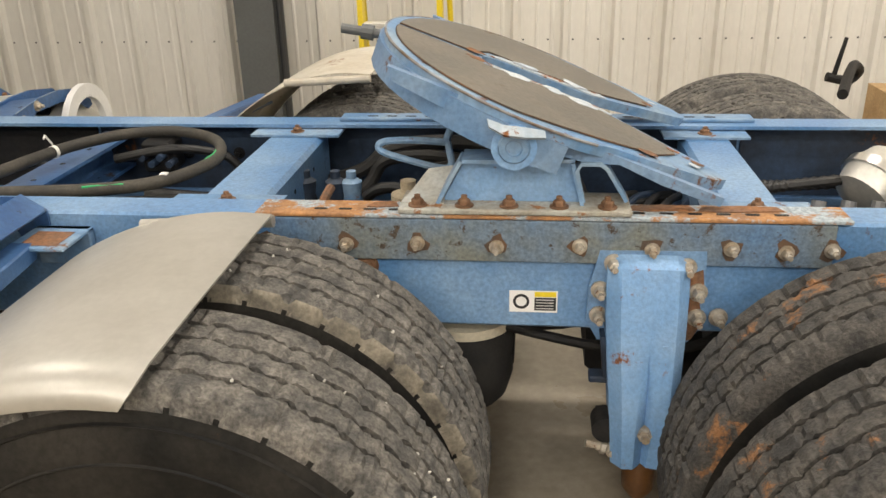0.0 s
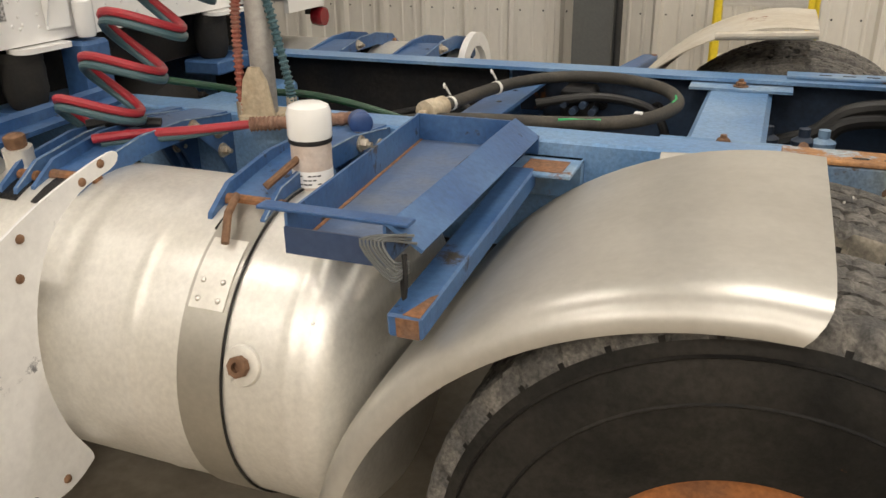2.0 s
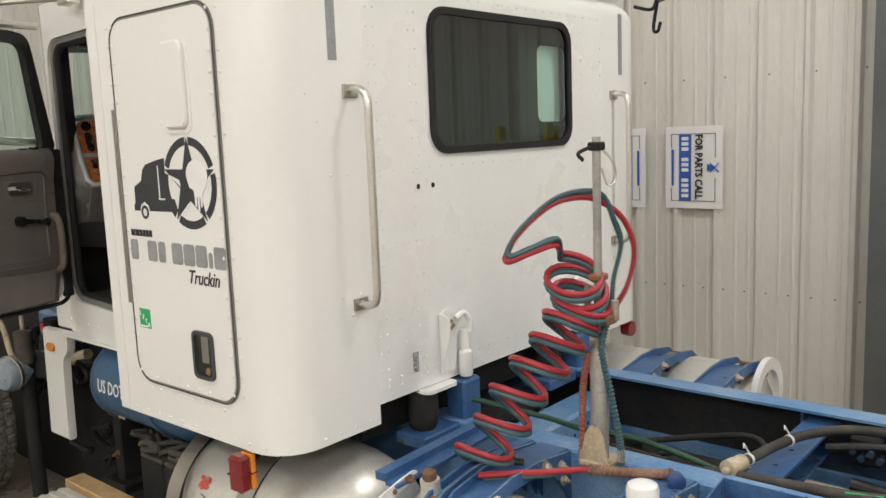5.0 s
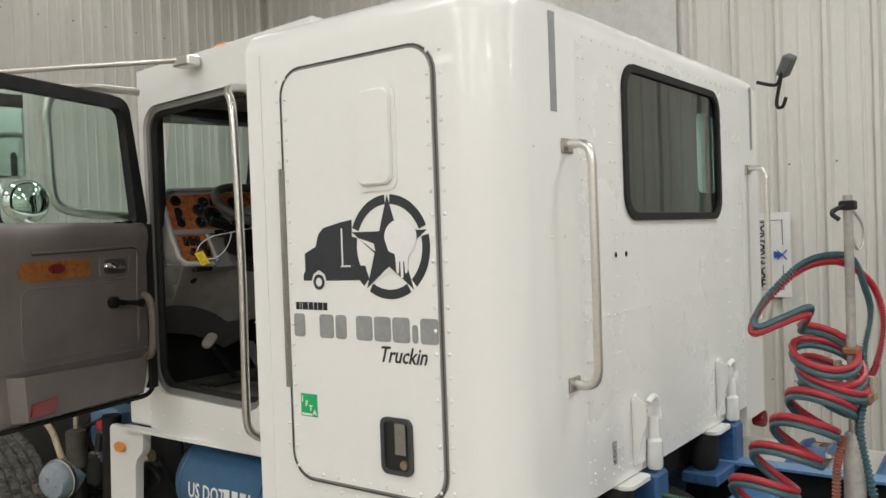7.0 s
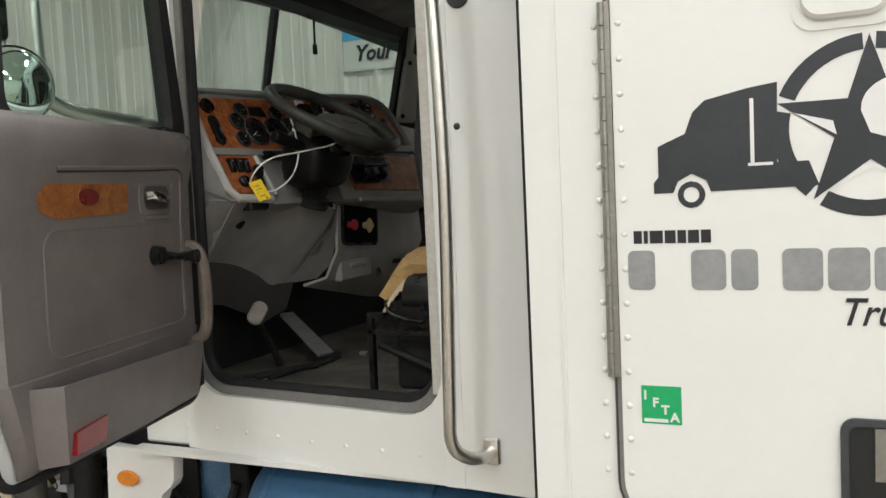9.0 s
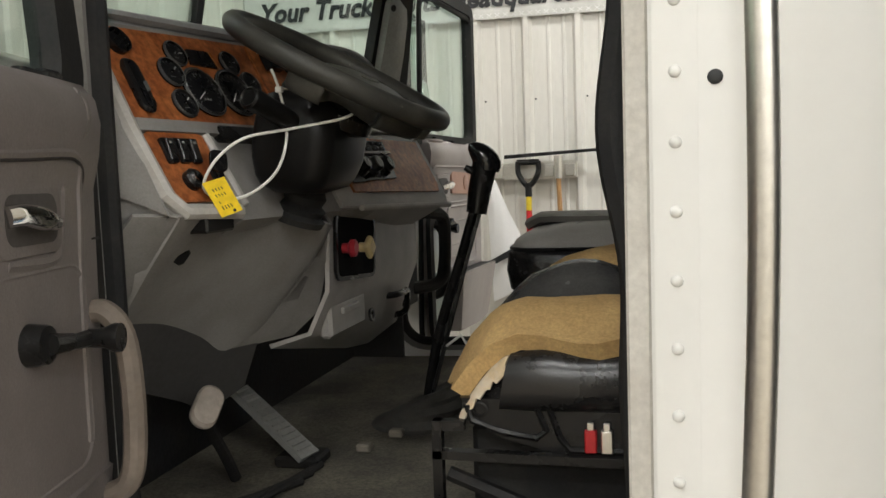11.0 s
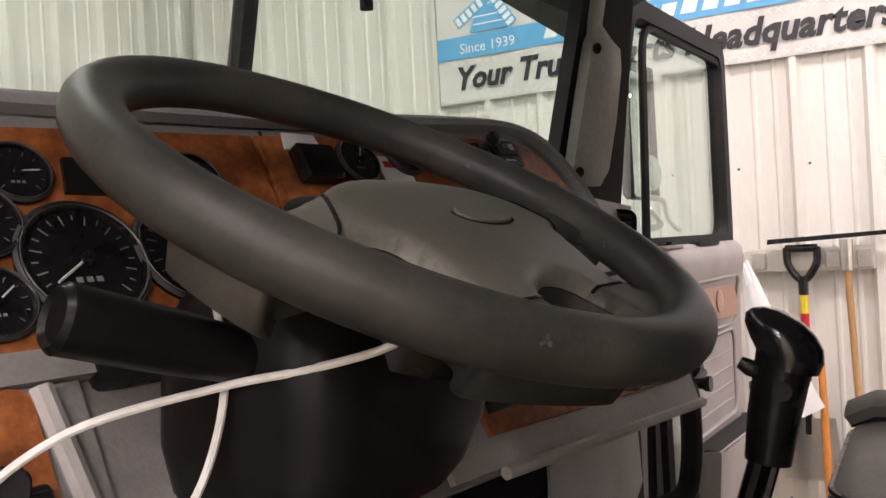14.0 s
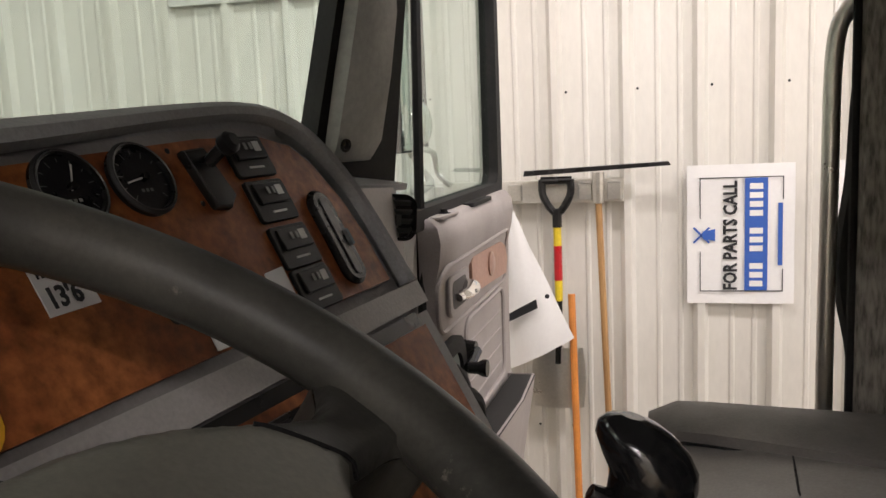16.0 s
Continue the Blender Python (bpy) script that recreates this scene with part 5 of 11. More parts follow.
loop = [(-1.39, 1.80, 0.955), (-1.365, 1.92, 0.953), (-1.345, 2.05, 0.95), (-1.30, 2.19, 0.95), (-1.20, 2.315, 0.95), (-1.05, 2.34, 0.95), (-0.905, 2.24, 0.95), (-0.845, 2.08, 0.948), (-0.880, 1.935, 0.946), (-0.955, 1.852, 0.945), (-1.076, 1.808, 0.945), (-1.276, 1.785, 0.943), (-1.45, 1.79, 0.925), (-1.60, 1.81, 0.88), (-1.75, 1.86, 0.82)]
part("tube", G().tube(curve_pts(loop, 10), 0.0160, 14), HOSE_DUST, hz)
g = G().lathe([(0.018, -0.03), (0.027, -0.028), (0.027, 0.01), (0.023, 0.012), (0.025, 0.05)], (-1.388, 1.80, 0.955), (0.2, 1.0, 0.0), 16).box((-1.402, 1.745, 0.947), (-1.382, 1.768, 0.963), 0.003)
part("coupling", g, SHOCK, hz, "dirty brass hose coupling")
for c, d in (((-1.372, 1.885, 0.9535), (0.2, 1.0, 0)), ((-1.327, 2.115, 0.95), (0.3, 0.95, 0))):
    t_ = part("tie", G().lathe([(0.0165, -0.005), (0.0185, -0.005), (0.0185, 0.005), (0.0165, 0.005)], c, d, 14, False), ZIP, hz, "white cable tie")
    part("tail", G().tube([(c[0], c[1], c[2] + 0.022), (c[0] - 0.012, c[1] - 0.01, c[2] + 0.05), (c[0] - 0.004, c[1] - 0.03, c[2] + 0.045)], 0.003, 5), ZIP, t_)
part("stripe", G().tube(curve_pts([(-0.985, 1.825, 0.9555), (-1.03, 1.811, 0.9560), (-1.076, 1.797, 0.9560)], 5), 0.0030, 5), GREEN_INK, hz, "green printed stripe")
part("stripe", G().tube(curve_pts([(-0.854, 2.10, 0.9625), (-0.848, 2.06, 0.9625), (-0.853, 2.02, 0.962)], 5), 0.0030, 5), GREEN_INK, hz, "green printed stripe")
part("sticker", G().box((-0.922, 1.886, 0.953), (-0.902, 1.904, 0.9635), 0.002), WHITE_DIRTY, hz, "small white printed tag")
hose("air_hose", [(-1.9, 1.86, 0.90), (-1.5, 1.84, 0.90), (-1.2, 1.82, 0.90), (-0.95, 1.86, 0.90), (-0.88, 1.98, 0.86)], 0.014, HOSE, BH)
hose("air_hose", [(-2.0, 2.35, 0.72), (-1.7, 2.38, 0.8), (-1.5, 2.34, 0.84), (-1.45, 2.3, 0.72)], 0.012, HOSE, BH)
hose("air_hose", [(-1.28, 2.35, 0.86), (-1.1, 2.40, 0.88), (-0.95, 2.44, 0.84), (-0.9, 2.44, 0.74)], 0.014, HOSE, BH)
gb = thing("frame_junction_box", (-1.15, 2.43, 0.80), "grimy valve cluster bolted inside the rail", "valve")
part("body", G().box((-1.22, 2.40, 0.80), (-1.12, 2.50, 0.90), 0.01), GRIME, gb)
for k in range(4):
    part("port", G().cyl((-1.2 + 0.028 * k, 2.36, 0.86 - 0.02 * (k % 2)), (-1.2 + 0.028 * k, 2.41, 0.86 - 0.02 * (k % 2)), 0.011, seg=10), BLUE_DARK, gb)
# tangle of air lines and cables low between the rails
g = G()
rng = random.Random(23)
for k in range(34):
    x = -3.0 + 0.14 * k + rng.uniform(-0.1, 0.1)
    y = rng.uniform(1.74, 2.44)
    z = rng.uniform(0.56, 0.74)
    pts = [(x, y, z)]
    for j in range(4):
        pts.append((pts[-1][0] + rng.uniform(0.12, 0.3), min(2.46, max(1.72, pts[-1][1] + rng.uniform(-0.16, 0.16))), min(0.80, max(0.54, pts[-1][2] + rng.uniform(-0.08, 0.08)))))
    g.tube(curve_pts(pts, 5), rng.choice((0.009, 0.012, 0.016, 0.022)), 7)
solo("air_line_bundle", g, GRIME, "tangle of grimy black air lines and cables", "air lines", kind="stuff")
# added black sheet, hides the lit floor below the rails
solo("belly_pan", G().prism([(1.72, 0.50), (2.48, 0.50), (2.46, 0.53), (2.1, 0.56), (1.74, 0.53)], "yz", -3.2, -0.95), GRIME, "added black sheet hiding the lit floor between the rails", "belly pan")
# gearbox end and dark bulk ahead of the first crossmember
gx = thing("transmission", (-2.75, YC, 0.55), "grimy dark transmission housing between the rails", "transmission")
part("case", G().lathe([(0.10, 0), (0.20, 0.05), (0.24, 0.2), (0.25, 0.7), (0.20, 0.95)], (-2.35, YC, 0.70), (-1, 0, 0), 20), GRIME, gx)
part("yoke", G().lathe([(0.05, 0), (0.07, 0.05), (0.045, 0.12)], (-2.35, YC, 0.68), (1, 0, 0), 16), RUST, gx)
for k in range(6):
    part("cover_bolt", G().hexbolt((-2.36, YC + 0.17 * math.cos(k * 1.05), 0.70 + 0.17 * math.sin(k * 1.05)), (1, 0, 0), 0.014, 0.02, False), GRIME, gx)

# fenders
def fender(side, material, label):
    """Quarter fender over the front drive wheel, lip on the outside."""
    y_of = (lambda y: y) if side < 0 else (lambda y: 2 * YC - y)
    cols = [(1.545, 0.690), (1.35, 0.690), (1.15, 0.689), (1.02, 0.685), (0.965, 0.682), (0.937, 0.674), (0.921, 0.662), (0.914, 0.648), (0.917, 0.636)]
    rows = []
    for i in range(29):
        a = radians(84 + (176 - 84) * i / 28)
        row = []
        for k, (y, r) in enumerate(cols):
            b_ = a if i else a + radians((0, 0, 0, 0, 0.1, 0.3, 0.8, 1.6, 2.4)[k])
            lift = 0.075 * math.sin(b_) ** 2 if side > 0 else 0.0
            row.append((-0.60 + r * math.cos(b_), y_of(y), 0.30 + r * math.sin(b_) + lift))
        rows.append(row)
    f_ = thing("fender", (-0.9, y_of(1.2), 0.5), label, "fender", "fenders")
    rows[1] = [tuple(Vector(p).lerp(Vector(q), 0.5)) for p, q in zip(rows[0], rows[2])]
    part("skin", G().loft(rows, 0.004), material, f_, smooth=60)
    zi = 0.30 + cols[0][1] * math.sin(radians(84)) + (0.075 if side > 0 else 0)
    part("rolled_end", G().tube([(-0.60 + cols[0][1] * math.cos(radians(84 + d)), y_of(1.552), zi - 0.014 - 0.0006 * d) for d in (0, 8, 16, 24)], 0.013, 10), material, f_, "rolled inner edge")
    return f_


fn = fender(-1, ALU_FENDER, "satin grey metal quarter fender with rolled edge over the drive tyre")
ff = fender(1, FENDER_WHITE, "scraped cream metal quarter fender over the far tyre")
for side, f_ in ((-1, fn), (1, ff)):
    y_of = (lambda y: y) if side < 0 else (lambda y: 2 * YC - y)
    mb = pose(-1.085, y_of(0.945), 0.848) @ pose(0, 0, 0, 4.8 * -side, 0, 0)
    sy = 1 if side < 0 else -1
    b = part("bracket", G().box((-0.026, 0, -0.02), (0.030, sy * 0.60, 0.02), 0.004, m=mb), BLUE_CLEAN, f_, "blue square-tube bracket with rusty end")
    part("end_rust", G().box((-0.010, sy * -0.0025, -0.016), (0.026, sy * -0.0005, 0.016), m=mb), RUST, b)
    part("top_rust", G().prism([(0.0, 0.002), (0.028, 0.0), (0.029, sy * 0.07), (0.02, sy * 0.06), (0.012, sy * 0.035)], "xy", 0.0202, 0.0212, m=mb), RUST, b)
    part("clip", G().box((-1.11, y_of(1.52), 0.905), (-0.98, y_of(1.65), 0.915), 0.003).box((-1.11, y_of(1.63), 0.83), (-0.98, y_of(1.652), 0.915), 0.003), BLUE_RUST, b)
    part("rust_patch", G().box((-1.085, y_of(1.53), 0.9155), (-1.0, y_of(1.61), 0.9165)), RUST, b)
# mud flap hanger and a crate beyond the far wheels
mf = thing("mud_flap_hanger", (1.25, 3.5, 0.8), "black pipe mud flap hanger beside the far tyre", "pipe hanger")
g = G().tube(curve_pts([(1.06, 3.0, 0.92), (1.16, 3.25, 0.945), (1.235, 3.42, 0.945), (1.285, 3.5, 0.905), (1.255, 3.52, 0.865), (1.17, 3.52, 0.88)], 6), 0.019, 10)
part("pipe", g, GRIME, mf, "bent black pipe")
part("upright", G().cyl((1.195, 3.52, 0.87), (1.225, 3.52, 1.035), 0.011, 0.008, seg=8), GRIME, mf)
cr = thing("wooden_crate", (1.9, 4.0, FZ), "plain raw wooden crate standing on the floor", "crate")
for k in range(4):
    part("board", G().box((1.66, 3.7, FZ + 0.02 + 0.175 * k), (2.5, 3.73, FZ + 0.17 + 0.175 * k), 0.004), LUMBER, cr)
part("box", G().box((1.67, 3.73, FZ), (2.5, 4.4, FZ + 0.71)), LUMBER, cr)

# ---- truck: tanks, steps, tray, hoses ----
TKY, TKZ, TKR = 1.25, 0.615, 0.305


def tank(name, x0, x1, straps, label, yc=TKY, zc=TKZ, ribs=(), dome=1.0):
    t_ = thing(name, ((x0 + x1) / 2, yc, zc - TKR), label, "fuel tank", "fuel tanks")
    prof = [(0.03, 0), (0.15, 0.006), (0.23, 0.022), (0.275, 0.048), (0.298, 0.085), (0.3035, 0.108), (TKR, 0.125), (TKR, 0.140)]
    prof = [(r, h * dome) for r, h in prof]
    L = x1 - x0
    mid = []
    for r in ribs:
        d = x1 - r
        mid += [(TKR, d - 0.024), (TKR, d - 0.014), (TKR + 0.0016, d - 0.006), (TKR + 0.0016, d + 0.006), (TKR, d + 0.014), (TKR, d + 0.024)]
    full = prof + mid + [(r, L - h) for r, h in reversed(prof)]
    part("shell", G().lathe(full, (x1, yc, zc), (-1, 0, 0), 72), ALU, t_, smooth=40)
    for a, b in straps:
        part("strap", G().lathe([(TKR + 0.001, -b), (TKR + 0.006, -b + 0.002), (TKR + 0.006, -a - 0.002), (TKR + 0.001, -a)], (0, yc, zc), (-1, 0, 0), 72, False), STEEL_SATIN, t_, "satin steel strap")
        part("strap_edge", G().lathe([(TKR + 0.001, -b - 0.0015), (TKR + 0.005, -b - 0.0015), (TKR + 0.005, -b + 0.001), (TKR + 0.001, -b + 0.001)], (0, yc, zc), (-1, 0, 0), 72, False), BLACK, t_, "black rubber strip under the strap")
    return t_


STEEL_SATIN = mat("satin_strap_steel", (0.47, 0.45, 0.40), 0.38, 0.9, (0.38, 0.36, 0.32), 0.6, 6, 80, 0.06, 0.03)
tk = tank("fuel_tank", -2.15, -1.205, ((-1.515, -1.425),), "dull aluminium cylindrical fuel tank with steel strap, below the rail", ribs=(-1.306, -1.62, -1.92), dome=0.55)
# strap clamp plate with T-bolt
a0 = math.asin((1.10 - TKY) / TKR)


def on_tank(x, ang, out=0.0, yc=TKY, zc=TKZ):
    """Point on the tank's skin, ang degrees up from the side facing -y."""
    a = radians(ang)
    return Vector((x, yc - (TKR + out) * math.cos(a), zc + (TKR + out) * math.sin(a)))


rows = [[on_tank(x, a, 0.009) for x in (-1.505, -1.47, -1.435)] for a in (34, 40, 46, 52, 58)]
cp = part("clamp_plate", G().loft(rows, 0.003), ALU, tk, "riveted strap end plate")
for x in (-1.49, -1.45):
    for a in (37, 43):
        part("rivet", G().dome(on_tank(x, a, 0.009), on_tank(x, a, 1) - on_tank(x, a, 0), 0.0055, 0.004), STEEL, cp)
part("t_bolt", G().tube([on_tank(-1.47, 55, 0.02), on_tank(-1.485, 64, 0.035), (-1.51, 1.165, 0.93)], 0.0075, 8), BOLT_RUST, tk, "rusty threaded T-bolt")
part("t_bolt", G().tube([(-1.47, 1.20, 0.94), (-1.43, 1.27, 0.985)], 0.0075, 8), BOLT_RUST, tk)
nrm = on_tank(0, 19, 1) - on_tank(0, 19, 0)
b = part("plug_boss", G().lathe([(0.036, 0), (0.034, 0.006), (0.022, 0.008)], on_tank(-1.386, 19), nrm, 24), ALU, tk)
part("plug", G().lathe([(0.019, 0.004), (0.019, 0.020), (0.016, 0.022), (0.009, 0.022), (0.009, 0.012)], on_tank(-1.386, 19), nrm, 8), BOLT_RUST, b, "rusty drain plug")
b = part("filler_neck", G().lathe([(0.05, -0.01), (0.034, 0.006), (0.030, 0.02), (0.030, 0.05)], (-2.06, 1.20, TKZ + 0.298), (0, -0.1, 1), 22), ALU, tk)
part("cap", G().lathe([(0.020, 0.05), (0.022, 0.055), (0.022, 0.075), (0.017, 0.078)], (-2.06, 1.20, TKZ + 0.298), (0, -0.1, 1), 8), BOLT_RUST, b)
tk2 = tank("fuel_tank", -3.20, -2.255, ((-3.12, -3.04), (-2.745, -2.665)), "aluminium fuel tank with dark straps under the sleeper", zc=0.635, ribs=(), dome=2.9)
g = G()
rng = random.Random(4)
for k in range(14):
    ang, x = rng.uniform(28, 36), rng.uniform(-2.965, -2.915)
    q = on_tank(x, ang, 0.001, zc=0.635)
    g.loft([[on_tank(x + dx, ang + da, 0.0012, zc=0.635) for dx in (0, 0.016)] for da in (0, 2.2)], 0.0005)
part("red_paint_mark", g, RED_PAINT, tk2, "splash of red spray paint")
g = G()
for k in range(5):
    x = -2.93 + 0.03 * k
    g.tube(curve_pts([on_tank(x, 26 - 3 * k, 0.001, zc=0.635), on_tank(x + 0.07, 22 - 2 * k, 0.001, zc=0.635), on_tank(x + 0.13, 14 - k, 0.001, zc=0.635)], 4), 0.003, 4, flat=0.4)
part("scuffs", g, mat("dark_scuff", (0.26, 0.25, 0.23), 0.6, 0.5), tk2, "dark scuff marks")
tl = thing("marker_lamp", (-2.56, 0.90, 0.90), "red and amber side marker lamp on a bracket", "marker lamp")
part("lens", G().box((-2.592, 0.862, 0.908), (-2.530, 0.906, 1.026), 0.010), RED_LENS, tl, "red lens")
part("amber_lens", G().box((-2.588, 0.907, 0.910), (-2.529, 0.926, 1.024), 0.008), AMBER, tl, "amber lens")
part("lens_rib", G().box((-2.594, 0.860, 0.962), (-2.528, 0.927, 0.967), 0.001), RED_LENS, tl)
part("bracket", G().tube([(-2.57, 0.92, 0.98), (-2.58, 1.02, 1.02), (-2.60, 1.10, 1.06)], 0.012, 6), GRIME, tl)
# far side tank
tk3 = tank("fuel_tank", -2.9, -1.70, ((-2.2, -2.12),), "dull aluminium fuel tank on the far side of the frame", yc=2.95)
part("end_flange", G().ring([(2.95 + 0.17 * math.cos(k * 0.2618), 0.80 + 0.17 * math.sin(k * 0.2618)) for k in range(24)], [(2.95 + 0.12 * math.cos(k * 0.2618), 0.80 + 0.12 * math.sin(k * 0.2618)) for k in range(24)], "yz", -1.70, -1.675), WHITE_DIRTY, tk3, "white end bracket with holes")


def tank_arm(x, w, yr, tip, label="blue cast tank bracket arm bolted to the rail"):
    """Bracket arm from the rail over the tank's top, U-shaped with a hooked end."""
    s = 1 if tip < yr else -1
    Y = lambda d: yr - s * d  # noqa: E731
    L = abs(yr - tip)
    a = thing("tank_bracket", (x, yr, 0.8), label, "tank bracket", "tank brackets")
    side = [(Y(0.0), 0.76), (Y(0.0), 0.945), (Y(0.18), 0.968), (Y(L - 0.20), 0.968), (Y(L - 0.06), 0.945), (Y(L), 0.905), (Y(L + 0.01), 0.868), (Y(L - 0.02), 0.858), (Y(L - 0.09), 0.905), (Y(L - 0.20), 0.924), (Y(0.14), 0.924), (Y(0.06), 0.86)]
    for xs in (x - w / 2, x + w / 2 - 0.010):
        part("web", G().prism(side, "yz", xs, xs + 0.010), BLUE_CLEAN, a)
    top = [(Y(0.0), 0.9455), (Y(0.18), 0.9685), (Y(L - 0.20), 0.9685), (Y(L - 0.06), 0.9455), (Y(L), 0.9055)]
    part("top_flange", G().loft([[(x - w / 2 + 0.01, y, z - q), (x + w / 2 - 0.01, y, z - q)] for (y, z), q in zip(top, (0.004, 0.012, 0.030, 0.032, 0.030))], 0.008), BLUE_CLEAN, a)
    for d_, z_ in ((0.06, 0.915), (0.15, 0.945), (0.05, 0.865)):
        part("bolt", G().hexbolt((x + w / 2, Y(d_), z_), (1, 0, 0), 0.012, 0.018), BOLT, a)
    part("edge_wear", G().tube([(x + w / 2, y, z + 0.0006) for y, z in ((Y(0.02), 0.946), (Y(0.18), 0.968), (Y(L - 0.20), 0.968), (Y(L - 0.06), 0.945), (Y(L), 0.905))], 0.0016, 5), mat("chalky_edge_wear", (0.30, 0.38, 0.46), 0.7, 0, (0.05, 0.11, 0.22), 0.95, 30), a)
    part("pin", G().cyl((x - w / 2 - 0.008, Y(L - 0.05), 0.915), (x + w / 2 + 0.008, Y(L - 0.05), 0.915), 0.012, seg=10), RUST, a)
    part("strip", G().loft([[on_tank(xx, aa, 0.004, yc=TKY if s > 0 else 2.95) for xx in (x - 0.03, x + 0.03)] for aa in (range(62, 118, 8) if s > 0 else range(62, 118, 8))], 0.004), BLACK, a, "black rubber pad")
    return a


tank_arm(-1.49, 0.12, NY, 1.13)
tank_arm(-1.92, 0.12, NY, 1.14)
tank_arm(-2.02, 0.05, NY, 1.12, "narrow blue bracket strip bolted to the rail")
tank_arm(-2.10, 0.12, FY, 3.05, "blue tank bracket arm on the far rail")
tank_arm(-1.78, 0.12, FY, 3.05, "blue tank bracket arm on the far rail")
sb = thing("step_bracket", (-2.15, 1.35, 0.9), "worn blue angle bracket strip on the tank", "bracket")
part("strip", G().prism([(1.10, 0.965), (1.60, 0.985), (1.60, 1.005), (1.10, 0.99)], "yz", -2.19, -2.15), BLUE_CLEAN, sb)
part("flange", G().prism([(1.10, 0.955), (1.60, 0.975), (1.60, 0.985), (1.10, 0.965)], "yz", -2.15, -2.10), BLUE_CLEAN, sb)
part("bolt", G().hexbolt((-2.09, 1.14, 0.975), (1, 0, 0), 0.010, 0.012), BOLT_RUST, sb)

# climbing steps over the tank
stp = thing("tank_steps", (-1.95, 0.88, 0.37), "white scuffed two-tread steps bolted over the fuel tank", "steps")
outline = [(1.190, 0.980), (1.10, 0.966), (0.98, 0.932), (0.86, 0.880), (0.815, 0.845), (0.787, 0.72), (0.773, 0.60), (0.776, 0.50), (0.790, 0.40), (0.80, 0.386), (0.85, 0.373), (0.93, 0.370), (0.985, 0.388), (0.998, 0.41),
           (0.955, 0.50), (0.930, 0.62), (0.943, 0.75), (1.0, 0.865), (1.09, 0.928), (1.185, 0.952)]
for x in (-1.805, -2.115):
    b = part("side_plate", G().prism([(p.x, p.y) for p in curve_pts([(y, z, 0) for y, z in outline], 4, closed=True)], "yz", x - 0.003, x + 0.003), WHITE_DIRTY, stp)
    for y, z in ((1.150, 0.966), (1.098, 0.945), (0.94, 0.891), (0.923, 0.823), (0.86, 0.823), (0.927, 0.397), (0.849, 0.401)):
        part("bolt", G().dome((x + 0.003, y, z), (1, 0, 0), 0.009, 0.007), BOLT_RUST, b)
for z, y0, y1 in ((0.845, 0.800, 0.925), (0.392, 0.782, 0.94)):
    b = part("tread", G().box((-2.110, y0, z - 0.005), (-1.810, y1, z), 0.001).box((-2.110, y0, z - 0.05), (-1.810, y0 + 0.004, z - 0.004)).box((-2.110, y1 - 0.004, z - 0.03), (-1.810, y1, z - 0.004)), DIAMOND, stp, "bright punched grip tread")
    g = G()
    hl = G()
    for i in range(13):
        for j in range(4):
            cx, cy = -2.094 + 0.0222 * i + 0.009 * (j % 2), y0 + 0.020 + (y1 - y0 - 0.040) * j / 3
            ov = [[(cx + a_ * math.cos(k * 0.7854), cy + 1.7 * a_ * math.sin(k * 0.7854), z + h_) for k in range(9)] for a_, h_ in ((0.0086, 0.0), (0.0076, 0.005), (0.0060, 0.006))]
            g.loft(ov, 0)
            hl.prism([(cx + 0.0060 * math.cos(k * 0.7854), cy + 0.0100 * math.sin(k * 0.7854)) for k in range(8)], "xy", z + 0.0008, z + 0.0016)
    tagged(part("grip_teeth", g, DIAMOND, b), kind="stuff")
    tagged(part("grip_holes", hl, GRIME, b), kind="stuff")
# sloped tread-plate cover below the sleeper
bx = thing("battery_box_cover", (-2.45, 0.72, 0.3), "sloping bright diamond tread plate cover with white side", "box cover")
top, bot = (0.835, 0.552), (0.585, 0.330)
part("panel", G().loft([[(-2.79, *top), (-2.15, *top)], [(-2.79, *bot), (-2.15, *bot)]], 0.004), DIAMOND, bx)
g = G()
dn = Vector((0, -(top[1] - bot[1]), (top[0] - bot[0]))).normalized()
for i in range(22):
    for j in range(11):
        u = (i + 0.5 + 0.0 * (j % 2)) / 22
        v = (j + 0.5) / 11
        c = Vector((-2.79 + 0.64 * u, top[0] + (bot[0] - top[0]) * v, top[1] + (bot[1] - top[1]) * v)) - dn * 0.0005
        ax = Vector((1, 0, 0)) if (i + j) % 2 else Vector((0, bot[0] - top[0], bot[1] - top[1])).normalized()
        sd = dn.cross(ax)
        L, W = 0.011, 0.0032
        q = [c + ax * L, c + sd * W, c - ax * L, c - sd * W]
        g.add(q + [c + dn * 0.0022], [(0, 1, 4), (1, 2, 4), (2, 3, 4), (3, 0, 4)])
tagged(part("tread_lozenges", g, DIAMOND, bx), kind="stuff")
part("side", G().prism([(0.84, 0.556), (1.02, 0.52), (1.02, 0.25), (0.62, 0.25), (0.58, 0.325)], "yz", -2.152, -2.146), WHITE_DIRTY, bx)
part("top_lip", G().box((-2.79, 0.835, 0.560), (-2.15, 0.865, 0.566)).box((-2.79, 0.862, 0.566), (-2.15, 0.866, 0.60)), DIAMOND, bx)
part("inside", G().box((-2.78, 0.87, 0.20), (-2.16, 1.15, 0.54)), GRIME, bx)
part("hook", G().box((-2.146, 0.80, 0.335), (-2.13, 0.83, 0.375), 0.003), BOLT_RUST, bx)
for x0_ in (-2.7, -2.3):
    part("leg", G().box((x0_, 0.95, FZ), (x0_ + 0.05, 1.1, 0.22)), GRIME, bx)
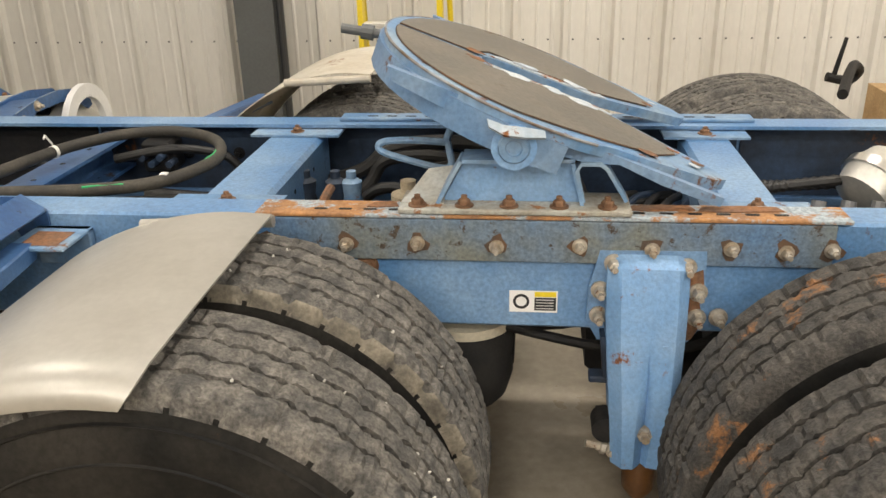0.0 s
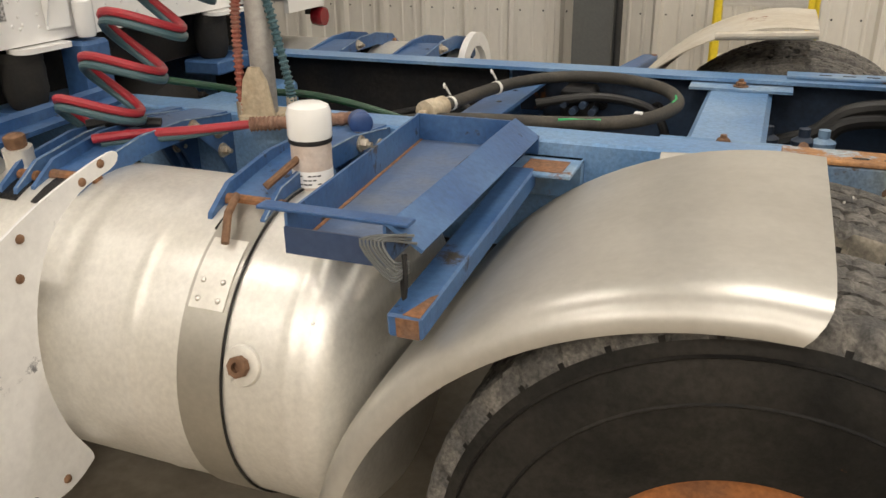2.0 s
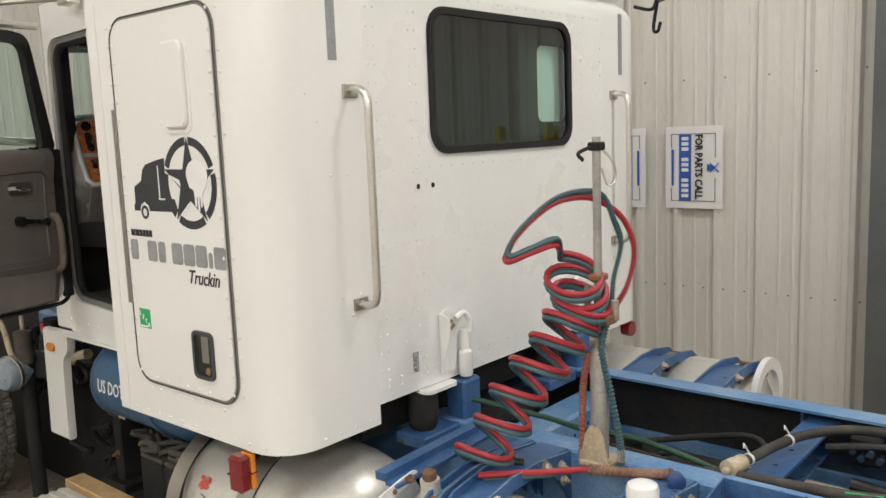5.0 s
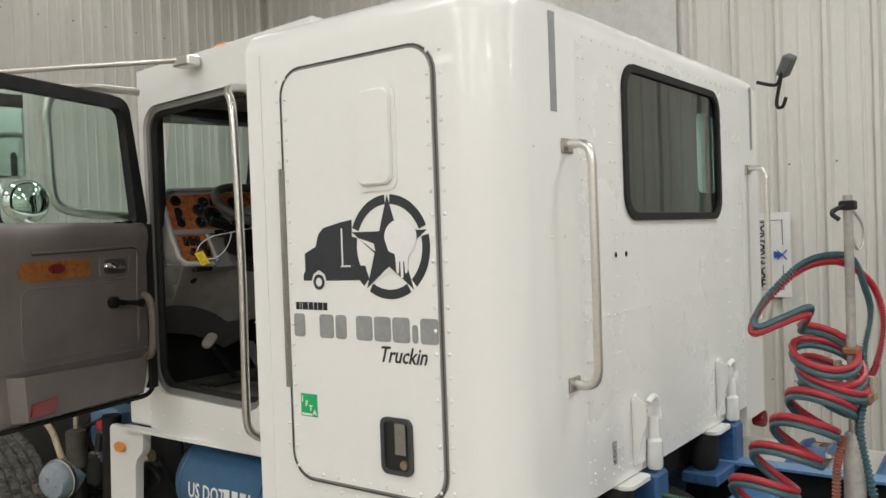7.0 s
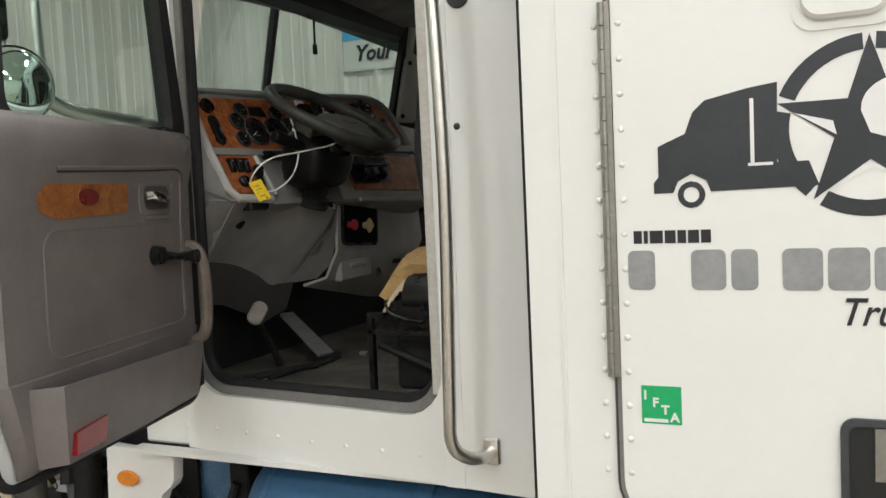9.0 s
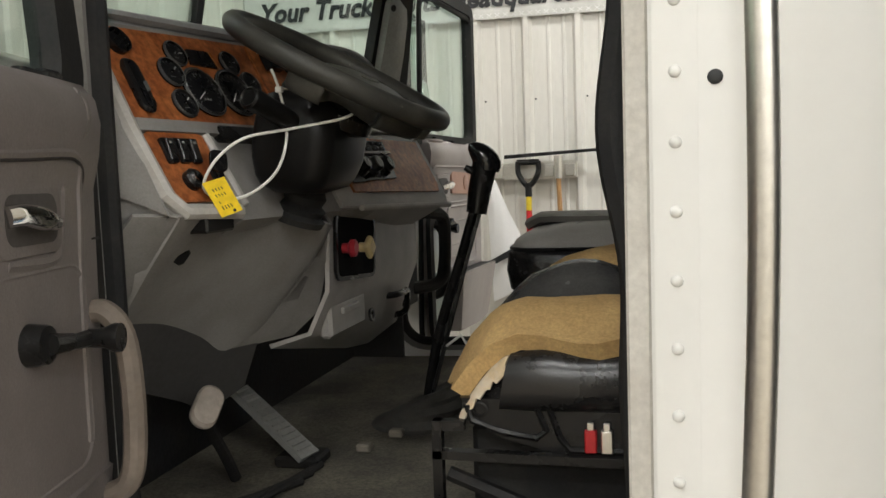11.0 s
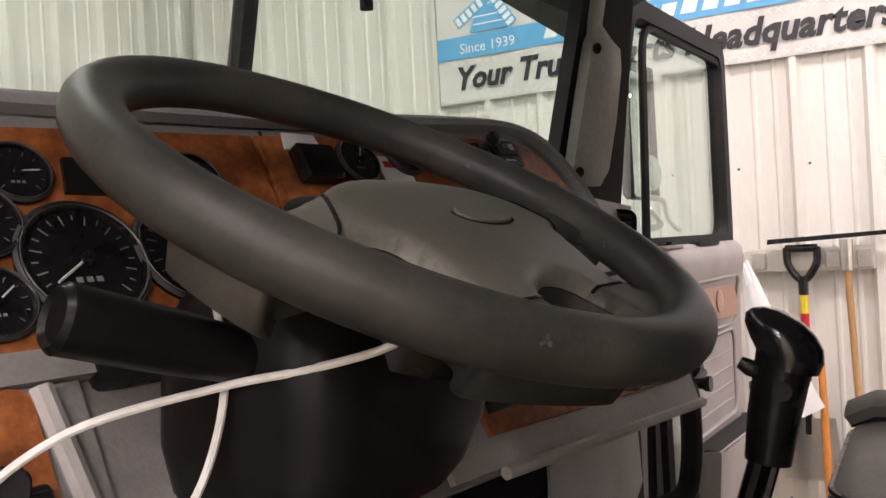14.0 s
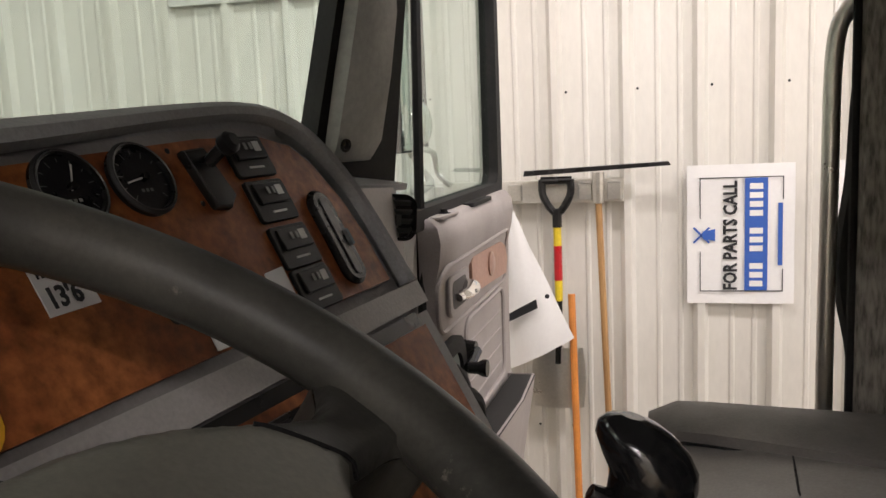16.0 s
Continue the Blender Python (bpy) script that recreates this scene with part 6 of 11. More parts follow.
# ribbed running-board step and batteries below the cab
rb = thing("cab_step", (-3.7, 0.95, 0.4), "ribbed bright aluminium cab step", "step")
part("plate", G().box((-4.15, 0.79, 0.43), (-3.31, 1.06, 0.45), 0.004), ALU, rb)
for k in range(6):
    part("rib", G().box((-4.14, 0.80 + 0.042 * k, 0.4505), (-3.32, 0.822 + 0.042 * k, 0.459), 0.002), ALU, rb)
for x0_ in (-3.9, -3.5):
    part("support", G().box((x0_, 0.95, FZ), (x0_ + 0.05, 1.0, 0.43)), GRIME, rb)
solo("plank", G().box((-4.2, 1.07, 0.43), (-3.3, 1.16, 0.47), 0.004), LUMBER, "raw wooden plank behind the step", "plank")
for x0_, x1_ in ((-4.0, -3.9), (-3.5, -3.42)):
    solo("plank_support", G().box((x0_, 1.08, FZ), (x1_, 1.15, 0.43)), GRIME, "dark support under the plank", "bracket")
for k in range(3):
    bt = thing("truck_battery", (-3.75 + 0.19 * k, 1.45, 0.45), "dusty black truck battery on the floor rack", "battery", "batteries")
    part("case", G().box((-3.84 + 0.19 * k, 1.25, 0.40), (-3.66 + 0.19 * k, 1.58, 0.60), 0.008), BLACK_MATT, bt)
    part("lid", G().box((-3.838 + 0.19 * k, 1.252, 0.601), (-3.662 + 0.19 * k, 1.578, 0.62), 0.006), mat("dusty_battery_lid", (0.055, 0.048, 0.040), 0.8, 0, (0.14, 0.12, 0.095), 0.8, 14), bt, "dusty lid")
    for yt in (1.30, 1.53):
        part("terminal", G().cyl((-3.79 + 0.19 * k, yt, 0.62), (-3.79 + 0.19 * k, yt, 0.64), 0.01, seg=8), BOLT, bt)
solo("battery_rack", G().box((-3.95, 1.22, 0.36), (-3.2, 1.62, 0.398)).box((-3.9, 1.3, FZ), (-3.85, 1.5, 0.36)).box((-3.3, 1.3, FZ), (-3.25, 1.5, 0.36)), GRIME, "dark steel battery rack under the cab", "rack")
rng = random.Random(31)
g = G()
for k in range(16):
    x, y, z = rng.uniform(-3.86, -3.40), rng.uniform(1.26, 1.5), 0.645
    pts = [(x, y, z)]
    for j in range(4):
        pts.append((min(-3.3, max(-3.92, pts[-1][0] + rng.uniform(-0.16, 0.18))), min(1.56, max(1.24, pts[-1][1] + rng.uniform(-0.12, 0.12))), 0.642 + rng.uniform(0, 0.06)))
    g.tube(curve_pts(pts, 5), rng.choice((0.008, 0.011, 0.014)), 7)
solo("battery_cables", g, HOSE_DUST, "heap of dusty black battery cables on the batteries", "cables", kind="stuff")
# junk under the cab floor: brackets, lines and an added dark backing sheet behind the air tank
solo("inner_skirt", G().box((-4.62, 1.66, 0.34), (-3.30, 1.675, 1.08), 0.004), GRIME, "added black backing sheet behind the air tank", "panel")
jb = thing("frame_bracket", (-4.40, 1.50, 0.30), "grimy steel bracket with a pale tag under the cab", "bracket")
part("upright", G().box((-4.44, 1.44, 0.28), (-4.37, 1.56, 1.06), 0.008), GRIME, jb)
part("foot", G().box((-4.52, 1.40, 0.24), (-4.30, 1.62, 0.285), 0.008), GRIME, jb)
part("tag", G().box((-4.365, 1.438, 0.62), (-4.30, 1.4385, 0.70), 0.0), SHOCK, jb, "tan tag")
for k in range(3):
    part("bolt", G().hexbolt((-4.405, 1.44, 0.42 + 0.22 * k), (0, -1, 0), 0.014, 0.02), BOLT_RUST, jb)
g = G()
for k in range(14):
    x, y, z = rng.uniform(-5.35, -4.30), rng.uniform(1.42, 1.60), rng.uniform(0.32, 0.95)
    pts = [(x, y, z)]
    for j in range(3):
        pts.append((pts[-1][0] + rng.uniform(-0.14, 0.22), min(1.62, max(1.40, pts[-1][1] + rng.uniform(-0.08, 0.08))), min(1.02, max(0.26, pts[-1][2] + rng.uniform(-0.16, 0.14)))))
    g.tube(curve_pts(pts, 5), rng.choice((0.010, 0.014, 0.018, 0.024)), 7)
solo("engine_lines", g, GRIME, "tangle of grimy hoses beside the engine", "hoses", kind="stuff")
ac = thing("brake_can", (-5.20, 1.28, 0.66), "blue-grey painted brake chamber can behind the steer tyre", "brake chamber")
part("can", G().lathe([(0.03, 0), (0.075, 0.008), (0.092, 0.035), (0.095, 0.09), (0.090, 0.14), (0.06, 0.16)], (-5.20, 1.22, 0.745), (-0.3, 1, 0.05), 28), mat("chipped_blue_grey", (0.22, 0.29, 0.36), 0.5, 0, (0.42, 0.44, 0.45), 0.8, 9, rust=0.25, rust_scale=14), ac)
part("band", G().lathe([(0.096, 0.055), (0.101, 0.057), (0.101, 0.073), (0.096, 0.075)], (-5.20, 1.22, 0.745), (-0.3, 1, 0.05), 28, False), STEEL, ac, "clamp band")
part("pipe", G().tube(curve_pts([(-5.22, 1.30, 0.84), (-5.28, 1.31, 0.90), (-5.38, 1.34, 0.95), (-5.55, 1.38, 0.99)], 6), 0.016, 9), SHOCK, ac, "pale hose fitting")
part("stay", G().tube([(-5.22, 1.36, 0.70), (-5.25, 1.5, 0.62), (-5.3, 1.66, 0.58)], 0.02, 8), GRIME, ac)
sd_ = thing("upright_damper", (-5.19, 1.36, FZ), "dusty black upright shock absorber behind the steer tyre", "shock absorber")
part("sleeve", G().lathe([(0.020, 0.985), (0.048, 0.975), (0.050, 0.955), (0.050, 0.80), (0.046, 0.795)], (-5.19, 1.36, 0), (0, 0, 1), 22), HOSE_DUST, sd_, "dusty upper sleeve")
part("body", G().cyl((-5.19, 1.36, FZ), (-5.19, 1.36, 0.80), 0.040, seg=20), BLACK_MATT, sd_)
part("stud", G().cyl((-5.19, 1.36, 0.98), (-5.19, 1.36, 1.06), 0.012, seg=10), BOLT, sd_)
for x, y, a in ((-4.25, 0.98, 20), (-4.62, 1.12, -15)):
    solo("paper_sheet", G().loft([[pose(x, y, FZ + 0.002, 0, 0, a) @ Vector((u * 0.11, v * 0.14, 0.004 * abs(u * v))) for u in (-1, 0, 1)] for v in (-1, 0, 1)], 0.0008), PAPER, "pale sheet of paper on the shop floor", "paper")

# tool tray beside the rail
tr = thing("tool_tray", (-1.25, 1.35, 0.87), "bright blue open steel tray beside the rail, empty", "tray")
FL, FRt, NL, NR = Vector((-1.356, 1.645, 0.985)), Vector((-1.135, 1.645, 0.985)), Vector((-1.295, 0.985, 0.985)), Vector((-1.125, 0.985, 0.985))
dz = Vector((0, 0, -0.058))
part("bottom", G().loft([[NL + dz, NR + dz], [FL + dz, FRt + dz]], 0.004), mat("worn_blue_tray", (0.09, 0.14, 0.25), 0.5, 0, (0.17, 0.19, 0.22), 0.8, 8, 80, 0.15, 0.12, rust=0.15), tr)
part("wall", G().loft([[NL + dz, NL], [FL + dz, FL]], 0.005), BLUE_CLEAN, tr)
part("wall", G().loft([[FL + dz, FL], [FRt + dz, FRt]], 0.005), BLUE_CLEAN, tr)
part("wall", G().loft([[FRt + dz, FRt], [NR + dz, NR]], 0.005), BLUE_CLEAN, tr)
o1 = Vector((0.055, 0, -0.035))
part("outer_flange", G().loft([[FRt + Vector((0, 0, 0.001)), FRt + o1], [NR + Vector((0, 0, 0.001)), NR + o1]], 0.006), BLUE_CLEAN, tr, "broad sloping flange")
part("flange_end", G().prism([(-1.20, 0.985), (-1.08, 0.95), (-1.08, 0.88), (-1.15, 0.88)], "xz", 1.646, 1.652), BLUE_CLEAN, tr)
part("front_wall", G().loft([[NL + dz * 1.1, NL + dz * 0.35], [NR + dz * 1.1, NR + dz * 0.35]], 0.004), mat("dark_blue_gloss", (0.025, 0.05, 0.12), 0.3, 0, (0.05, 0.08, 0.15), 0.6, 10, 80, 0.1, 0.05), tr)
part("cross_bar", G().box((-1.345, 0.985, 0.986), (-1.09, 1.015, 0.992), 0.002), BLUE_CLEAN, tr)
part("rust_seam", G().loft([[NL + dz + Vector((0.006, 0, 0.0015)), NL + dz + Vector((0.014, 0, 0.0015))], [FL + dz + Vector((0.006, 0, 0.0015)), FL + dz + Vector((0.012, 0, 0.0015))]], 0.0008), RUST, tr)
for k in range(7):
    part("wire", G().tube(curve_pts([(-1.10 + 0.004 * k, 0.985, 0.965 + 0.006 * (k % 3)), (-1.12 - 0.006 * k, 0.962, 0.97), (-1.10, 0.955 - 0.002 * k, 0.945 - 0.004 * k), (-1.085, 0.972, 0.94 - 0.006 * (k % 4))], 5), 0.0022, 5), STEEL_GREY, tr, "bent tie wire")
part("hanging_clip", G().tube(curve_pts([(-1.088, 0.965, 0.955), (-1.084, 0.958, 0.92), (-1.086, 0.955, 0.89), (-1.09, 0.96, 0.92)], 5), 0.004, 6), GRIME, tr)

# spin-on filter
fl = thing("spin_on_filter", (-1.425, 1.295, 0.90), "white spin-on filter canister with a printed label", "filter")
part("base", G().cyl((-1.425, 1.295, 0.895), (-1.425, 1.295, 0.915), 0.03, seg=20), GRIME, fl)
part("canister", G().lathe([(0.036, 0.915), (0.0385, 0.925), (0.0385, 1.005)], (-1.425, 1.295, 0), (0, 0, 1), 32), mat("faded_label", (0.52, 0.42, 0.36), 0.5, 0, (0.66, 0.60, 0.55), 0.8, 16), fl)
part("label_band", G().lathe([(0.0388, 0.925), (0.0390, 0.926), (0.0390, 0.955), (0.0388, 0.956)], (-1.425, 1.295, 0), (0, 0, 1), 32, False), PAPER, fl)
g = G()
for k in range(3):
    for a in range(200, 330, 13):
        if (a * 7 + k * 5) % 4:
            g.box((-0.0035, -0.0006, -0.0011), (0.0035, 0.0006, 0.0011), m=pose(-1.425, 1.295, 0.932 + 0.008 * k) @ pose(0, 0, 0, 0, 0, a + 90) @ Matrix.Translation((0, -0.0392, 0)))
tagged(part("print_bars", g, INK, fl), kind="stuff")
part("gasket", G().lathe([(0.040, 1.005), (0.041, 1.007), (0.041, 1.012), (0.040, 1.014)], (-1.425, 1.295, 0), (0, 0, 1), 32), GRIME, fl)
part("cap", G().lathe([(0.0405, 1.014), (0.042, 1.018), (0.042, 1.062), (0.038, 1.073), (0.028, 1.078), (0.01, 1.079)], (-1.425, 1.295, 0), (0, 0, 1), 32), WHITE, fl)

# hose mast with coiled air lines
MX, MY = -1.73, 1.615
ms = thing("hose_mast", (MX, MY, RT), "dirty pale steel hose mast clamped to the rail", "mast")
part("foot", G().box((MX - 0.05, MY - 0.045, RT), (MX + 0.05, MY + 0.06, RT + 0.02), 0.006).prism([(MX - 0.045, RT + 0.02), (MX + 0.045, RT + 0.02), (MX + 0.03, RT + 0.10), (MX + 0.012, RT + 0.13), (MX - 0.012, RT + 0.13), (MX - 0.03, RT + 0.10)], "xz", MY - 0.04, MY - 0.03), SHOCK, ms, "beige rusty foot bracket")
part("lower_tube", G().lathe([(0.024, 0), (0.028, 0.02), (0.028, 0.34), (0.022, 0.36), (0.016, 0.365)], (MX, MY, RT), (0, 0, 1), 20), mat("grey_weathered_pole", (0.42, 0.40, 0.37), 0.5, 0.3, (0.28, 0.27, 0.25), 0.8, 8, 80, 0.15, 0.1, rust=0.2), ms)
part("upper_rod", G().cyl((MX, MY, RT + 0.36), (MX, MY, 1.945), 0.0125, seg=14), mat("grey_weathered_pole", (0.4, 0.4, 0.4)), ms)
part("clamp", G().box((MX - 0.02, MY - 0.03, 1.39), (MX + 0.05, MY + 0.03, 1.42), 0.005), RUST, ms)
part("clamp", G().box((MX - 0.02, MY - 0.025, 1.52), (MX + 0.02, MY + 0.03, 1.54), 0.004), RUST, ms)
part("hose_fitting", G().cyl((MX - 0.035, MY, 1.42), (MX - 0.035, MY, 1.50), 0.011, seg=10), BOLT, ms, "plated hose fitting")
part("hose_fitting", G().cyl((MX + 0.045, MY + 0.02, 1.40), (MX + 0.045, MY + 0.02, 1.46), 0.013, seg=10), BOLT, ms, "plated hose fitting")
g = G().tube(curve_pts([(MX, MY - 0.01, 1.92), (MX - 0.03, MY - 0.05, 1.90), (MX - 0.01, MY - 0.06, 1.88)], 5), 0.006, 6).box((MX - 0.02, MY - 0.02, 1.905), (MX + 0.02, MY + 0.02, 1.93), 0.004)
part("top_clip", g, GRIME, ms)
part("snap_ring", G().tube(curve_pts([(MX, MY + 0.02, 1.915), (MX + 0.02, MY + 0.06, 1.87), (MX + 0.02, MY + 0.075, 1.82), (MX + 0.01, MY + 0.05, 1.80), (MX, MY + 0.03, 1.85)], 6), 0.004, 6), STEEL, ms, "wire snap ring")


RIGHT, AWAY, UPW = Vector((0.866, 0.5, 0)), Vector((-0.5, 0.866, 0)), Vector((0, 0, 1))


def coil(axis, shift):
    """Spiral air line: flat slanting turns that climb to the mast and open into round loops about it."""
    ax = curve_pts(axis, 40)
    turns = 9.2
    n = int(turns * 18)
    pts = []
    for i in range(n + 1):
        q = i / n
        s = q ** 0.82 * (len(ax) - 1)
        k = min(int(s), len(ax) - 2)
        c = ax[k].lerp(ax[k + 1], s - k)
        o = min(1.0, max(0.0, (q - 0.66) / 0.14))
        slant = radians(30 - 24 * o)
        u = RIGHT * math.cos(slant) - UPW * math.sin(slant)
        w = AWAY * (0.96 - 0.22 * o) + UPW * (-0.24 + 0.74 * o) - RIGHT * 0.08
        a = 2 * math.pi * q * turns + 0.6
        rad = 0.079 * (1.0 + 0.06 * math.sin(i * 0.21)) + 0.006 * o
        pts.append(c + u * rad * math.cos(a) + w * rad * math.sin(a) + UPW * shift)
    return pts


AXIS = [(-1.985, 1.315, 0.965), (-1.965, 1.375, 1.05), (-1.925, 1.445, 1.165), (-1.865, 1.525, 1.285), (-1.80, 1.575, 1.395), (-1.772, 1.59, 1.475), (-1.80, 1.57, 1.552)]
TAIL = [(-1.812, 1.51, 1.635), (-1.87, 1.465, 1.612), (-1.923, 1.434, 1.588), (-1.937, 1.439, 1.606), (-1.908, 1.466, 1.668), (-1.841, 1.528, 1.745), (-1.781, 1.585, 1.769), (-1.733, 1.636, 1.755)]
ENDS = ([(-1.689, 1.697, 1.697), (-1.671, 1.73, 1.602), (-1.684, 1.711, 1.494), (-1.706, 1.664, 1.428)], [(-1.705, 1.667, 1.70), (-1.695, 1.693, 1.622), (-1.71, 1.673, 1.515), (-1.70, 1.64, 1.426)])
for mt, nm, sh, k in ((RED_HOSE, "red spiral air line wound up to the mast", 0.0, 0), (TEAL_HOSE, "dark teal spiral air line wound up to the mast", -0.0185, 1)):
    pts = coil(AXIS, sh)
    o = thing("spiral_air_line", (-1.99, 1.30, 0.93), nm, "air hose", "spiral air lines")
    part("coil", G().tube(pts, 0.0092, 9), mt, o)
    off = Vector((0.006, 0.004, 0.017)) * (k * 1.0)
    bow = [pts[-1]] + [Vector(p) + off for p in TAIL] + [Vector(p) for p in ENDS[k]]
    b2 = curve_pts(bow, 26)
    cut_ = 3 * 26
    part("bow", G().tube(b2, [0.0092 - 0.0032 * min(1.0, max(0.0, (i - cut_) / 10)) for i in range(len(b2))], 9), mt, o)
    g = G()
    for i in range(cut_, len(b2) - 1, 2):
        g.lathe([(0.0060, -0.0016), (0.0098, -0.0012), (0.0098, 0.0012), (0.0060, 0.0016)], b2[i], (b2[i + 1] - b2[i]), 8, False)
    tagged(part("spring_guard", g, mt, o), kind="stuff")
for mt, nm, way in ((RED_DIRTY, "ribbed red hose rising along the mast", [(-1.775, 1.585, 0.95), (-1.772, 1.585, 1.10), (-1.768, 1.59, 1.22), (-1.75, 1.60, 1.30)]), (TEAL_HOSE, "ribbed teal hose rising along the mast", [(-1.662, 1.62, 0.962), (-1.664, 1.619, 1.03), (-1.691, 1.615, 1.174), (-1.712, 1.60, 1.321), (-1.70, 1.64, 1.426)])):
    o = thing("ribbed_hose", (way[0][0], way[0][1], RT), nm, "air hose")
    line = curve_pts(way, 12)
    part("tube", G().tube(line, 0.0085, 9), mt, o)
    g = G()
    for p, q in zip(line, line[1:]):
        g.lathe([(0.009, -0.0035), (0.0122, -0.0015), (0.0122, 0.0015), (0.009, 0.0035)], p, q - p, 8, False)
    tagged(part("spring_guard", g, mt, o), kind="stuff")
    part("end_fitting", G().cyl(line[0] + Vector((0, 0, 0.006)), line[0] + Vector((0, 0, 0.045)), 0.0125, seg=10), BOLT, o, "pale end fitting")
hose("air_hose", [(-1.96, 1.30, 0.962), (-1.90, 1.345, 0.966), (-1.82, 1.44, 0.958), (-1.74, 1.525, 0.956), (-1.70, 1.545, 0.958)], 0.0098, RED_HOSE, "red air hose lying across the bracket")
hose("air_hose", [(-1.955, 1.318, 0.948), (-1.89, 1.365, 0.950), (-1.81, 1.46, 0.948), (-1.735, 1.54, 0.954), (-1.70, 1.555, 0.958)], 0.0098, TEAL_HOSE, "teal air hose lying across the bracket")
rp_ = curve_pts([(-1.72, 1.535, 0.957), (-1.66, 1.555, 0.960), (-1.58, 1.575, 0.966), (-1.50, 1.605, 0.972)], 14)
hose_end = thing("hose_end", (-1.72, 1.535, 0.945), "rust-brown taped hose end lying on the rail", "hose")
part("tube", G().tube(rp_, [0.0145 + 0.0012 * math.sin(i * 1.9) for i in range(len(rp_))], 10), mat("rusty_taped_hose", (0.20, 0.10, 0.065), 0.8, 0, (0.33, 0.21, 0.15), 0.8, 22, 120, 0.3, 0.4), hose_end)
g = G()
for i in range(0, 16, 2):
    g.lathe([(0.0150, -0.0025), (0.0172, -0.001), (0.0172, 0.001), (0.0150, 0.0025)], rp_[i], rp_[i + 1] - rp_[i], 10, False)
tagged(part("spring_guard", g, MATS["rusty_taped_hose"], hose_end), kind="stuff")
hose("air_hose", [(-2.03, 1.36, 0.972), (-1.98, 1.40, 0.975), (-1.90, 1.45, 0.965)], 0.012, HOSE, "short black hose by the spiral lines")
cn = thing("air_coupling", (-1.46, 1.62, 0.95), "blue air coupling on the rail", "coupling")
part("body", G().lathe([(0.018, 0), (0.026, 0.005), (0.026, 0.03), (0.018, 0.035)], (-1.47, 1.58, 0.975), (0.6, -0.8, 0), 16), mat("dark_blue_fitting", (0.03, 0.07, 0.2), 0.4), cn)
part("pipe", G().tube(curve_pts([(-1.47, 1.59, 0.975), (-1.50, 1.62, 0.972), (-1.52, 1.66, 0.955)], 5), 0.012, 8), RUST, cn)
hose("air_hose", [(-2.35, 1.72, 1.02), (-2.2, 1.775, 0.99), (-2.05, 1.81, 0.972), (-1.9, 1.795, 0.968), (-1.76, 1.82, 0.966), (-1.62, 1.84, 0.945), (-1.48, 1.88, 0.90), (-1.36, 1.92, 0.85)], 0.0095, GREEN_HOSE, "green-striped air hose along the rail")


# ---- sleeper box ----
SYN, SYF, SXR, SXF = 0.908, 3.155, -2.368, -3.290    # near and far side, rear, front
SZB, SZN, SZT = 1.035, 1.10, 2.44
CR = 0.14
sl = thing("sleeper_box", ((SXR + SXF) / 2, 2.03, SZB), "white riveted sleeper box behind the cab, lightly scuffed", "sleeper cab")


def corner(yc, sgn, n=8):
    """Plan of one rear corner, from the side to the back."""
    return [(SXR - CR + CR * math.sin(radians(90 * i / n)), yc + sgn * (CR - CR * math.cos(radians(90 * i / n)))) for i in range(n + 1)]


def shell_rows(plan, z0):
    rows = [[(x, y, z) for x, y in plan] for z in (z0, z0 + 0.004, 1.5, 2.0, SZT)]
    for k in range(1, 7):
        a = radians(90 * k / 6)
        rows.append([(x - 0.09 * (1 - math.cos(a)) * (1 if x > -3.0 else 0), 2.03 + (y - 2.03) * (1 - 0.08 * (1 - math.cos(a))), SZT + 0.09 * math.sin(a)) for x, y in plan])
    return rows


near = [(SXF, SYN), (-3.0, SYN), (-2.7, SYN)] + corner(SYN, 1) + [(SXR, 1.31)]
far = [(SXF, SYF), (-3.0, SYF), (-2.7, SYF)] + corner(SYF, -1) + [(SXR, 2.78)]
part("side_panel", G().loft(shell_rows(near, SZB), 0.02), WHITE, sl, smooth=45)
part("side_panel", G().loft(shell_rows(far, SZB)[::-1], 0.02), WHITE, sl, smooth=45)
WY0, WY1, WZ0, WZ1 = 1.612, 2.512, 1.900, 2.398
inner = rr((WY0 + WY1) / 2, (WZ0 + WZ1) / 2, WY1 - WY0 - 0.03, WZ1 - WZ0 - 0.03, 0.075, 6)


def square_ring(cx, cy, w, h, n):
    """Rectangle with as many points as rr(..., n)."""
    pts = []
    for ax, ay in ((1, -1), (1, 1), (-1, 1), (-1, -1)):
        for i in range(n + 1):
            pts.append((cx + ax * w / 2, cy + ay * h / 2))
    k = (n + 1)
    out = []
    for c in range(4):
        p = (pts[c * k][0], pts[c * k][1])
        for i in range(k):
            f_ = (i - (k - 1) / 2) / k * 0.10
            prv, nxt = pts[(c - 1) * k % len(pts)], pts[(c + 1) * k % len(pts)]
            q = nxt if f_ > 0 else prv
            out.append((p[0] + (q[0] - p[0]) * abs(f_), p[1] + (q[1] - p[1]) * abs(f_)))
    return out


part("rear_panel", G().ring(square_ring(2.045, (SZN + SZT) / 2, 1.47, SZT - SZN, 6), inner, "yz", SXR - 0.02, SXR), mat("smudged_white_paint", (0.84, 0.835, 0.81), 0.28, 0, (0.74, 0.74, 0.735), 0.3, 2.6, 40, 0.02, 0.0, coat=0.3, rough_var=0.04), sl, "rear panel with faint grey smudges")
rows = []
for k in range(0, 7):
    a = radians(90 * k / 6)
    rows.append([(SXR - 0.09 * (1 - math.cos(a)), y, SZT + 0.09 * math.sin(a)) for y in (1.31, 2.0, 2.78)])
part("roof_edge", G().loft(rows, 0.02), WHITE, sl)
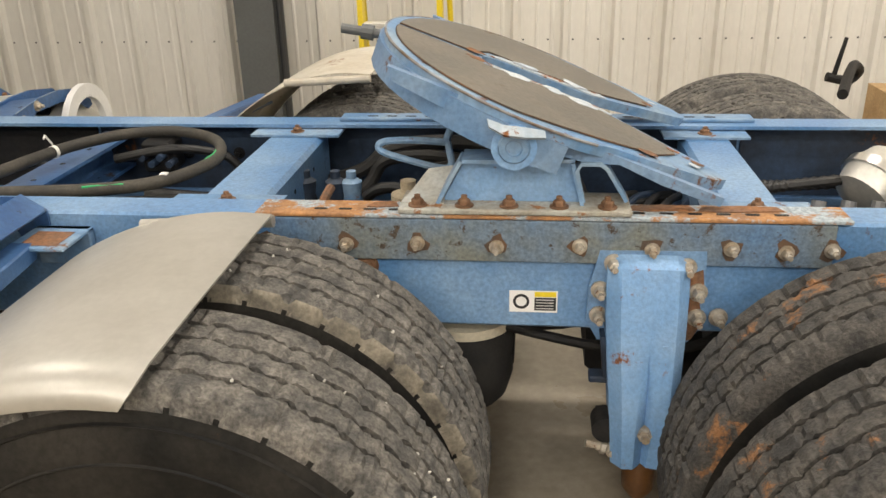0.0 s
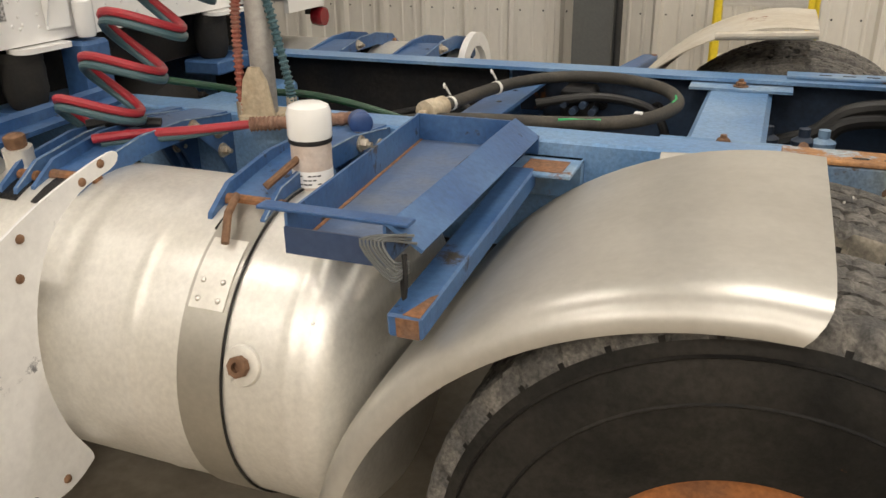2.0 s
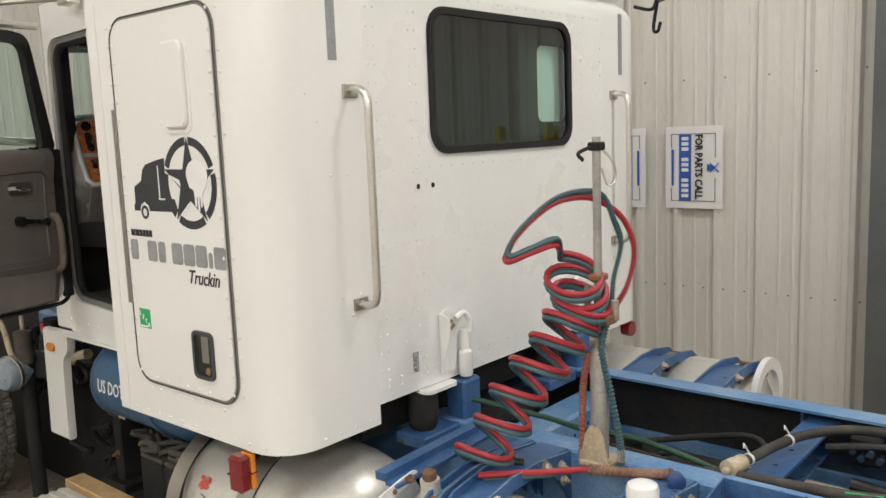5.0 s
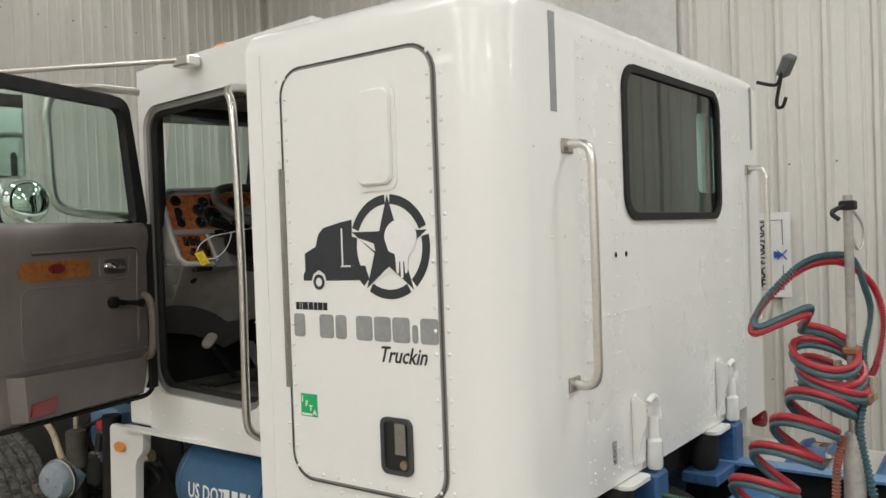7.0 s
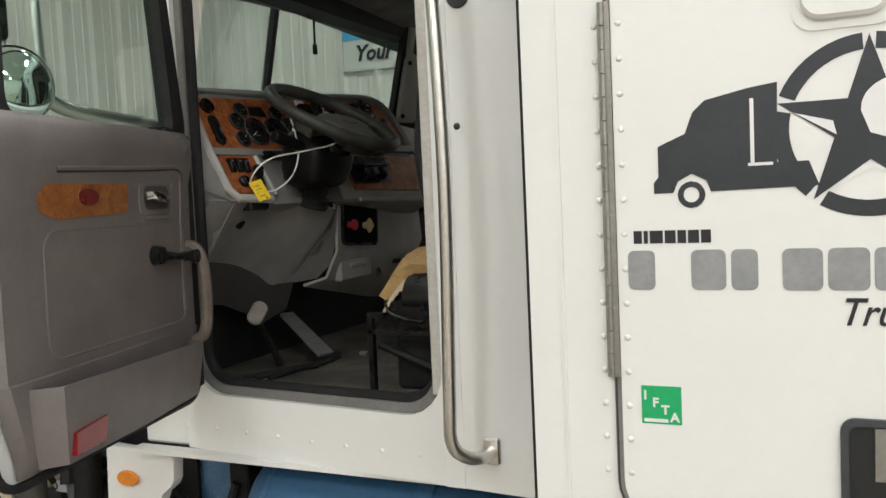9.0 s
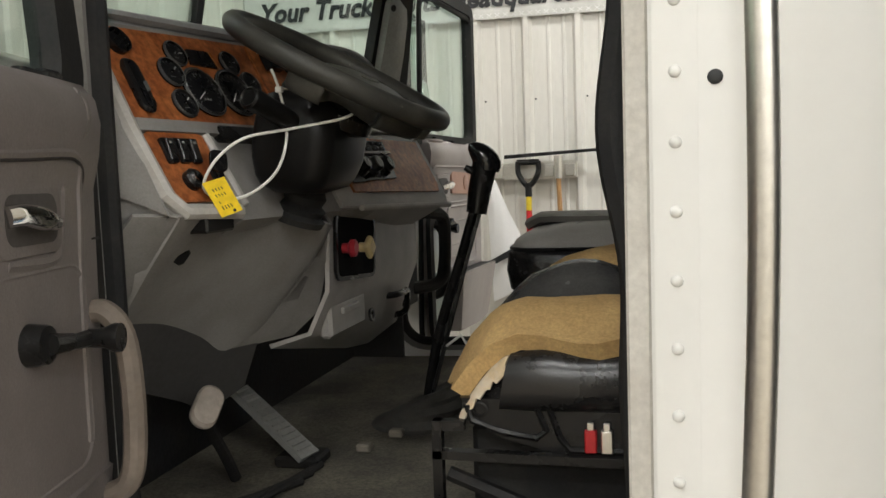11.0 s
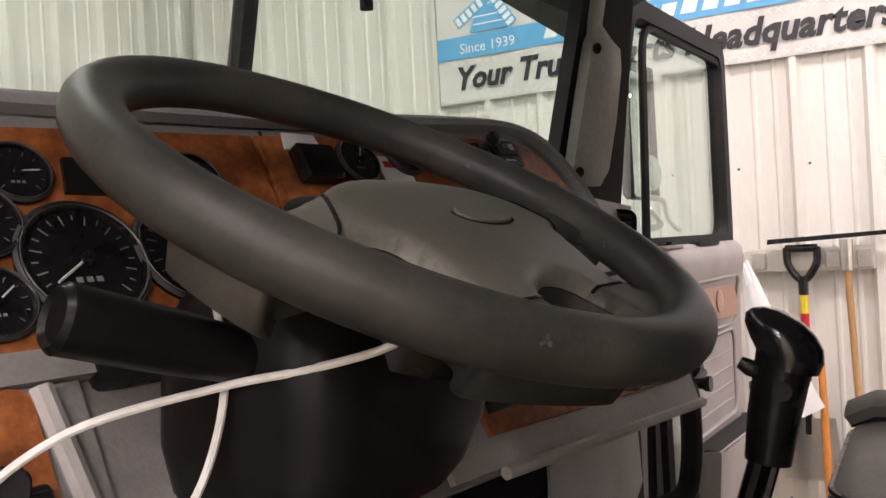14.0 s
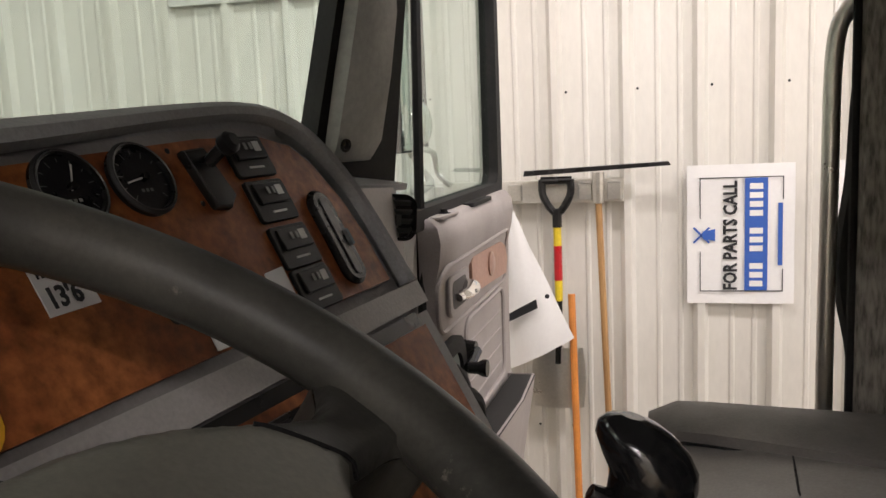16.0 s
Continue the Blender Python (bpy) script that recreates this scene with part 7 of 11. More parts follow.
part("roof", G().box((SXF, SYN + 0.085, SZT + 0.075), (SXR - 0.085, SYF - 0.085, SZT + 0.092), 0.01), WHITE, sl)
part("lining", G().box((SXF + 0.02, SYN + 0.03, 1.15), (SXF + 0.03, 1.30, 2.4)).box((SXF + 0.02, 2.8, 1.15), (SXF + 0.03, SYF - 0.03, 2.4)), mat("dark_curtain", (0.10, 0.105, 0.10), 0.9), sl, "dark sleeper curtain")
part("floor", G().box((SXF, SYN + 0.03, 1.11), (SXR - 0.20, SYF - 0.03, 1.15)), GRIME, sl)
# window
wn = part("window", G().ring(rr((WY0 + WY1) / 2, (WZ0 + WZ1) / 2, WY1 - WY0, WZ1 - WZ0, 0.085, 6), rr((WY0 + WY1) / 2, (WZ0 + WZ1) / 2, WY1 - WY0 - 0.05, WZ1 - WZ0 - 0.05, 0.065, 6), "yz", SXR - 0.012, SXR + 0.010), BLACK_MATT, sl, "black rubber window seal")
pane_o, pane_i = rr((WY0 + WY1) / 2, (WZ0 + WZ1) / 2, WY1 - WY0 - 0.045, WZ1 - WZ0 - 0.045, 0.067, 6), rr(2.372, 2.150, 0.205, 0.300, 0.035, 6)
pane = part("pane", G().ring(pane_o, pane_i, "yz", SXR - 0.004, SXR), GLASS_TINT, wn, "dark tinted glass")
clear = part("pane", G().prism(pane_i, "yz", SXR - 0.0035, SXR - 0.0005), GLASS, wn, "clear corner of the glass")
clear.visible_shadow = False
pane.visible_shadow = False
cur = G()
rows = [[(SXR - 0.10 + 0.012 * math.sin(i * 1.25), 1.55 + 0.98 * i / 60, z) for i in range(61)] for z in (1.80, 2.44)]
part("curtain", cur.loft(rows, 0.002), mat("green_grey_curtain", (0.36, 0.41, 0.39), 0.9, 0, (0.27, 0.31, 0.295), 0.5, 6), wn, "pleated grey-green curtain")
# added sheet: brightness seen through the glass put into its colour
part("clear_patch", G().box((SXR - 0.060, 2.225, 1.94), (SXR - 0.056, 2.515, 2.36)), mat("pale_green_view", (0.62, 0.74, 0.67), 0.6, 0, (0.55, 0.67, 0.60), 0.5, 6), wn, "added pale green sheet for the bright view through the clear corner")

# side door with gasket
DX0, DX1, DZ0, DZ1 = -3.137, -2.556, 1.165, 2.383
door = thing("sleeper_door", ((DX0 + DX1) / 2, SYN, DZ0), "closed white sleeper side door with dark gasket and decals", "door")
dcx, dcz, dw, dh = (DX0 + DX1) / 2, (DZ0 + DZ1) / 2, DX1 - DX0, DZ1 - DZ0
part("gasket", G().ring(rr(dcx, dcz, dw, dh, 0.085, 7), rr(dcx, dcz, dw - 0.026, dh - 0.026, 0.073, 7), "xz", SYN - 0.006, SYN - 0.0005), mat("grey_gasket", (0.26, 0.25, 0.235), 0.6), door, "grey rubber gasket")
part("gasket_line", G().ring(rr(dcx, dcz, dw - 0.004, dh - 0.004, 0.083, 7), rr(dcx, dcz, dw - 0.010, dh - 0.010, 0.080, 7), "xz", SYN - 0.0085, SYN - 0.006), mat("dark_gap", (0.06, 0.058, 0.055), 0.8), door)
part("panel", G().prism(rr(dcx, dcz, dw - 0.026, dh - 0.026, 0.073, 7), "xz", SYN - 0.0095, SYN - 0.0006), WHITE, door)
PF = SYN - 0.0095
hn = part("hinge", G().box((DX0 - 0.010, PF - 0.004, 1.437), (DX0 + 0.012, PF + 0.0, 2.090)), mat("dull_hinge_steel", (0.36, 0.345, 0.32), 0.45, 0.6, (0.26, 0.245, 0.225), 0.7, 12), door, "long piano hinge")
for k in range(16):
    part("knuckle", G().cyl((DX0 - 0.002, PF - 0.004, 1.440 + 0.0407 * k), (DX0 - 0.002, PF - 0.004, 1.478 + 0.0407 * k), 0.0055, seg=8), MATS["dull_hinge_steel"], hn)
# recessed latch
hx0, hx1, hz0, hz1 = -2.776, -2.666, 1.233, 1.388
lt = part("latch", G().ring(rr((hx0 + hx1) / 2, (hz0 + hz1) / 2, hx1 - hx0, hz1 - hz0, 0.022, 5), rr((hx0 + hx1) / 2, (hz0 + hz1) / 2, hx1 - hx0 - 0.024, hz1 - hz0 - 0.024, 0.014, 5), "xz", PF - 0.008, PF), mat("dark_grey_latch", (0.055, 0.06, 0.065), 0.4), door, "dark recessed latch")
part("recess", G().prism(rr((hx0 + hx1) / 2, (hz0 + hz1) / 2, hx1 - hx0 - 0.02, hz1 - hz0 - 0.02, 0.014, 5), "xz", PF - 0.0015, PF - 0.0003), mat("latch_recess", (0.018, 0.02, 0.022), 0.3), lt)
part("paddle", G().box((-2.727, PF - 0.006, 1.288), (-2.690, PF - 0.002, 1.374), 0.002), mat("worn_paddle", (0.30, 0.285, 0.26), 0.4, 0.5), lt, "worn metal paddle")
part("lock", G().cyl((-2.698, PF - 0.002, 1.262), (-2.698, PF - 0.007, 1.262), 0.0125, seg=16), mat("brass_lock", (0.45, 0.36, 0.22), 0.4, 0.8), lt)
# vent cover
vt = part("vent_cover", G().prism(rr(-2.762, 2.148, 0.125, 0.262, 0.030, 6), "xz", PF - 0.016, PF, 0.006), WHITE, door, "raised white vent cover")
part("vent_flange", G().prism(rr(-2.762, 2.144, 0.150, 0.285, 0.032, 6), "xz", PF - 0.003, PF), WHITE, vt)
# rivets: door edge, body edge
rv = G()
for z in [1.205 + 0.0605 * k for k in range(20)]:
    for x, y in ((DX1 - 0.022, PF), (DX1 + 0.014, SYN), (DX0 + 0.026, PF), (DX0 - 0.018, SYN)):
        rv.dome((x, y, z), (0, -1, 0), 0.0058, 0.004, 8)
for x in [-3.07 + 0.0605 * k for k in range(8)]:
    rv.dome((x, PF, DZ0 + 0.026), (0, -1, 0), 0.0058, 0.004, 8)
    rv.dome((x, SYN, DZ0 - 0.02), (0, -1, 0), 0.0058, 0.004, 8)
tagged(part("rivets", rv, WHITE, door), kind="stuff")
rv = G()
rng = random.Random(2)
for y in (1.33, 1.36, 1.52, 1.55, 2.57, 2.60, 2.76):
    for k in range(22):
        z = 1.15 + 0.058 * k
        if not (1.55 < y < 2.6 and 1.86 < z < 2.43):
            rv.dome((SXR, y, z), (1, 0, 0), 0.0042, 0.003, 6)
for z in (1.14, 1.17, 1.62, 1.86, 2.43):
    for k in range(24):
        y = 1.36 + 0.06 * k
        if y < 2.75:
            rv.dome((SXR, y, z), (1, 0, 0), 0.0042, 0.003, 6)
for k in range(11):
    rv.dome((-3.18 + 0.072 * k if k < 10 else -2.45, SYN, SZB + 0.022), (0, -1, 0), 0.0058, 0.004, 8)
for k in range(4):
    rv.dome((SXR, 1.07 + 0.065 * k, SZB + 0.022), (1, 0, 0), 0.0058, 0.004, 8)
for y, z in ((1.02, 2.1), (1.06, 2.02), (1.10, 1.86), (1.17, 1.86), (1.12, 1.48), (1.20, 1.48), (1.16, 1.42), (1.37, 1.36), (1.40, 1.28)):
    rv.dome((SXR, y + 0.05, z), (1, 0, 0), 0.0048, 0.003, 6)
tagged(part("rivets", rv, WHITE, sl), kind="stuff")
part("side_reveal", G().box((SXF + 0.06, SYN - 0.003, SZB), (SXF + 0.066, SYN - 0.0003, SZT)), WHITE, sl)
g = G().box((-2.90, SYN - 0.004, SZB + 0.004), (-2.80, SYN - 0.0006, SZB + 0.012))
part("drip_strip", g, WHITE, sl)
for y in (1.54, 1.615):
    part("hole", G().cyl((SXR + 0.0004, y, 1.797), (SXR + 0.001, y, 1.797), 0.009, seg=12), GRIME, sl)
for y0 in (1.165, 2.925):
    part("vinyl_strip", G().box((SXR + 0.0005, y0, 2.20), (SXR + 0.0012, y0 + 0.035, 2.47)), mat("grey_reflective_strip", (0.36, 0.37, 0.39), 0.4, 0.2), sl, "faded grey strip")
part("code_sticker", G().box((SXR + 0.0005, 1.475, 1.165), (SXR + 0.001, 1.505, 1.235)), mat("mottled_dark_print", (0.05, 0.05, 0.05), 0.5, 0, (0.7, 0.7, 0.68), 1.0, 130, 200, 0.2, 0.0), sl, "small mottled black and white sticker")


def grab(y, z0, z1, label):
    """Stainless grab bar on the rear wall."""
    b = thing("sleeper_grab_bar", (SXR, y, z0), label, "grab handle", "sleeper grab handles")
    part("bar", G().tube(curve_pts([(SXR, y, z1 - 0.02), (SXR + 0.05, y, z1 - 0.018), (SXR + 0.075, y, z1 - 0.05), (SXR + 0.078, y, z1 - 0.15), (SXR + 0.078, y, z0 + 0.15), (SXR + 0.075, y, z0 + 0.05), (SXR + 0.05, y, z0 + 0.02), (SXR, y, z0 + 0.02)], 6), 0.0125, 14), STEEL, b)
    for z in (z0 + 0.02, z1 - 0.02):
        part("foot", G().box((SXR, y - 0.03, z - 0.02), (SXR + 0.008, y + 0.03, z + 0.02), 0.004), STEEL_SATIN, b)
    return b


grab(1.245, 1.43, 2.13, "stainless grab handle on the white rear wall")
grab(2.875, 1.43, 2.13, "stainless grab handle on the white rear wall")
for y, nm in ((1.665, "near"), (2.445, "far")):
    s_ = thing("cab_shock", (SXR + 0.05, y, 1.08), "white cab shock absorber on a bracket", "shock absorber", "cab shocks")
    part("bracket", G().prism([(y - 0.045, 1.13), (y - 0.05, 1.34), (y - 0.02, 1.355), (y + 0.04, 1.33), (y + 0.03, 1.13)], "yz", SXR + 0.002, SXR + 0.010).prism([(SXR + 0.01, 1.14), (SXR + 0.05, 1.27), (SXR + 0.05, 1.33), (SXR + 0.01, 1.35)], "xz", y - 0.05, y - 0.044), WHITE, s_)
    part("bolt", G().hexbolt((SXR + 0.01, y, 1.297), (1, 0, 0), 0.013, 0.014), BOLT, s_)
    part("eye", G().tube(curve_pts([(SXR + 0.03, y + 0.01, 1.32), (SXR + 0.035, y + 0.05, 1.335), (SXR + 0.04, y + 0.075, 1.30), (SXR + 0.04, y + 0.07, 1.26)], 6), 0.011, 8), WHITE, s_)
    part("body", G().lathe([(0.022, 0), (0.026, 0.01), (0.026, 0.09), (0.018, 0.10), (0.016, 0.17)], (SXR + 0.028, y + 0.06, 1.10), (0, 0, 1), 16), WHITE, s_)
    part("foot", G().prism(rr(y - 0.08, SXR + 0.005, 0.17, 0.08, 0.03, 5), "xy", 1.085, 1.097, m=Matrix(((0, 1, 0, 0), (1, 0, 0, 0), (0, 0, 1, 0), (0, 0, 0, 1)))), WHITE, s_)
    a_ = air_spring(SXR - 0.025, y - 0.12, 1.075, 0.13, 0.055, "small black cab air spring")
    part("mount", G().box((SXR - 0.09, y - 0.2, 0.90), (SXR + 0.05, y + 0.0, 0.945), 0.006).box((SXR - 0.04, y + 0.02, 0.90), (SXR + 0.05, y + 0.12, 1.09), 0.01), BLUE_CLEAN, a_)
# black sheet painted in for the shaded gap under the sleeper
part("skirt_back", G().box((-2.50, 1.32, 0.95), (-2.47, 2.77, SZN + 0.02)), GRIME, sl, "dark sheet standing in for shade behind the skirt")
lt = thing("side_lamp", (SXR - 0.05, 3.09, 1.0), "red clearance lamp under the far corner", "marker lamp")
part("lens", G().lathe([(0.02, 0), (0.036, 0.006), (0.04, 0.04), (0.036, 0.055)], (SXR - 0.06, 3.06, 0.99), (1, 0, 0), 18), RED_LENS, lt)
part("stalk", G().box((SXR - 0.08, 3.03, 1.0), (SXR - 0.055, 3.09, 1.04)), GRIME, lt)
wl = thing("work_light", (SXR, 3.10, 2.50), "small work light on the far upper corner", "work light")
part("arm", G().tube(curve_pts([(SXR - 0.02, 3.12, 2.52), (SXR + 0.06, 3.14, 2.50), (SXR + 0.08, 3.16, 2.55), (SXR + 0.05, 3.18, 2.42), (SXR + 0.08, 3.16, 2.40), (SXR + 0.10, 3.15, 2.44)], 6), 0.008, 8), GRIME, wl)
part("head", G().box((-0.025, -0.03, -0.05), (0.025, 0.03, 0.05), 0.008, m=pose(SXR + 0.10, 3.17, 2.585, 20, 30, 0)), STEEL_GREY, wl)

# decals on the door: plain shapes for the emblem, bars for the name
dc = thing("door_decal", (-2.8, PF, 1.55), "dark vinyl truck and star emblem with grey bars on the door", "decal")
YD = PF - 0.0012
CX, CZ, RO, RI = -2.7275, 1.850, 0.1415, 0.116
for a0, a1 in ((94, 157), (167, 229), (239, 301), (-49, 13), (23, 86)):
    n = 9
    o_ = [(CX + RO * math.cos(radians(a0 + (a1 - a0) * i / n)), CZ + RO * math.sin(radians(a0 + (a1 - a0) * i / n))) for i in range(n + 1)]
    i_ = [(CX + RI * math.cos(radians(a0 + (a1 - a0) * i / n)), CZ + RI * math.sin(radians(a0 + (a1 - a0) * i / n))) for i in range(n, -1, -1)]
    part("arc", G().prism(o_ + i_, "xz", YD, PF - 0.0002), DECAL, dc)
star = []
for k in range(10):
    r_ = (0.139, 0.053)[k % 2]
    star.append((CX + r_ * math.sin(radians(36 * k)), CZ + r_ * math.cos(radians(36 * k))))
part("star", G().prism(star, "xz", YD - 0.0003, PF - 0.0002), DECAL, dc)
# white cut-outs: lower left facet, and the plain pale shape over the star
part("facet", G().prism([(CX - 0.047, CZ - 0.012), (CX - 0.108, CZ + 0.026), (CX - 0.052, CZ + 0.010)], "xz", YD - 0.0007, YD - 0.0003), PAPER, dc)
part("facet", G().prism([(CX - 0.010, CZ - 0.060), (CX - 0.066, CZ - 0.104), (CX + 0.0, CZ - 0.066), (CX + 0.030, CZ - 0.075)], "xz", YD - 0.0007, YD - 0.0003), PAPER, dc)
sk = [(CX + 0.043 + 0.056 * math.cos(radians(a)), CZ + 0.026 + 0.047 * math.sin(radians(a))) for a in range(-20, 201, 17)] + [(CX + 0.000, CZ - 0.012), (CX + 0.022, CZ - 0.020), (CX + 0.024, CZ - 0.034)]
sk += [(CX + 0.026, CZ - 0.070), (CX + 0.034, CZ - 0.072), (CX + 0.036, CZ - 0.040), (CX + 0.040, CZ - 0.040), (CX + 0.041, CZ - 0.084), (CX + 0.049, CZ - 0.084), (CX + 0.050, CZ - 0.040), (CX + 0.054, CZ - 0.040), (CX + 0.056, CZ - 0.072), (CX + 0.063, CZ - 0.070), (CX + 0.070, CZ - 0.022), (CX + 0.092, CZ - 0.008)]
part("blank_shape", G().prism(sk, "xz", YD - 0.0012, YD - 0.0004), PAPER, dc, "plain white shape over the star")
cabp = [(-3.058, 1.757), (-3.058, 1.775), (-3.050, 1.785), (-3.050, 1.836), (-3.022, 1.848), (-3.005, 1.855), (-2.992, 1.890), (-2.972, 1.908), (-2.905, 1.922), (-2.860, 1.928), (-2.862, 1.800), (-2.815, 1.800), (-2.800, 1.760), (-2.965, 1.757), (-2.972, 1.776), (-2.995, 1.788), (-3.018, 1.776), (-3.026, 1.757)]
part("truck_shape", G().prism(cabp, "xz", YD - 0.0002, PF - 0.0002), DECAL, dc)
wh_ = [(-2.9965 + 0.0225 * math.cos(k * 0.3927), 1.753 + 0.0225 * math.sin(k * 0.3927)) for k in range(16)]
part("truck_wheel", G().ring(wh_, [(-2.9965 + 0.013 * math.cos(k * 0.3927), 1.753 + 0.013 * math.sin(k * 0.3927)) for k in range(16)], "xz", YD, PF - 0.0002), DECAL, dc)
part("stack_line", G().box((-2.902, YD - 0.0006, 1.800), (-2.896, YD - 0.0002, 1.905)).box((-2.906, YD - 0.0006, 1.796), (-2.868, YD - 0.0002, 1.801)), PAPER, dc)
x = -3.095
for w in (0.014, 0.007, 0.022, 0.018, 0.014, 0.018, 0.016):
    part("small_name_bar", G().box((x, YD, 1.672), (x + w, PF - 0.0002, 1.694)), INK, dc)
    x += w + 0.0032
for x, w in ((-3.106, 0.046), (-3.000, 0.056), (-2.936, 0.042), (-2.857, 0.060), (-2.790, 0.060), (-2.724, 0.060), (-2.656, 0.020), (-2.628, 0.060)):
    h = 0.050 if w < 0.03 else 0.068
    part("name_bar", G().prism(rr(x + w / 2, 1.592 + h / 2, w, h, 0.010, 3), "xz", YD, PF - 0.0002), DECAL_GREY, dc)
lettering("script", "Truckin", 0.062, INK, dc, pose(-2.777, YD, 1.537, 90, 0, 0), shear=0.35, sx=0.86, bold=0.0006)
fs = thing("tax_sticker", (-3.06, PF, 1.35), "square green permit sticker on the white door", "sticker")
part("sheet", G().box((-3.090, PF - 0.0008, 1.357), (-3.022, PF - 0.0002, 1.424)), GREEN_INK, fs)
for k, ch_ in enumerate("IFTA"):
    lettering("letter", ch_, 0.022, PAPER, fs, pose(-3.086 + 0.015 * k, PF - 0.0012, 1.400 - 0.0125 * k, 90, 0, 0), bold=0.0008)
part("print_bar", G().box((-3.086, PF - 0.0013, 1.360), (-3.045, PF - 0.0008, 1.366)), PAPER, fs)
# crest clip at the cab gap
part("gap_trim", G().box((SXF - 0.012, SYN + 0.02, SZB), (SXF - 0.001, SYN + 0.30, SZT)), BLACK_MATT, sl, "black rubber gap seal")

# ---- cab ----
CYC, CYM = 2.03, 2.14       # middle of the windscreen and of the whole cab


def cy(x, side=-1):
    """Cab skin: narrows a little towards the front."""
    d = 1.197 + 0.100 * (-3.5 - x)
    return d if side < 0 else 2 * CYM - d


cb = thing("truck_cab", (-3.95, CYC, 1.08), "white conventional truck cab with both doors open", "truck cab")
OX0, OX1, OZ0, OZ1 = -4.418, -3.612, 1.245, 2.462
CX0, CX1, CZ0, CZ1 = -4.452, -3.262, 1.085, 2.62
OZT = {-1: OZ1, 1: 2.585}       # top of the near and the far door opening
OXF, CXF = {-1: OX0, 1: -4.475}, {-1: CX0, 1: -4.505}


def skin(side):
    """Maps a drawing in x-z to the tapered cab side."""
    n, top = 6, OZT[side]
    inner = rr((OXF[side] + OX1) / 2, (OZ0 + top) / 2, OX1 - OXF[side], top - OZ0, 0.11, n)
    outer = square_ring((CXF[side] + CX1) / 2, (CZ0 + CZ1) / 2, CX1 - CXF[side], CZ1 - CZ0, n)
    g = G().ring(outer, inner, "xz", 0.0, 0.055)
    g.v = [(x, cy(x, side) + (y if side < 0 else -y), z) for x, y, z in g.v]
    return g


for side in (-1, 1):
    b = part("side_wall", skin(side), WHITE, cb)
    s = -side
    # jamb, sill step and rubber seal round the opening
    n = 6
    a_in = rr((OXF[side] + OX1) / 2, (OZ0 + OZT[side]) / 2, OX1 - OXF[side] - 0.002, OZT[side] - OZ0 - 0.002, 0.11, n)
    b_in = rr((OXF[side] + OX1) / 2, (OZ0 + OZT[side]) / 2, OX1 - OXF[side] - 0.05, OZT[side] - OZ0 - 0.05, 0.09, n)
    g = G().ring(a_in, b_in, "xz", 0.015, 0.053)
    g.v = [(x, cy(x, side) + (y if side < 0 else -y), z) for x, y, z in g.v]
    part("jamb", g, mat("grey_jamb_paint", (0.22, 0.212, 0.205), 0.45, 0, (0.15, 0.143, 0.136), 0.6, 6), b, "grey door jamb")
    pts = rr((OXF[side] + OX1) / 2, (OZ0 + OZT[side]) / 2, OX1 - OXF[side] - 0.055, OZT[side] - OZ0 - 0.055, 0.09, 8)
    pts = [p for i, p in enumerate(pts) for p in ([p] if abs(pts[(i + 1) % len(pts)][1] - p[1]) < 0.3 else [(p[0], p[1] + (pts[(i + 1) % len(pts)][1] - p[1]) * j / 40) for j in range(40)])]
    seal = []
    for k, (x, z) in enumerate(pts):
        wob = 0.012 - 0.024 * math.exp(-((z - 1.90) / 0.14) ** 2) + 0.003 * math.sin(z * 23.0) if x > -3.72 else 0
        seal.append((x + wob, cy(x, side) + s * 0.04, z))
    part("door_seal", G().tube(seal, [0.021 if q[0] > -3.72 else 0.017 for q in seal], 8, closed=True), BLACK_MATT, b, "black rubber door seal")
    part("cowl_side", G().box((-4.62, cy(-4.53, side) + (0 if side < 0 else -0.05), CZ0), (CXF[side] - 0.0002, cy(-4.53, side) + (0.05 if side < 0 else 0), 1.97), 0.008), WHITE, b)
    part("rocker", G().box((-4.62, 0, CZ0 - 0.012), (CX1, 0.05, CZ0)).moved(Matrix.Translation((0, cy(-3.9, side) if side < 0 else cy(-3.9, side) - 0.05, 0))), WHITE, b)
    part("pillar_lip", G().box((-3.640, cy(-3.62, side) + s * 0.004, 1.30), (-3.612, cy(-3.62, side) + s * 0.05, 2.42), 0.003), mat("cream_jamb_paint", (0.62, 0.60, 0.555), 0.45, 0, (0.48, 0.45, 0.40), 0.7, 9), b, "cream painted jamb lip")
    # riveted rear flange
    part("rear_flange", G().box((-3.608, cy(-3.58, side) - (0.004 if side < 0 else 0), CZ0), (-3.560, cy(-3.58, side) + (0.004 if side > 0 else 0), 2.55)), WHITE, b)
    g = G()
    for k in range(17):
        g.dome((-3.584, cy(-3.584, side) + side * 0.004, 1.1694 + 0.0764 * k), (0, side, 0), 0.0072, 0.005, 10)
    for k in range(9):
        g.dome((-4.45 + 0.11 * k, cy(-4.45 + 0.11 * k, side), 1.15), (0, side, 0), 0.006, 0.004, 8)
    tagged(part("rivets", g, WHITE, b), kind="stuff")
    part("plug", G().dome((-3.542, cy(-3.542, side), 1.925), (0, side, 0), 0.0085, 0.005, 12), STEEL_DARK, b)
    part("seam", G().box((-3.332, cy(-3.33, side) - 0.004, CZ0), (-3.322, cy(-3.33, side) + 0.004, 2.56)), BLACK_MATT, b)
# cab shell: roof, header, back wall, floor, cowl
rows = []
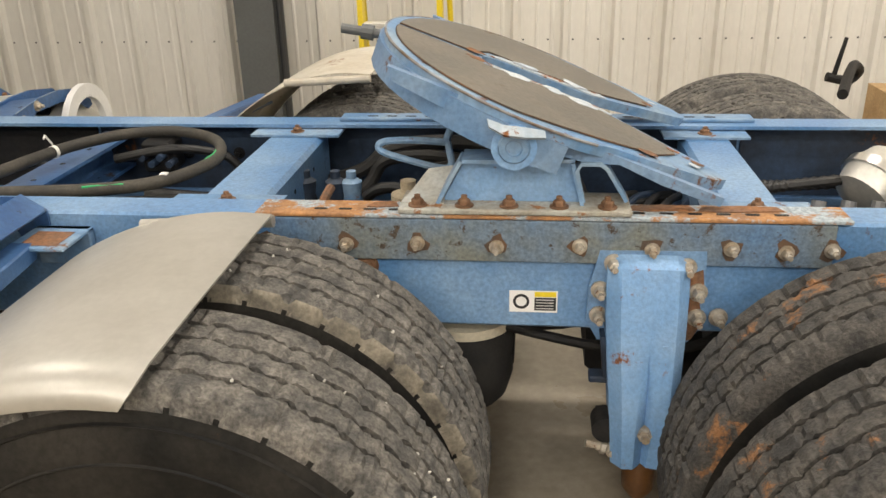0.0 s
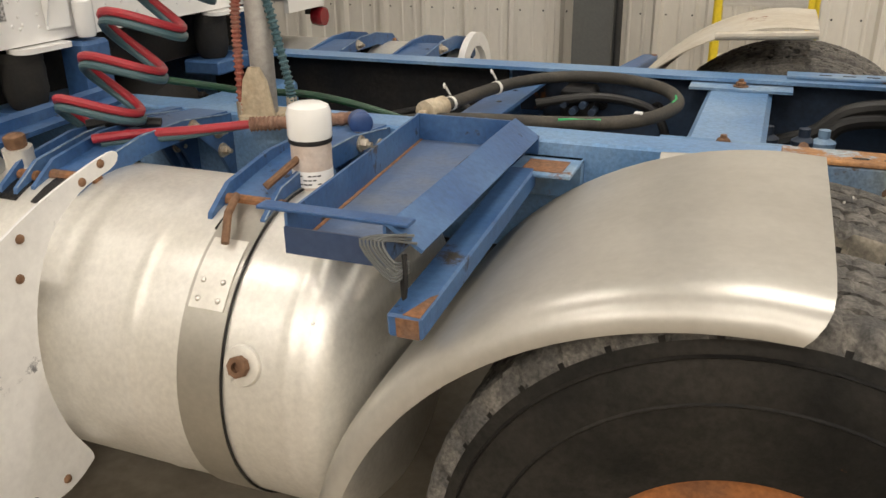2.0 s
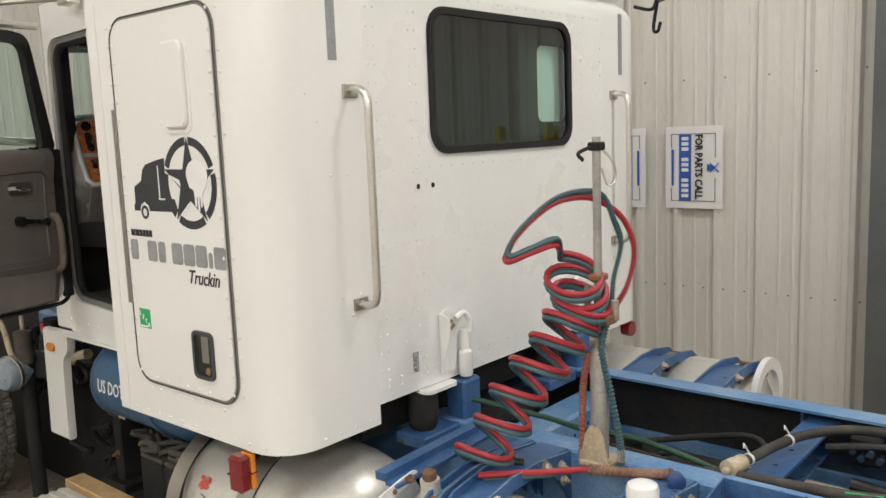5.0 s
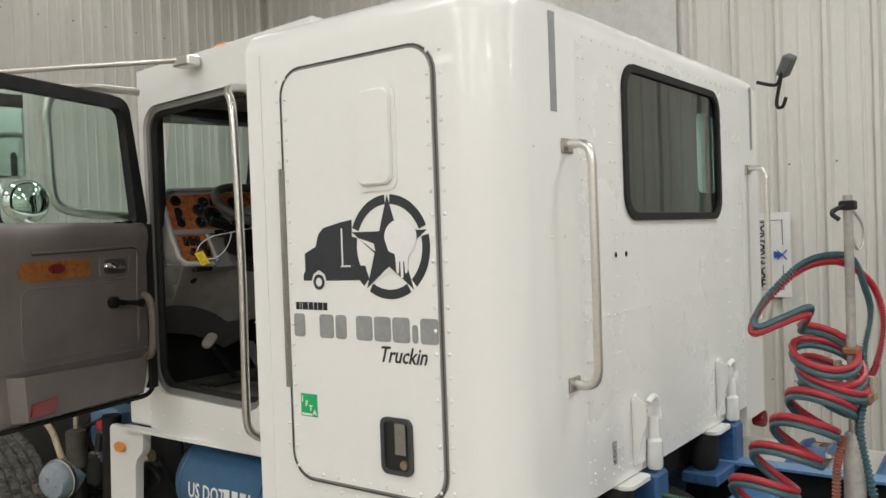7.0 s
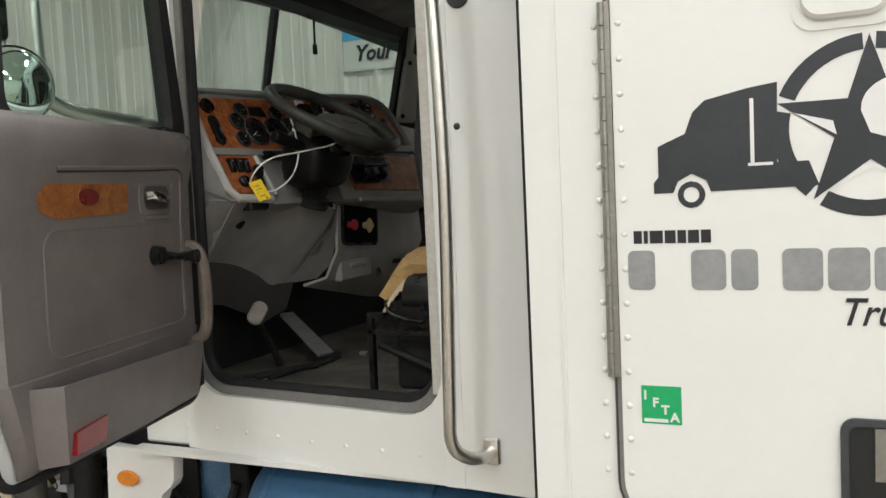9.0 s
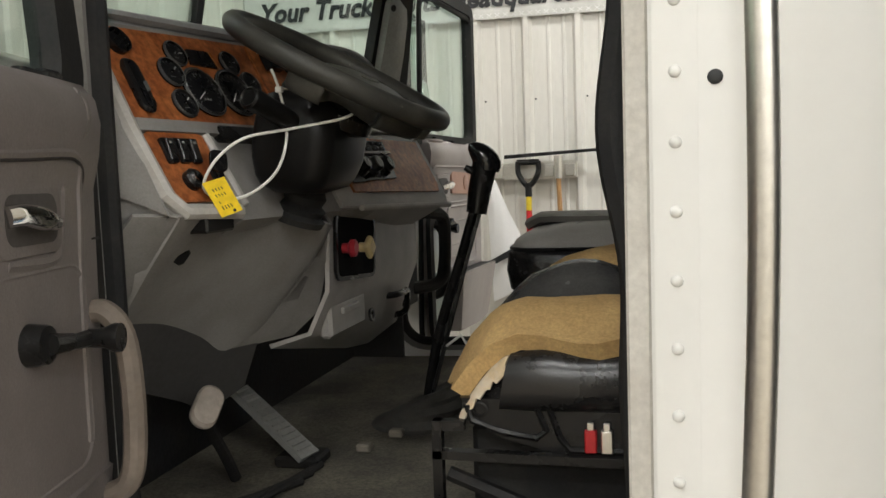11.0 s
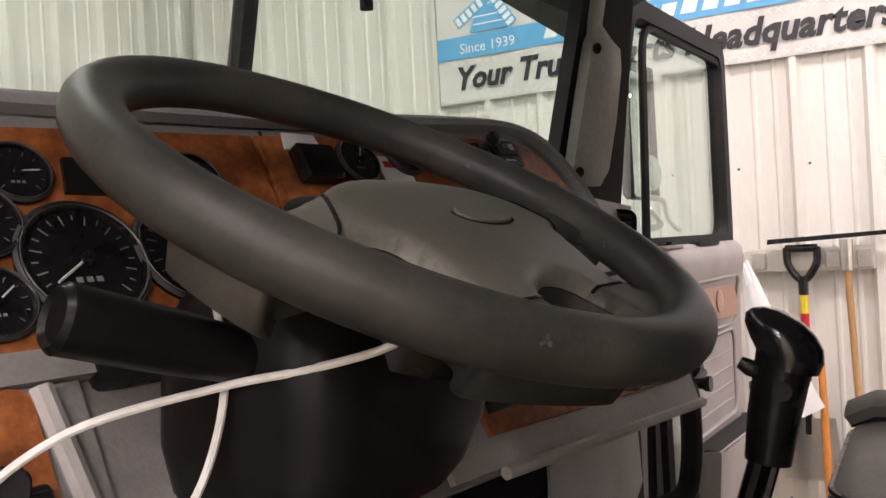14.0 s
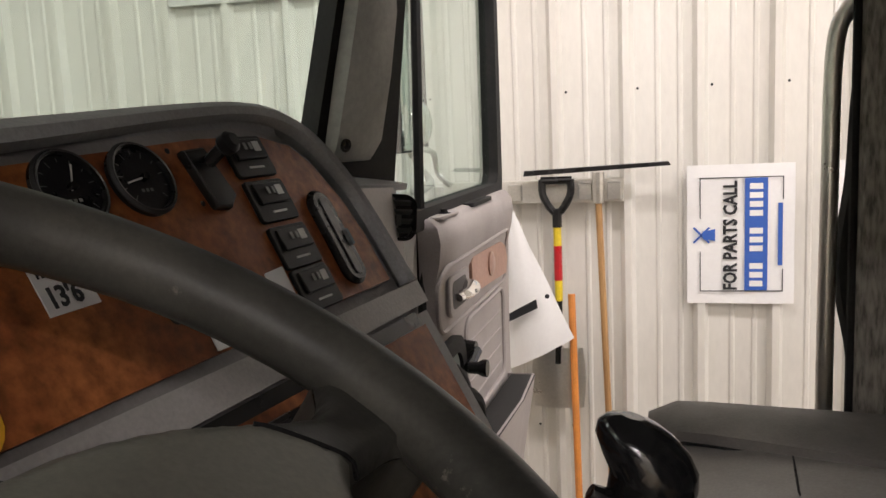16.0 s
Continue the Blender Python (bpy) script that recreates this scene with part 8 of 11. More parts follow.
for x, z, w in ((-3.262, 2.62, 0.0), (-3.7, 2.655, 0.0), (-4.1, 2.64, 0.02), (-4.35, 2.585, 0.05), (-4.50, 2.525, 0.10)):
    yn, yf = cy(x) + w * 0.2, cy(x, 1) - w * 0.2
    rows.append([(x, yn, z - 0.06), (x, yn + 0.05, z - 0.015), (x, yn + 0.2, z), (x, CYC, z + 0.012), (x, yf - 0.2, z), (x, yf - 0.05, z - 0.015), (x, yf, z - 0.06)])
part("roof", G().loft(rows, 0.02), WHITE, cb)
part("headliner", G().loft([[(x, y, z - 0.075) for x, y, z in (r[1], r[3], r[5])] for r in rows], 0.02), mat("grey_headliner", (0.17, 0.165, 0.155), 0.9, 0, (0.07, 0.067, 0.064), 0.6, 8), cb, "dark grey fabric headliner")
part("header", G().box((-4.50, 1.36, 2.44), (-4.36, 2.90, 2.53), 0.02), BLACK_MATT, cb, "dark windscreen header")
bw = square_ring(CYM, 1.83, 1.80, 1.46, 6)
part("back_wall", G().ring(bw, rr(CYC, 1.78, 0.78, 1.15, 0.08, 6), "yz", -3.36, -3.30), FABRIC, cb, "speckled fabric back wall")
part("floor", G().box((-4.62, 1.315, 1.19), (-3.27, 2.96, 1.225)), CARPET, cb, "dirty dark floor mat")
part("sill_plate", G().box((-4.28, 1.320, 1.2255), (-3.60, 1.38, 1.235), 0.002), mat("scuffed_sill_plate", (0.28, 0.26, 0.23), 0.5, 0.4, (0.14, 0.125, 0.11), 0.8, 14), cb, "scuffed sill plate")
part("firewall", G().box((-4.66, 1.36, 1.19), (-4.62, 2.92, 2.0)), GRIME, cb)
for side in (-1, 1):
    part("kick_panel", G().box((-4.62, cy(-4.5, side) + 0.056 * -side, 1.2), (-4.44, cy(-4.5, side) + 0.07 * -side, 1.72)), mat("dark_kick_panel", (0.05, 0.048, 0.046), 0.8), cb)
# windscreen: two panes, centre bar, pillars
WB, WT = 2.06, 2.50
for side in (-1, 1):
    yo = 1.40 if side < 0 else 2.80
    q = [(-4.452, yo, WB), (-4.690, 2.078 + side * 0.012, WB), (-4.600, 2.070 + side * 0.012, WT), (-4.352, yo, WT)]
    p_ = part("windscreen", G().loft([[q[0], q[1]], [q[3], q[2]]], 0.005), GLASS, cb, "clear windscreen pane")
    p_.visible_shadow = False
part("centre_bar", G().tube([(-4.704, 2.081, WB), (-4.592, 2.068, WT + 0.03)], 0.017, 8), BLACK_MATT, cb, "black windscreen centre bar")
for side in (-1, 1):
    ys = lambda d: CYC + side * (0.80 - d)  # noqa: E731
    if side < 0:
        part("front_pillar", G().loft([[(-4.402, 1.318, z), (-4.394, 1.342, z), (-4.440, 1.405, z), (-4.456, 1.405, z), (-4.456, 1.345, z)] for z in (1.95, 2.50)], 0, closed=True), BLACK_MATT, cb, "black pillar trim")
        continue
    # far pillar: raked black post with a grey moulded cover towards the seats
    A0, A1, B0, B1 = Vector((-4.455, 2.648, 2.03)), Vector((-4.345, 2.648, 2.50)), Vector((-4.372, 2.812, 2.03)), Vector((-4.322, 2.832, 2.50))
    o_ = Vector((-0.035, 0.02, 0))
    part("front_pillar", G().loft([[A0, B0, B0 + o_, A0 + o_], [A1, B1, B1 + o_, A1 + o_]], 0, closed=True), BLACK_MATT, cb, "black pillar post")
    nf = (B0 - A0).cross(A1 - A0).normalized()
    nf = nf if nf.x > 0 else -nf
    F_ = lambda s, w, d: A0.lerp(B0, s).lerp(A1.lerp(B1, s), w) + nf * d  # noqa: E731
    rows = []
    for w, s0, s1, d in ((0.13, 0.16, 0.66, 0.004), (0.15, 0.12, 0.70, 0.014), (0.20, 0.10, 0.74, 0.022), (0.40, 0.09, 0.76, 0.026), (0.60, 0.09, 0.76, 0.026), (0.68, 0.10, 0.74, 0.020), (0.71, 0.14, 0.62, 0.012), (0.76, 0.12, 0.40, 0.010), (0.97, 0.10, 0.42, 0.008)):
        rows.append([F_(s0, w, 0.001), F_(s0 + 0.04, w, d * 0.85), F_(s0 * 0.6 + s1 * 0.4, w, d), F_(s1 - 0.08, w, d * 0.95), F_(s1, w, 0.001)])
    part("pillar_trim", G().loft(rows, 0), mat("grey_green_pillar", (0.40, 0.40, 0.37), 0.6, 0, (0.32, 0.32, 0.30), 0.5, 6), cb, "grey moulded pillar cover", smooth=50)
    for w in (0.19, 0.66):
        part("screw", G().lathe([(0.010, 0), (0.010, 0.002), (0.006, 0.002), (0.005, -0.002)], F_(0.22, w, 0.021), nf, 12), BLACK, cb)
# roof clutter: marker light, grab bar on the roof edge
ml = thing("roof_marker", (-4.05, 1.35, 2.62), "amber cab roof marker light", "marker lamp")
part("lens", G().lathe([(0.03, 0), (0.05, 0.005), (0.045, 0.03), (0.02, 0.05)], (-4.02, 1.42, 2.645), (-0.6, -0.1, 1), 16), AMBER, ml)
part("base", G().box((-4.09, 1.36, 2.62), (-3.96, 1.48, 2.65), 0.01), CHROME, ml)
g = G().tube([(-4.72, 0.62, 2.555), (-4.18, 1.10, 2.59), (-3.98, 1.19, 2.585)], 0.011, 10)
g.box((-4.03, 1.17, 2.56), (-3.93, 1.23, 2.60), 0.006)
mr = thing("mirror_arm", (-4.3, 1.0, 2.5), "stainless mirror arm braced to the cab roof", "mirror arm")
part("rod", g, STEEL, mr)
part("second_rod", G().tube([(-4.74, 0.60, 2.50), (-4.40, 1.06, 2.52), (-4.33, 1.22, 2.51)], 0.016, 8), STEEL, mr)
cg = thing("cab_grab_handle", (-3.5, 1.10, 1.18), "long stainless grab bar beside the cab door", "grab handle")
part("bar", G().tube(curve_pts([(-3.60, 1.20, 2.425), (-3.60, 1.12, 2.42), (-3.585, 1.075, 2.40), (-3.535, 1.05, 2.33), (-3.518, 1.045, 2.1), (-3.512, 1.045, 1.75), (-3.524, 1.05, 1.35), (-3.528, 1.06, 1.24), (-3.510, 1.09, 1.20), (-3.490, 1.135, 1.185), (-3.485, 1.19, 1.185)], 8), 0.0145, 14), STEEL, cg)
part("foot", G().box((-3.505, 1.18, 1.155), (-3.465, 1.195, 1.215), 0.004), STEEL, cg)
cg2 = thing("cab_grab_handle", (-3.67, 2.95, 1.36), "satin steel grab bar beside the far door opening", "grab handle")
part("bar", G().tube(curve_pts([(-3.62, 2.84, 2.312), (-3.645, 2.91, 2.308), (-3.675, 2.95, 2.285), (-3.692, 2.958, 2.22), (-3.695, 2.958, 2.0), (-3.697, 2.958, 1.7), (-3.695, 2.958, 1.45), (-3.685, 2.95, 1.385), (-3.66, 2.91, 1.36), (-3.64, 2.84, 1.355)], 8), 0.0135, 14), STEEL, cg2)
part("foot", G().box((-3.66, 2.838, 1.33), (-3.62, 2.852, 1.385), 0.004), STEEL, cg2)
# thin dark oval that stands for a patch of peeled paint, no lamp
tw = thing("cab_quarter_lamp", (-3.525, 1.195, 2.268), "dark oval patch of peeled paint on the cab side post", "reflector")
part("lens", G().prism(rr(-3.525, 2.268, 0.054, 0.165, 0.026, 6), "xz", cy(-3.525) - 0.006, cy(-3.525) - 0.001, 0.002), STEEL_DARK, tw)
# front fender corner with marker below the door, air tank
mk = thing("front_fender", (-4.5, 1.27, 0.55), "white fender edge panel with an amber marker", "fender")
part("panel", G().prism([(-4.79, 0.50), (-4.59, 0.50), (-4.582, 0.76), (-4.572, 0.90), (-4.556, 0.938), (-4.522, 0.964), (-4.510, 0.985), (-4.505, 1.045), (-4.515, 1.057), (-4.755, 1.068), (-4.766, 1.058)], "xz", 1.285, 1.325, 0.006), WHITE, mk)
part("marker", G().prism([(-4.678 + 0.042 * math.cos(k * 0.3142), 0.976 + 0.024 * math.sin(k * 0.3142)) for k in range(20)], "xz", 1.270, 1.285, 0.006), AMBER, mk, "amber oval marker")
at = thing("air_tank", (-3.9, 1.55, 0.70), "blue air tank with white registration bars under the cab", "air tank")
prof = [(0.02, 0), (0.10, 0.01), (0.16, 0.04), (0.185, 0.09), (0.19, 0.12), (0.19, 0.80), (0.16, 0.86), (0.02, 0.9)]
part("shell", G().lathe(prof, (-4.29, 1.42, 0.875), (1, 0, 0), 40), TANK_BLUE, at)
part("band", G().lathe([(0.191, 0.10), (0.194, 0.103), (0.194, 0.112), (0.191, 0.115)], (-4.29, 1.42, 0.875), (1, 0, 0), 40, False), TANK_BLUE, at)
mA = pose(-4.122, 1.42, 0.875) @ pose(0, 0, 0, -4, 0, 0) @ Matrix.Translation((0, -0.1912, 0)) @ pose(0, 0, 0, 90, 0, 0)
lettering("lettering", "US DOT", 0.085, PAPER, at, mA @ Matrix.Translation((0, -0.03, 0)), sx=0.75, bold=0.001)
for k in range(6):
    part("number_bar", G().box((0.225 + 0.048 * k, -0.028, 0), (0.225 + 0.048 * k + 0.034, 0.032, 0.001), m=mA), PAPER, at)
part("strap", G().lathe([(0.191, 0.55), (0.197, 0.552), (0.197, 0.60), (0.191, 0.602)], (-4.29, 1.42, 0.875), (1, 0, 0), 40, False), TANK_BLUE, at)
# steer tyre, engine side and hood edge glimpsed past the open door
fw2 = wheel(-5.72, 1.16, False, tyre_data, "black steer tyre at the front of the truck")
fw2.location.z = TC
BLUE_DULL = mat("dull_engine_blue", (0.10, 0.19, 0.32), 0.5, 0, (0.17, 0.26, 0.38), 0.7, 7, 70, 0.15, 0.1, rust=0.2, rust_scale=10)
en = thing("engine", (-5.3, 1.8, 0.5), "dark engine bay with blue block, hoses and brackets", "engine")
part("block", G().box((-5.9, 1.65, 0.55), (-4.75, 2.4, 1.25), 0.03), GRIME, en)
part("blue_case", G().box((-5.315, 1.50, 0.80), (-5.06, 1.645, 1.06), 0.02), BLUE_DULL, en, "blue painted accessory case")
part("case_sticker", G().box((-5.268, 1.4975, 0.802), (-5.17, 1.499, 0.842)), PAPER, en)
part("sticker_ring", G().ring([(-5.242 + 0.015 * math.cos(k * 0.5236), 0.822 + 0.015 * math.sin(k * 0.5236)) for k in range(12)], [(-5.242 + 0.009 * math.cos(k * 0.5236), 0.822 + 0.009 * math.sin(k * 0.5236)) for k in range(12)], "xz", 1.4965, 1.4974), INK, en)
part("filter_bowl", G().lathe([(0.030, 0.80), (0.046, 0.82), (0.048, 0.96), (0.046, 0.975)], (-5.085, 1.47, 0), (0, 0, 1), 18), STEEL_GREY, en, "grey filter bowl")
part("red_cap", G().lathe([(0.045, 0), (0.056, 0.006), (0.056, 0.035), (0.04, 0.042)], (-5.085, 1.47, 0.976), (0, 0, 1), 14), RED, en)
for k in range(7):
    part("pipe", G().tube(curve_pts([(-5.7 + 0.12 * k, 1.60, 0.6 + 0.03 * k), (-5.5 + 0.1 * k, 1.52, 0.8), (-5.35 + 0.1 * k, 1.55, 1.0 - 0.03 * k)], 6), 0.02 + 0.006 * (k % 3), 9), (GRIME, HOSE, SHOCK)[k % 3], en)
part("steering_box", G().lathe([(0.05, 0), (0.08, 0.02), (0.08, 0.14), (0.05, 0.16)], (-5.3, 1.45, 0.66), (0, 0.3, 1), 18), STEEL_GREY, en)
part("shock", G().cyl((-5.05, 1.45, 0.5), (-5.02, 1.45, 1.05), 0.045, seg=16), GRIME, en)
# added board: its black stands in for the shaded floor beyond
part("splash_shield", G().box((-6.9, 1.625, FZ), (-4.72, 1.64, 1.32)), GRIME, en, "added dark board hiding the bright floor beside the engine")
part("subframe", G().box((-5.9, 1.62, FZ), (-4.8, 2.5, 0.52)), GRIME, en)
hd = thing("hood", (-5.4, CYC, 1.2), "white long-nose hood ahead of the windscreen", "hood")
rows = []
for x, z, w in ((-4.66, 2.06, 0.66), (-5.2, 2.0, 0.56), (-5.9, 1.92, 0.46)):
    rows.append([(x, CYC - w, 1.35), (x, CYC - w, z - 0.14), (x, CYC - w + 0.08, z - 0.03), (x, CYC, z + 0.01), (x, CYC + w - 0.08, z - 0.03), (x, CYC + w, z - 0.14), (x, CYC + w, 1.35)])
part("skin", G().loft(rows, 0.01), WHITE, hd)

# air cleaner pipe and mirror by the open door, seen through its glass
st_ = thing("grab_pipe", (-4.45, 1.2, 1.9), "bright curved grab pipe ahead of the open door", "grab pipe")
part("pipe", G().tube(curve_pts([(-4.45, 1.30, 1.99), (-4.46, 1.20, 2.0), (-4.49, 1.06, 2.015), (-4.515, 0.97, 2.04), (-4.52, 0.935, 2.10), (-4.52, 0.925, 2.28), (-4.515, 0.925, 2.44), (-4.49, 0.96, 2.50), (-4.43, 1.08, 2.52)], 8), 0.0195, 14), STEEL, st_)
mi = thing("door_mirror", (-4.42, 0.72, 2.0), "tall mirror and round convex mirror outside the driver door", "mirror")
part("convex_mirror", G().lathe([(0.002, 0.030), (0.05, 0.026), (0.072, 0.016), (0.082, 0.004)], (-4.40, 0.765, 2.055), (1, -0.25, 0), 28, False), MIRROR, mi, "round convex mirror")
part("convex_shell", G().lathe([(0.085, 0.006), (0.085, -0.01), (0.06, -0.03), (0.02, -0.04)], (-4.40, 0.765, 2.055), (1, -0.25, 0), 28), CHROME, mi)
part("glass", G().prism(rr(0.70, 2.32, 0.18, 0.33, 0.02, 5), "yz", -4.445, -4.441), MIRROR, mi)
part("shell", G().prism(rr(0.70, 2.32, 0.20, 0.35, 0.025, 5), "yz", -4.49, -4.446, 0.010), CHROME, mi)
part("bracket", G().tube([(-4.48, 0.70, 2.49), (-4.44, 0.66, 2.505), (-4.33, 0.62, 2.47)], 0.009, 8), STEEL, mi)
part("lower_bracket", G().tube([(-4.48, 0.70, 2.15), (-4.45, 0.72, 2.05), (-4.42, 0.74, 2.0), (-4.34, 0.78, 1.96)], 0.009, 8), STEEL, mi)
pm = thing("door_mirror", (-4.46, 3.33, 2.05), "tall mirror with a round spot mirror outside the far door", "mirror")
part("shell", G().prism(rr(3.36, 2.265, 0.225, 0.36, 0.012, 4), "yz", -4.505, -4.475, 0.008), STEEL_DARK, pm, "dark mirror housing")
part("glass", G().prism(rr(3.36, 2.265, 0.213, 0.348, 0.010, 4), "yz", -4.475, -4.471), MIRROR, pm)
part("spot_mirror", G().lathe([(0.042, -0.012), (0.046, 0.0), (0.036, 0.010), (0.020, 0.015), (0.003, 0.017)], (-4.445, 3.318, 2.149), (1, -0.1, 0.05), 24), CHROME, pm, "round convex spot mirror")
part("bracket", G().tube(curve_pts([(-4.49, 3.36, 2.09), (-4.47, 3.37, 2.05), (-4.44, 3.34, 2.02), (-4.43, 3.25, 2.01), (-4.43, 3.16, 2.01)], 5), 0.009, 8), STEEL, pm)
part("upper_bracket", G().tube([(-4.49, 3.36, 2.44), (-4.47, 3.36, 2.465), (-4.42, 3.20, 2.475)], 0.009, 8), STEEL, pm)
part("stay", G().tube(curve_pts([(-4.47, 3.35, 2.09), (-4.455, 3.44, 2.08), (-4.45, 3.46, 2.03), (-4.42, 3.46, 2.0)], 5), 0.007, 8), STEEL, pm)


# ---- open doors ----
def door_local(side):
    """Frame of an open door: origin at the hinge, u towards its free edge, n towards the cab's inside face."""
    if side < 0:
        h, e = Vector((-4.372, 1.250, 0)), Vector((-4.195, 0.480, 0))
    else:
        h, e = Vector((-4.395, 3.030, 0)), Vector((-4.355, 3.830, 0))
    u = (e - h).normalized()
    n = Vector((u.y, -u.x, 0)) * (-1 if side < 0 else 1)
    if n.x < 0:
        n = -n
    m = Matrix.Identity(4)
    for i in range(3):
        m[i][0], m[i][1], m[i][2], m[i][3] = u[i], (0, 0, 1)[i], n[i], h[i]
    return m


DLEN, DB, DT = 0.785, 1.245, 2.470
for side in (-1, 1):
    m = door_local(side)
    P = lambda u, z, n=0.0: m @ Vector((u, z, n))  # noqa: E731
    dr = thing("cab_door", P(0.38, DB, 0), "open cab door with grey inner panel and window" if side < 0 else "open far cab door with pinkish-grey inner panel, paled as lit", "door", "cab doors")
    n_ = 6
    oz0, oz1 = DB, DT
    outer = rq((DLEN, DB), (DLEN - 0.02, 2.490), (0.085, 2.478), (-0.025, DB), 0.08, n_)
    gx = 0.050 if side < 0 else 0.015
    inner_w = rq((0.690, 1.960), (0.680, 2.448), (0.105, 2.435), (gx, 1.960), 0.05, n_) if side < 0 else rq((0.715, 1.985), (0.735, 2.500), (0.012, 2.480), (-0.190, 1.985), 0.045, n_)
    # upper window frame
    up = rq((DLEN, 1.945), (DLEN - 0.02, 2.492), (0.075, 2.480), (-0.015, 1.945), 0.06, n_) if side < 0 else rq((0.765, 1.945), (0.775, 2.545), (0.0, 2.525), (-0.20, 1.945), 0.06, n_)
    part("window_frame", G().ring(up, inner_w, "xy", -0.034, 0.008, m=m), BLACK_MATT, dr, "black window frame")
    w_ = part("window_pane", G().prism(inner_w, "xy", -0.022, -0.017, m=m), GLASS, dr, "clear door glass")
    w_.visible_shadow = False
    part("outer_skin", G().prism(rr(DLEN / 2, 1.605, DLEN, 0.72, 0.10, n_), "xy", -0.06, -0.01, m=m), WHITE, dr)
    # far trim is paler than the near: light on that door put into its colour
    pm_ = GREY_TRIM if side < 0 else mat("lit_pinkish_grey_trim", (0.38, 0.345, 0.33), 0.6, 0, (0.29, 0.26, 0.245), 0.5, 5, 260, 0.08, 0.15)
    # moulded inner panel: a sheet with a rolled top, recess line and map pocket
    prof = ((1.262, -0.005), (1.275, 0.008), (1.30, 0.018), (1.45, 0.026), (1.452, 0.020), (1.56, 0.020), (1.70, 0.022), (1.83, 0.026), (1.875, 0.040), (1.915, 0.046), (1.945, 0.040), (1.962, 0.022), (1.966, 0.0))
    PD = lambda z: next(d0 + (d1 - d0) * (z - z0) / (z1 - z0) for (z0, d0), (z1, d1) in zip(prof, prof[1:]) if z <= z1)  # noqa: E731
    rows = []
    for z, d in prof:
        e0, e1 = (0.02 if z > 1.32 else 0.05), DLEN - (0.015 if z > 1.32 else 0.06)
        rows.append([P(e0, z, -0.005), P(e0 + 0.012, z, d * 0.8)] + [P(e0 + (e1 - e0) * i / 8, z, d) for i in range(1, 8)] + [P(e1 - 0.012, z, d * 0.8), P(e1, z, -0.005)])
    if side < 0:
        part("hinge_seal", G().box((-0.040, 1.27, -0.03), (0.006, 1.965, 0.004), 0.006, m=m), BLACK_MATT, dr, "worn black hinge-side seal")
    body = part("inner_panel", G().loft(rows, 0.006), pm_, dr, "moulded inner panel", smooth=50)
    # recessed field outline and ribs
    fld = rr(0.36, 1.605, 0.56, 0.26, 0.04, 5) if side < 0 else rr(0.44, 1.600, 0.40, 0.235, 0.035, 5)
    part("field_bead", G().tube([P(x, z, PD(z) + 0.001) for x, z in fld], 0.0065, 6, closed=True), pm_, body)
    for k in range(4):
        zr = (1.515 if side < 0 else 1.525) + 0.045 * k
        part("field_rib", G().tube([P(0.14 if side < 0 else 0.27, zr, PD(zr) + 0.0005), P(0.58 if side < 0 else 0.61, zr, PD(zr) + 0.0005)], 0.003, 5), pm_, body)
    if side < 0:
        swept = curve_pts([P(0.60, 1.862, PD(1.862)), P(0.278, 1.870, PD(1.870)), P(0.217, 1.872, PD(1.872)), P(0.14, 1.875, PD(1.875)), P(0.108, 1.870, PD(1.870)), P(0.090, 1.856, PD(1.856)), P(0.082, 1.831, PD(1.831)), P(0.083, 1.78, PD(1.78)), P(0.086, 1.70, PD(1.70)), P(0.088, 1.50, PD(1.50))], 5)
        part("swept_bead", G().tube(swept, 0.0085, 8), pm_, body)
        SEAM = mat("dark_moulding_seam", (0.03, 0.026, 0.025), 0.8)
        part("panel_seam", G().tube([q + (P(-0.004, -0.007, 0.004) - P(0, 0, 0)) for q in swept], 0.0028, 5), SEAM, body)
        part("panel_seam", G().tube([P(0.018, 1.763, PD(1.763) * 0.8 + 0.004), P(0.035, 1.763, PD(1.763)), P(0.30, 1.762, PD(1.762))], 0.0022, 5), SEAM, body)
        part("upper_swell", G().tube(curve_pts([P(0.085, 1.950, 0.030), P(0.070, 1.938, 0.034), P(0.076, 1.913, 0.038), P(0.100, 1.893, 0.036), P(0.150, 1.886, 0.036), P(0.28, 1.884, 0.036), P(0.55, 1.880, 0.034)], 5), 0.011, 10), pm_, body)
        part("pull_cup", G().tube(curve_pts([P(0.30, 1.825, 0.024), P(0.263, 1.847, 0.026), P(0.219, 1.851, 0.026), P(0.150, 1.853, 0.026), P(0.132, 1.845, 0.026), P(0.128, 1.813, 0.025), P(0.139, 1.765, 0.024), P(0.16, 1.745, 0.024), P(0.26, 1.748, 0.024)], 5), 0.0085, 8), pm_, body)
    uc = 0.0 if side < 0 else -0.035
    part("wood_surround", G().tube([P(x, z, PD(z) + 0.001) for x, z in (rr(0.40, 1.802, 0.56, 0.125, 0.04, 5) if side < 0 else rr(0.36, 1.800, 0.66, 0.135, 0.05, 5))], 0.005, 6, closed=True), pm_, body)
    iw = [(0.335, 1.765), (0.60, 1.757), (0.645, 1.773), (0.655, 1.800), (0.63, 1.826), (0.52, 1.848), (0.36, 1.850), (0.332, 1.840)] if side < 0 else [(0.290, 1.768), (0.66, 1.752), (0.675, 1.790), (0.655, 1.825), (0.60, 1.842), (0.305, 1.850), (0.285, 1.838)]
    tr_ = part("wood_inlay", G().prism(iw, "xy", 0.022, 0.0325, m=m), BURL_LIGHT if side < 0 else mat("dusty_rose_inlay", (0.46, 0.27, 0.20), 0.5), body, "burl wood inlay" if side < 0 else "dusty rose inlay")
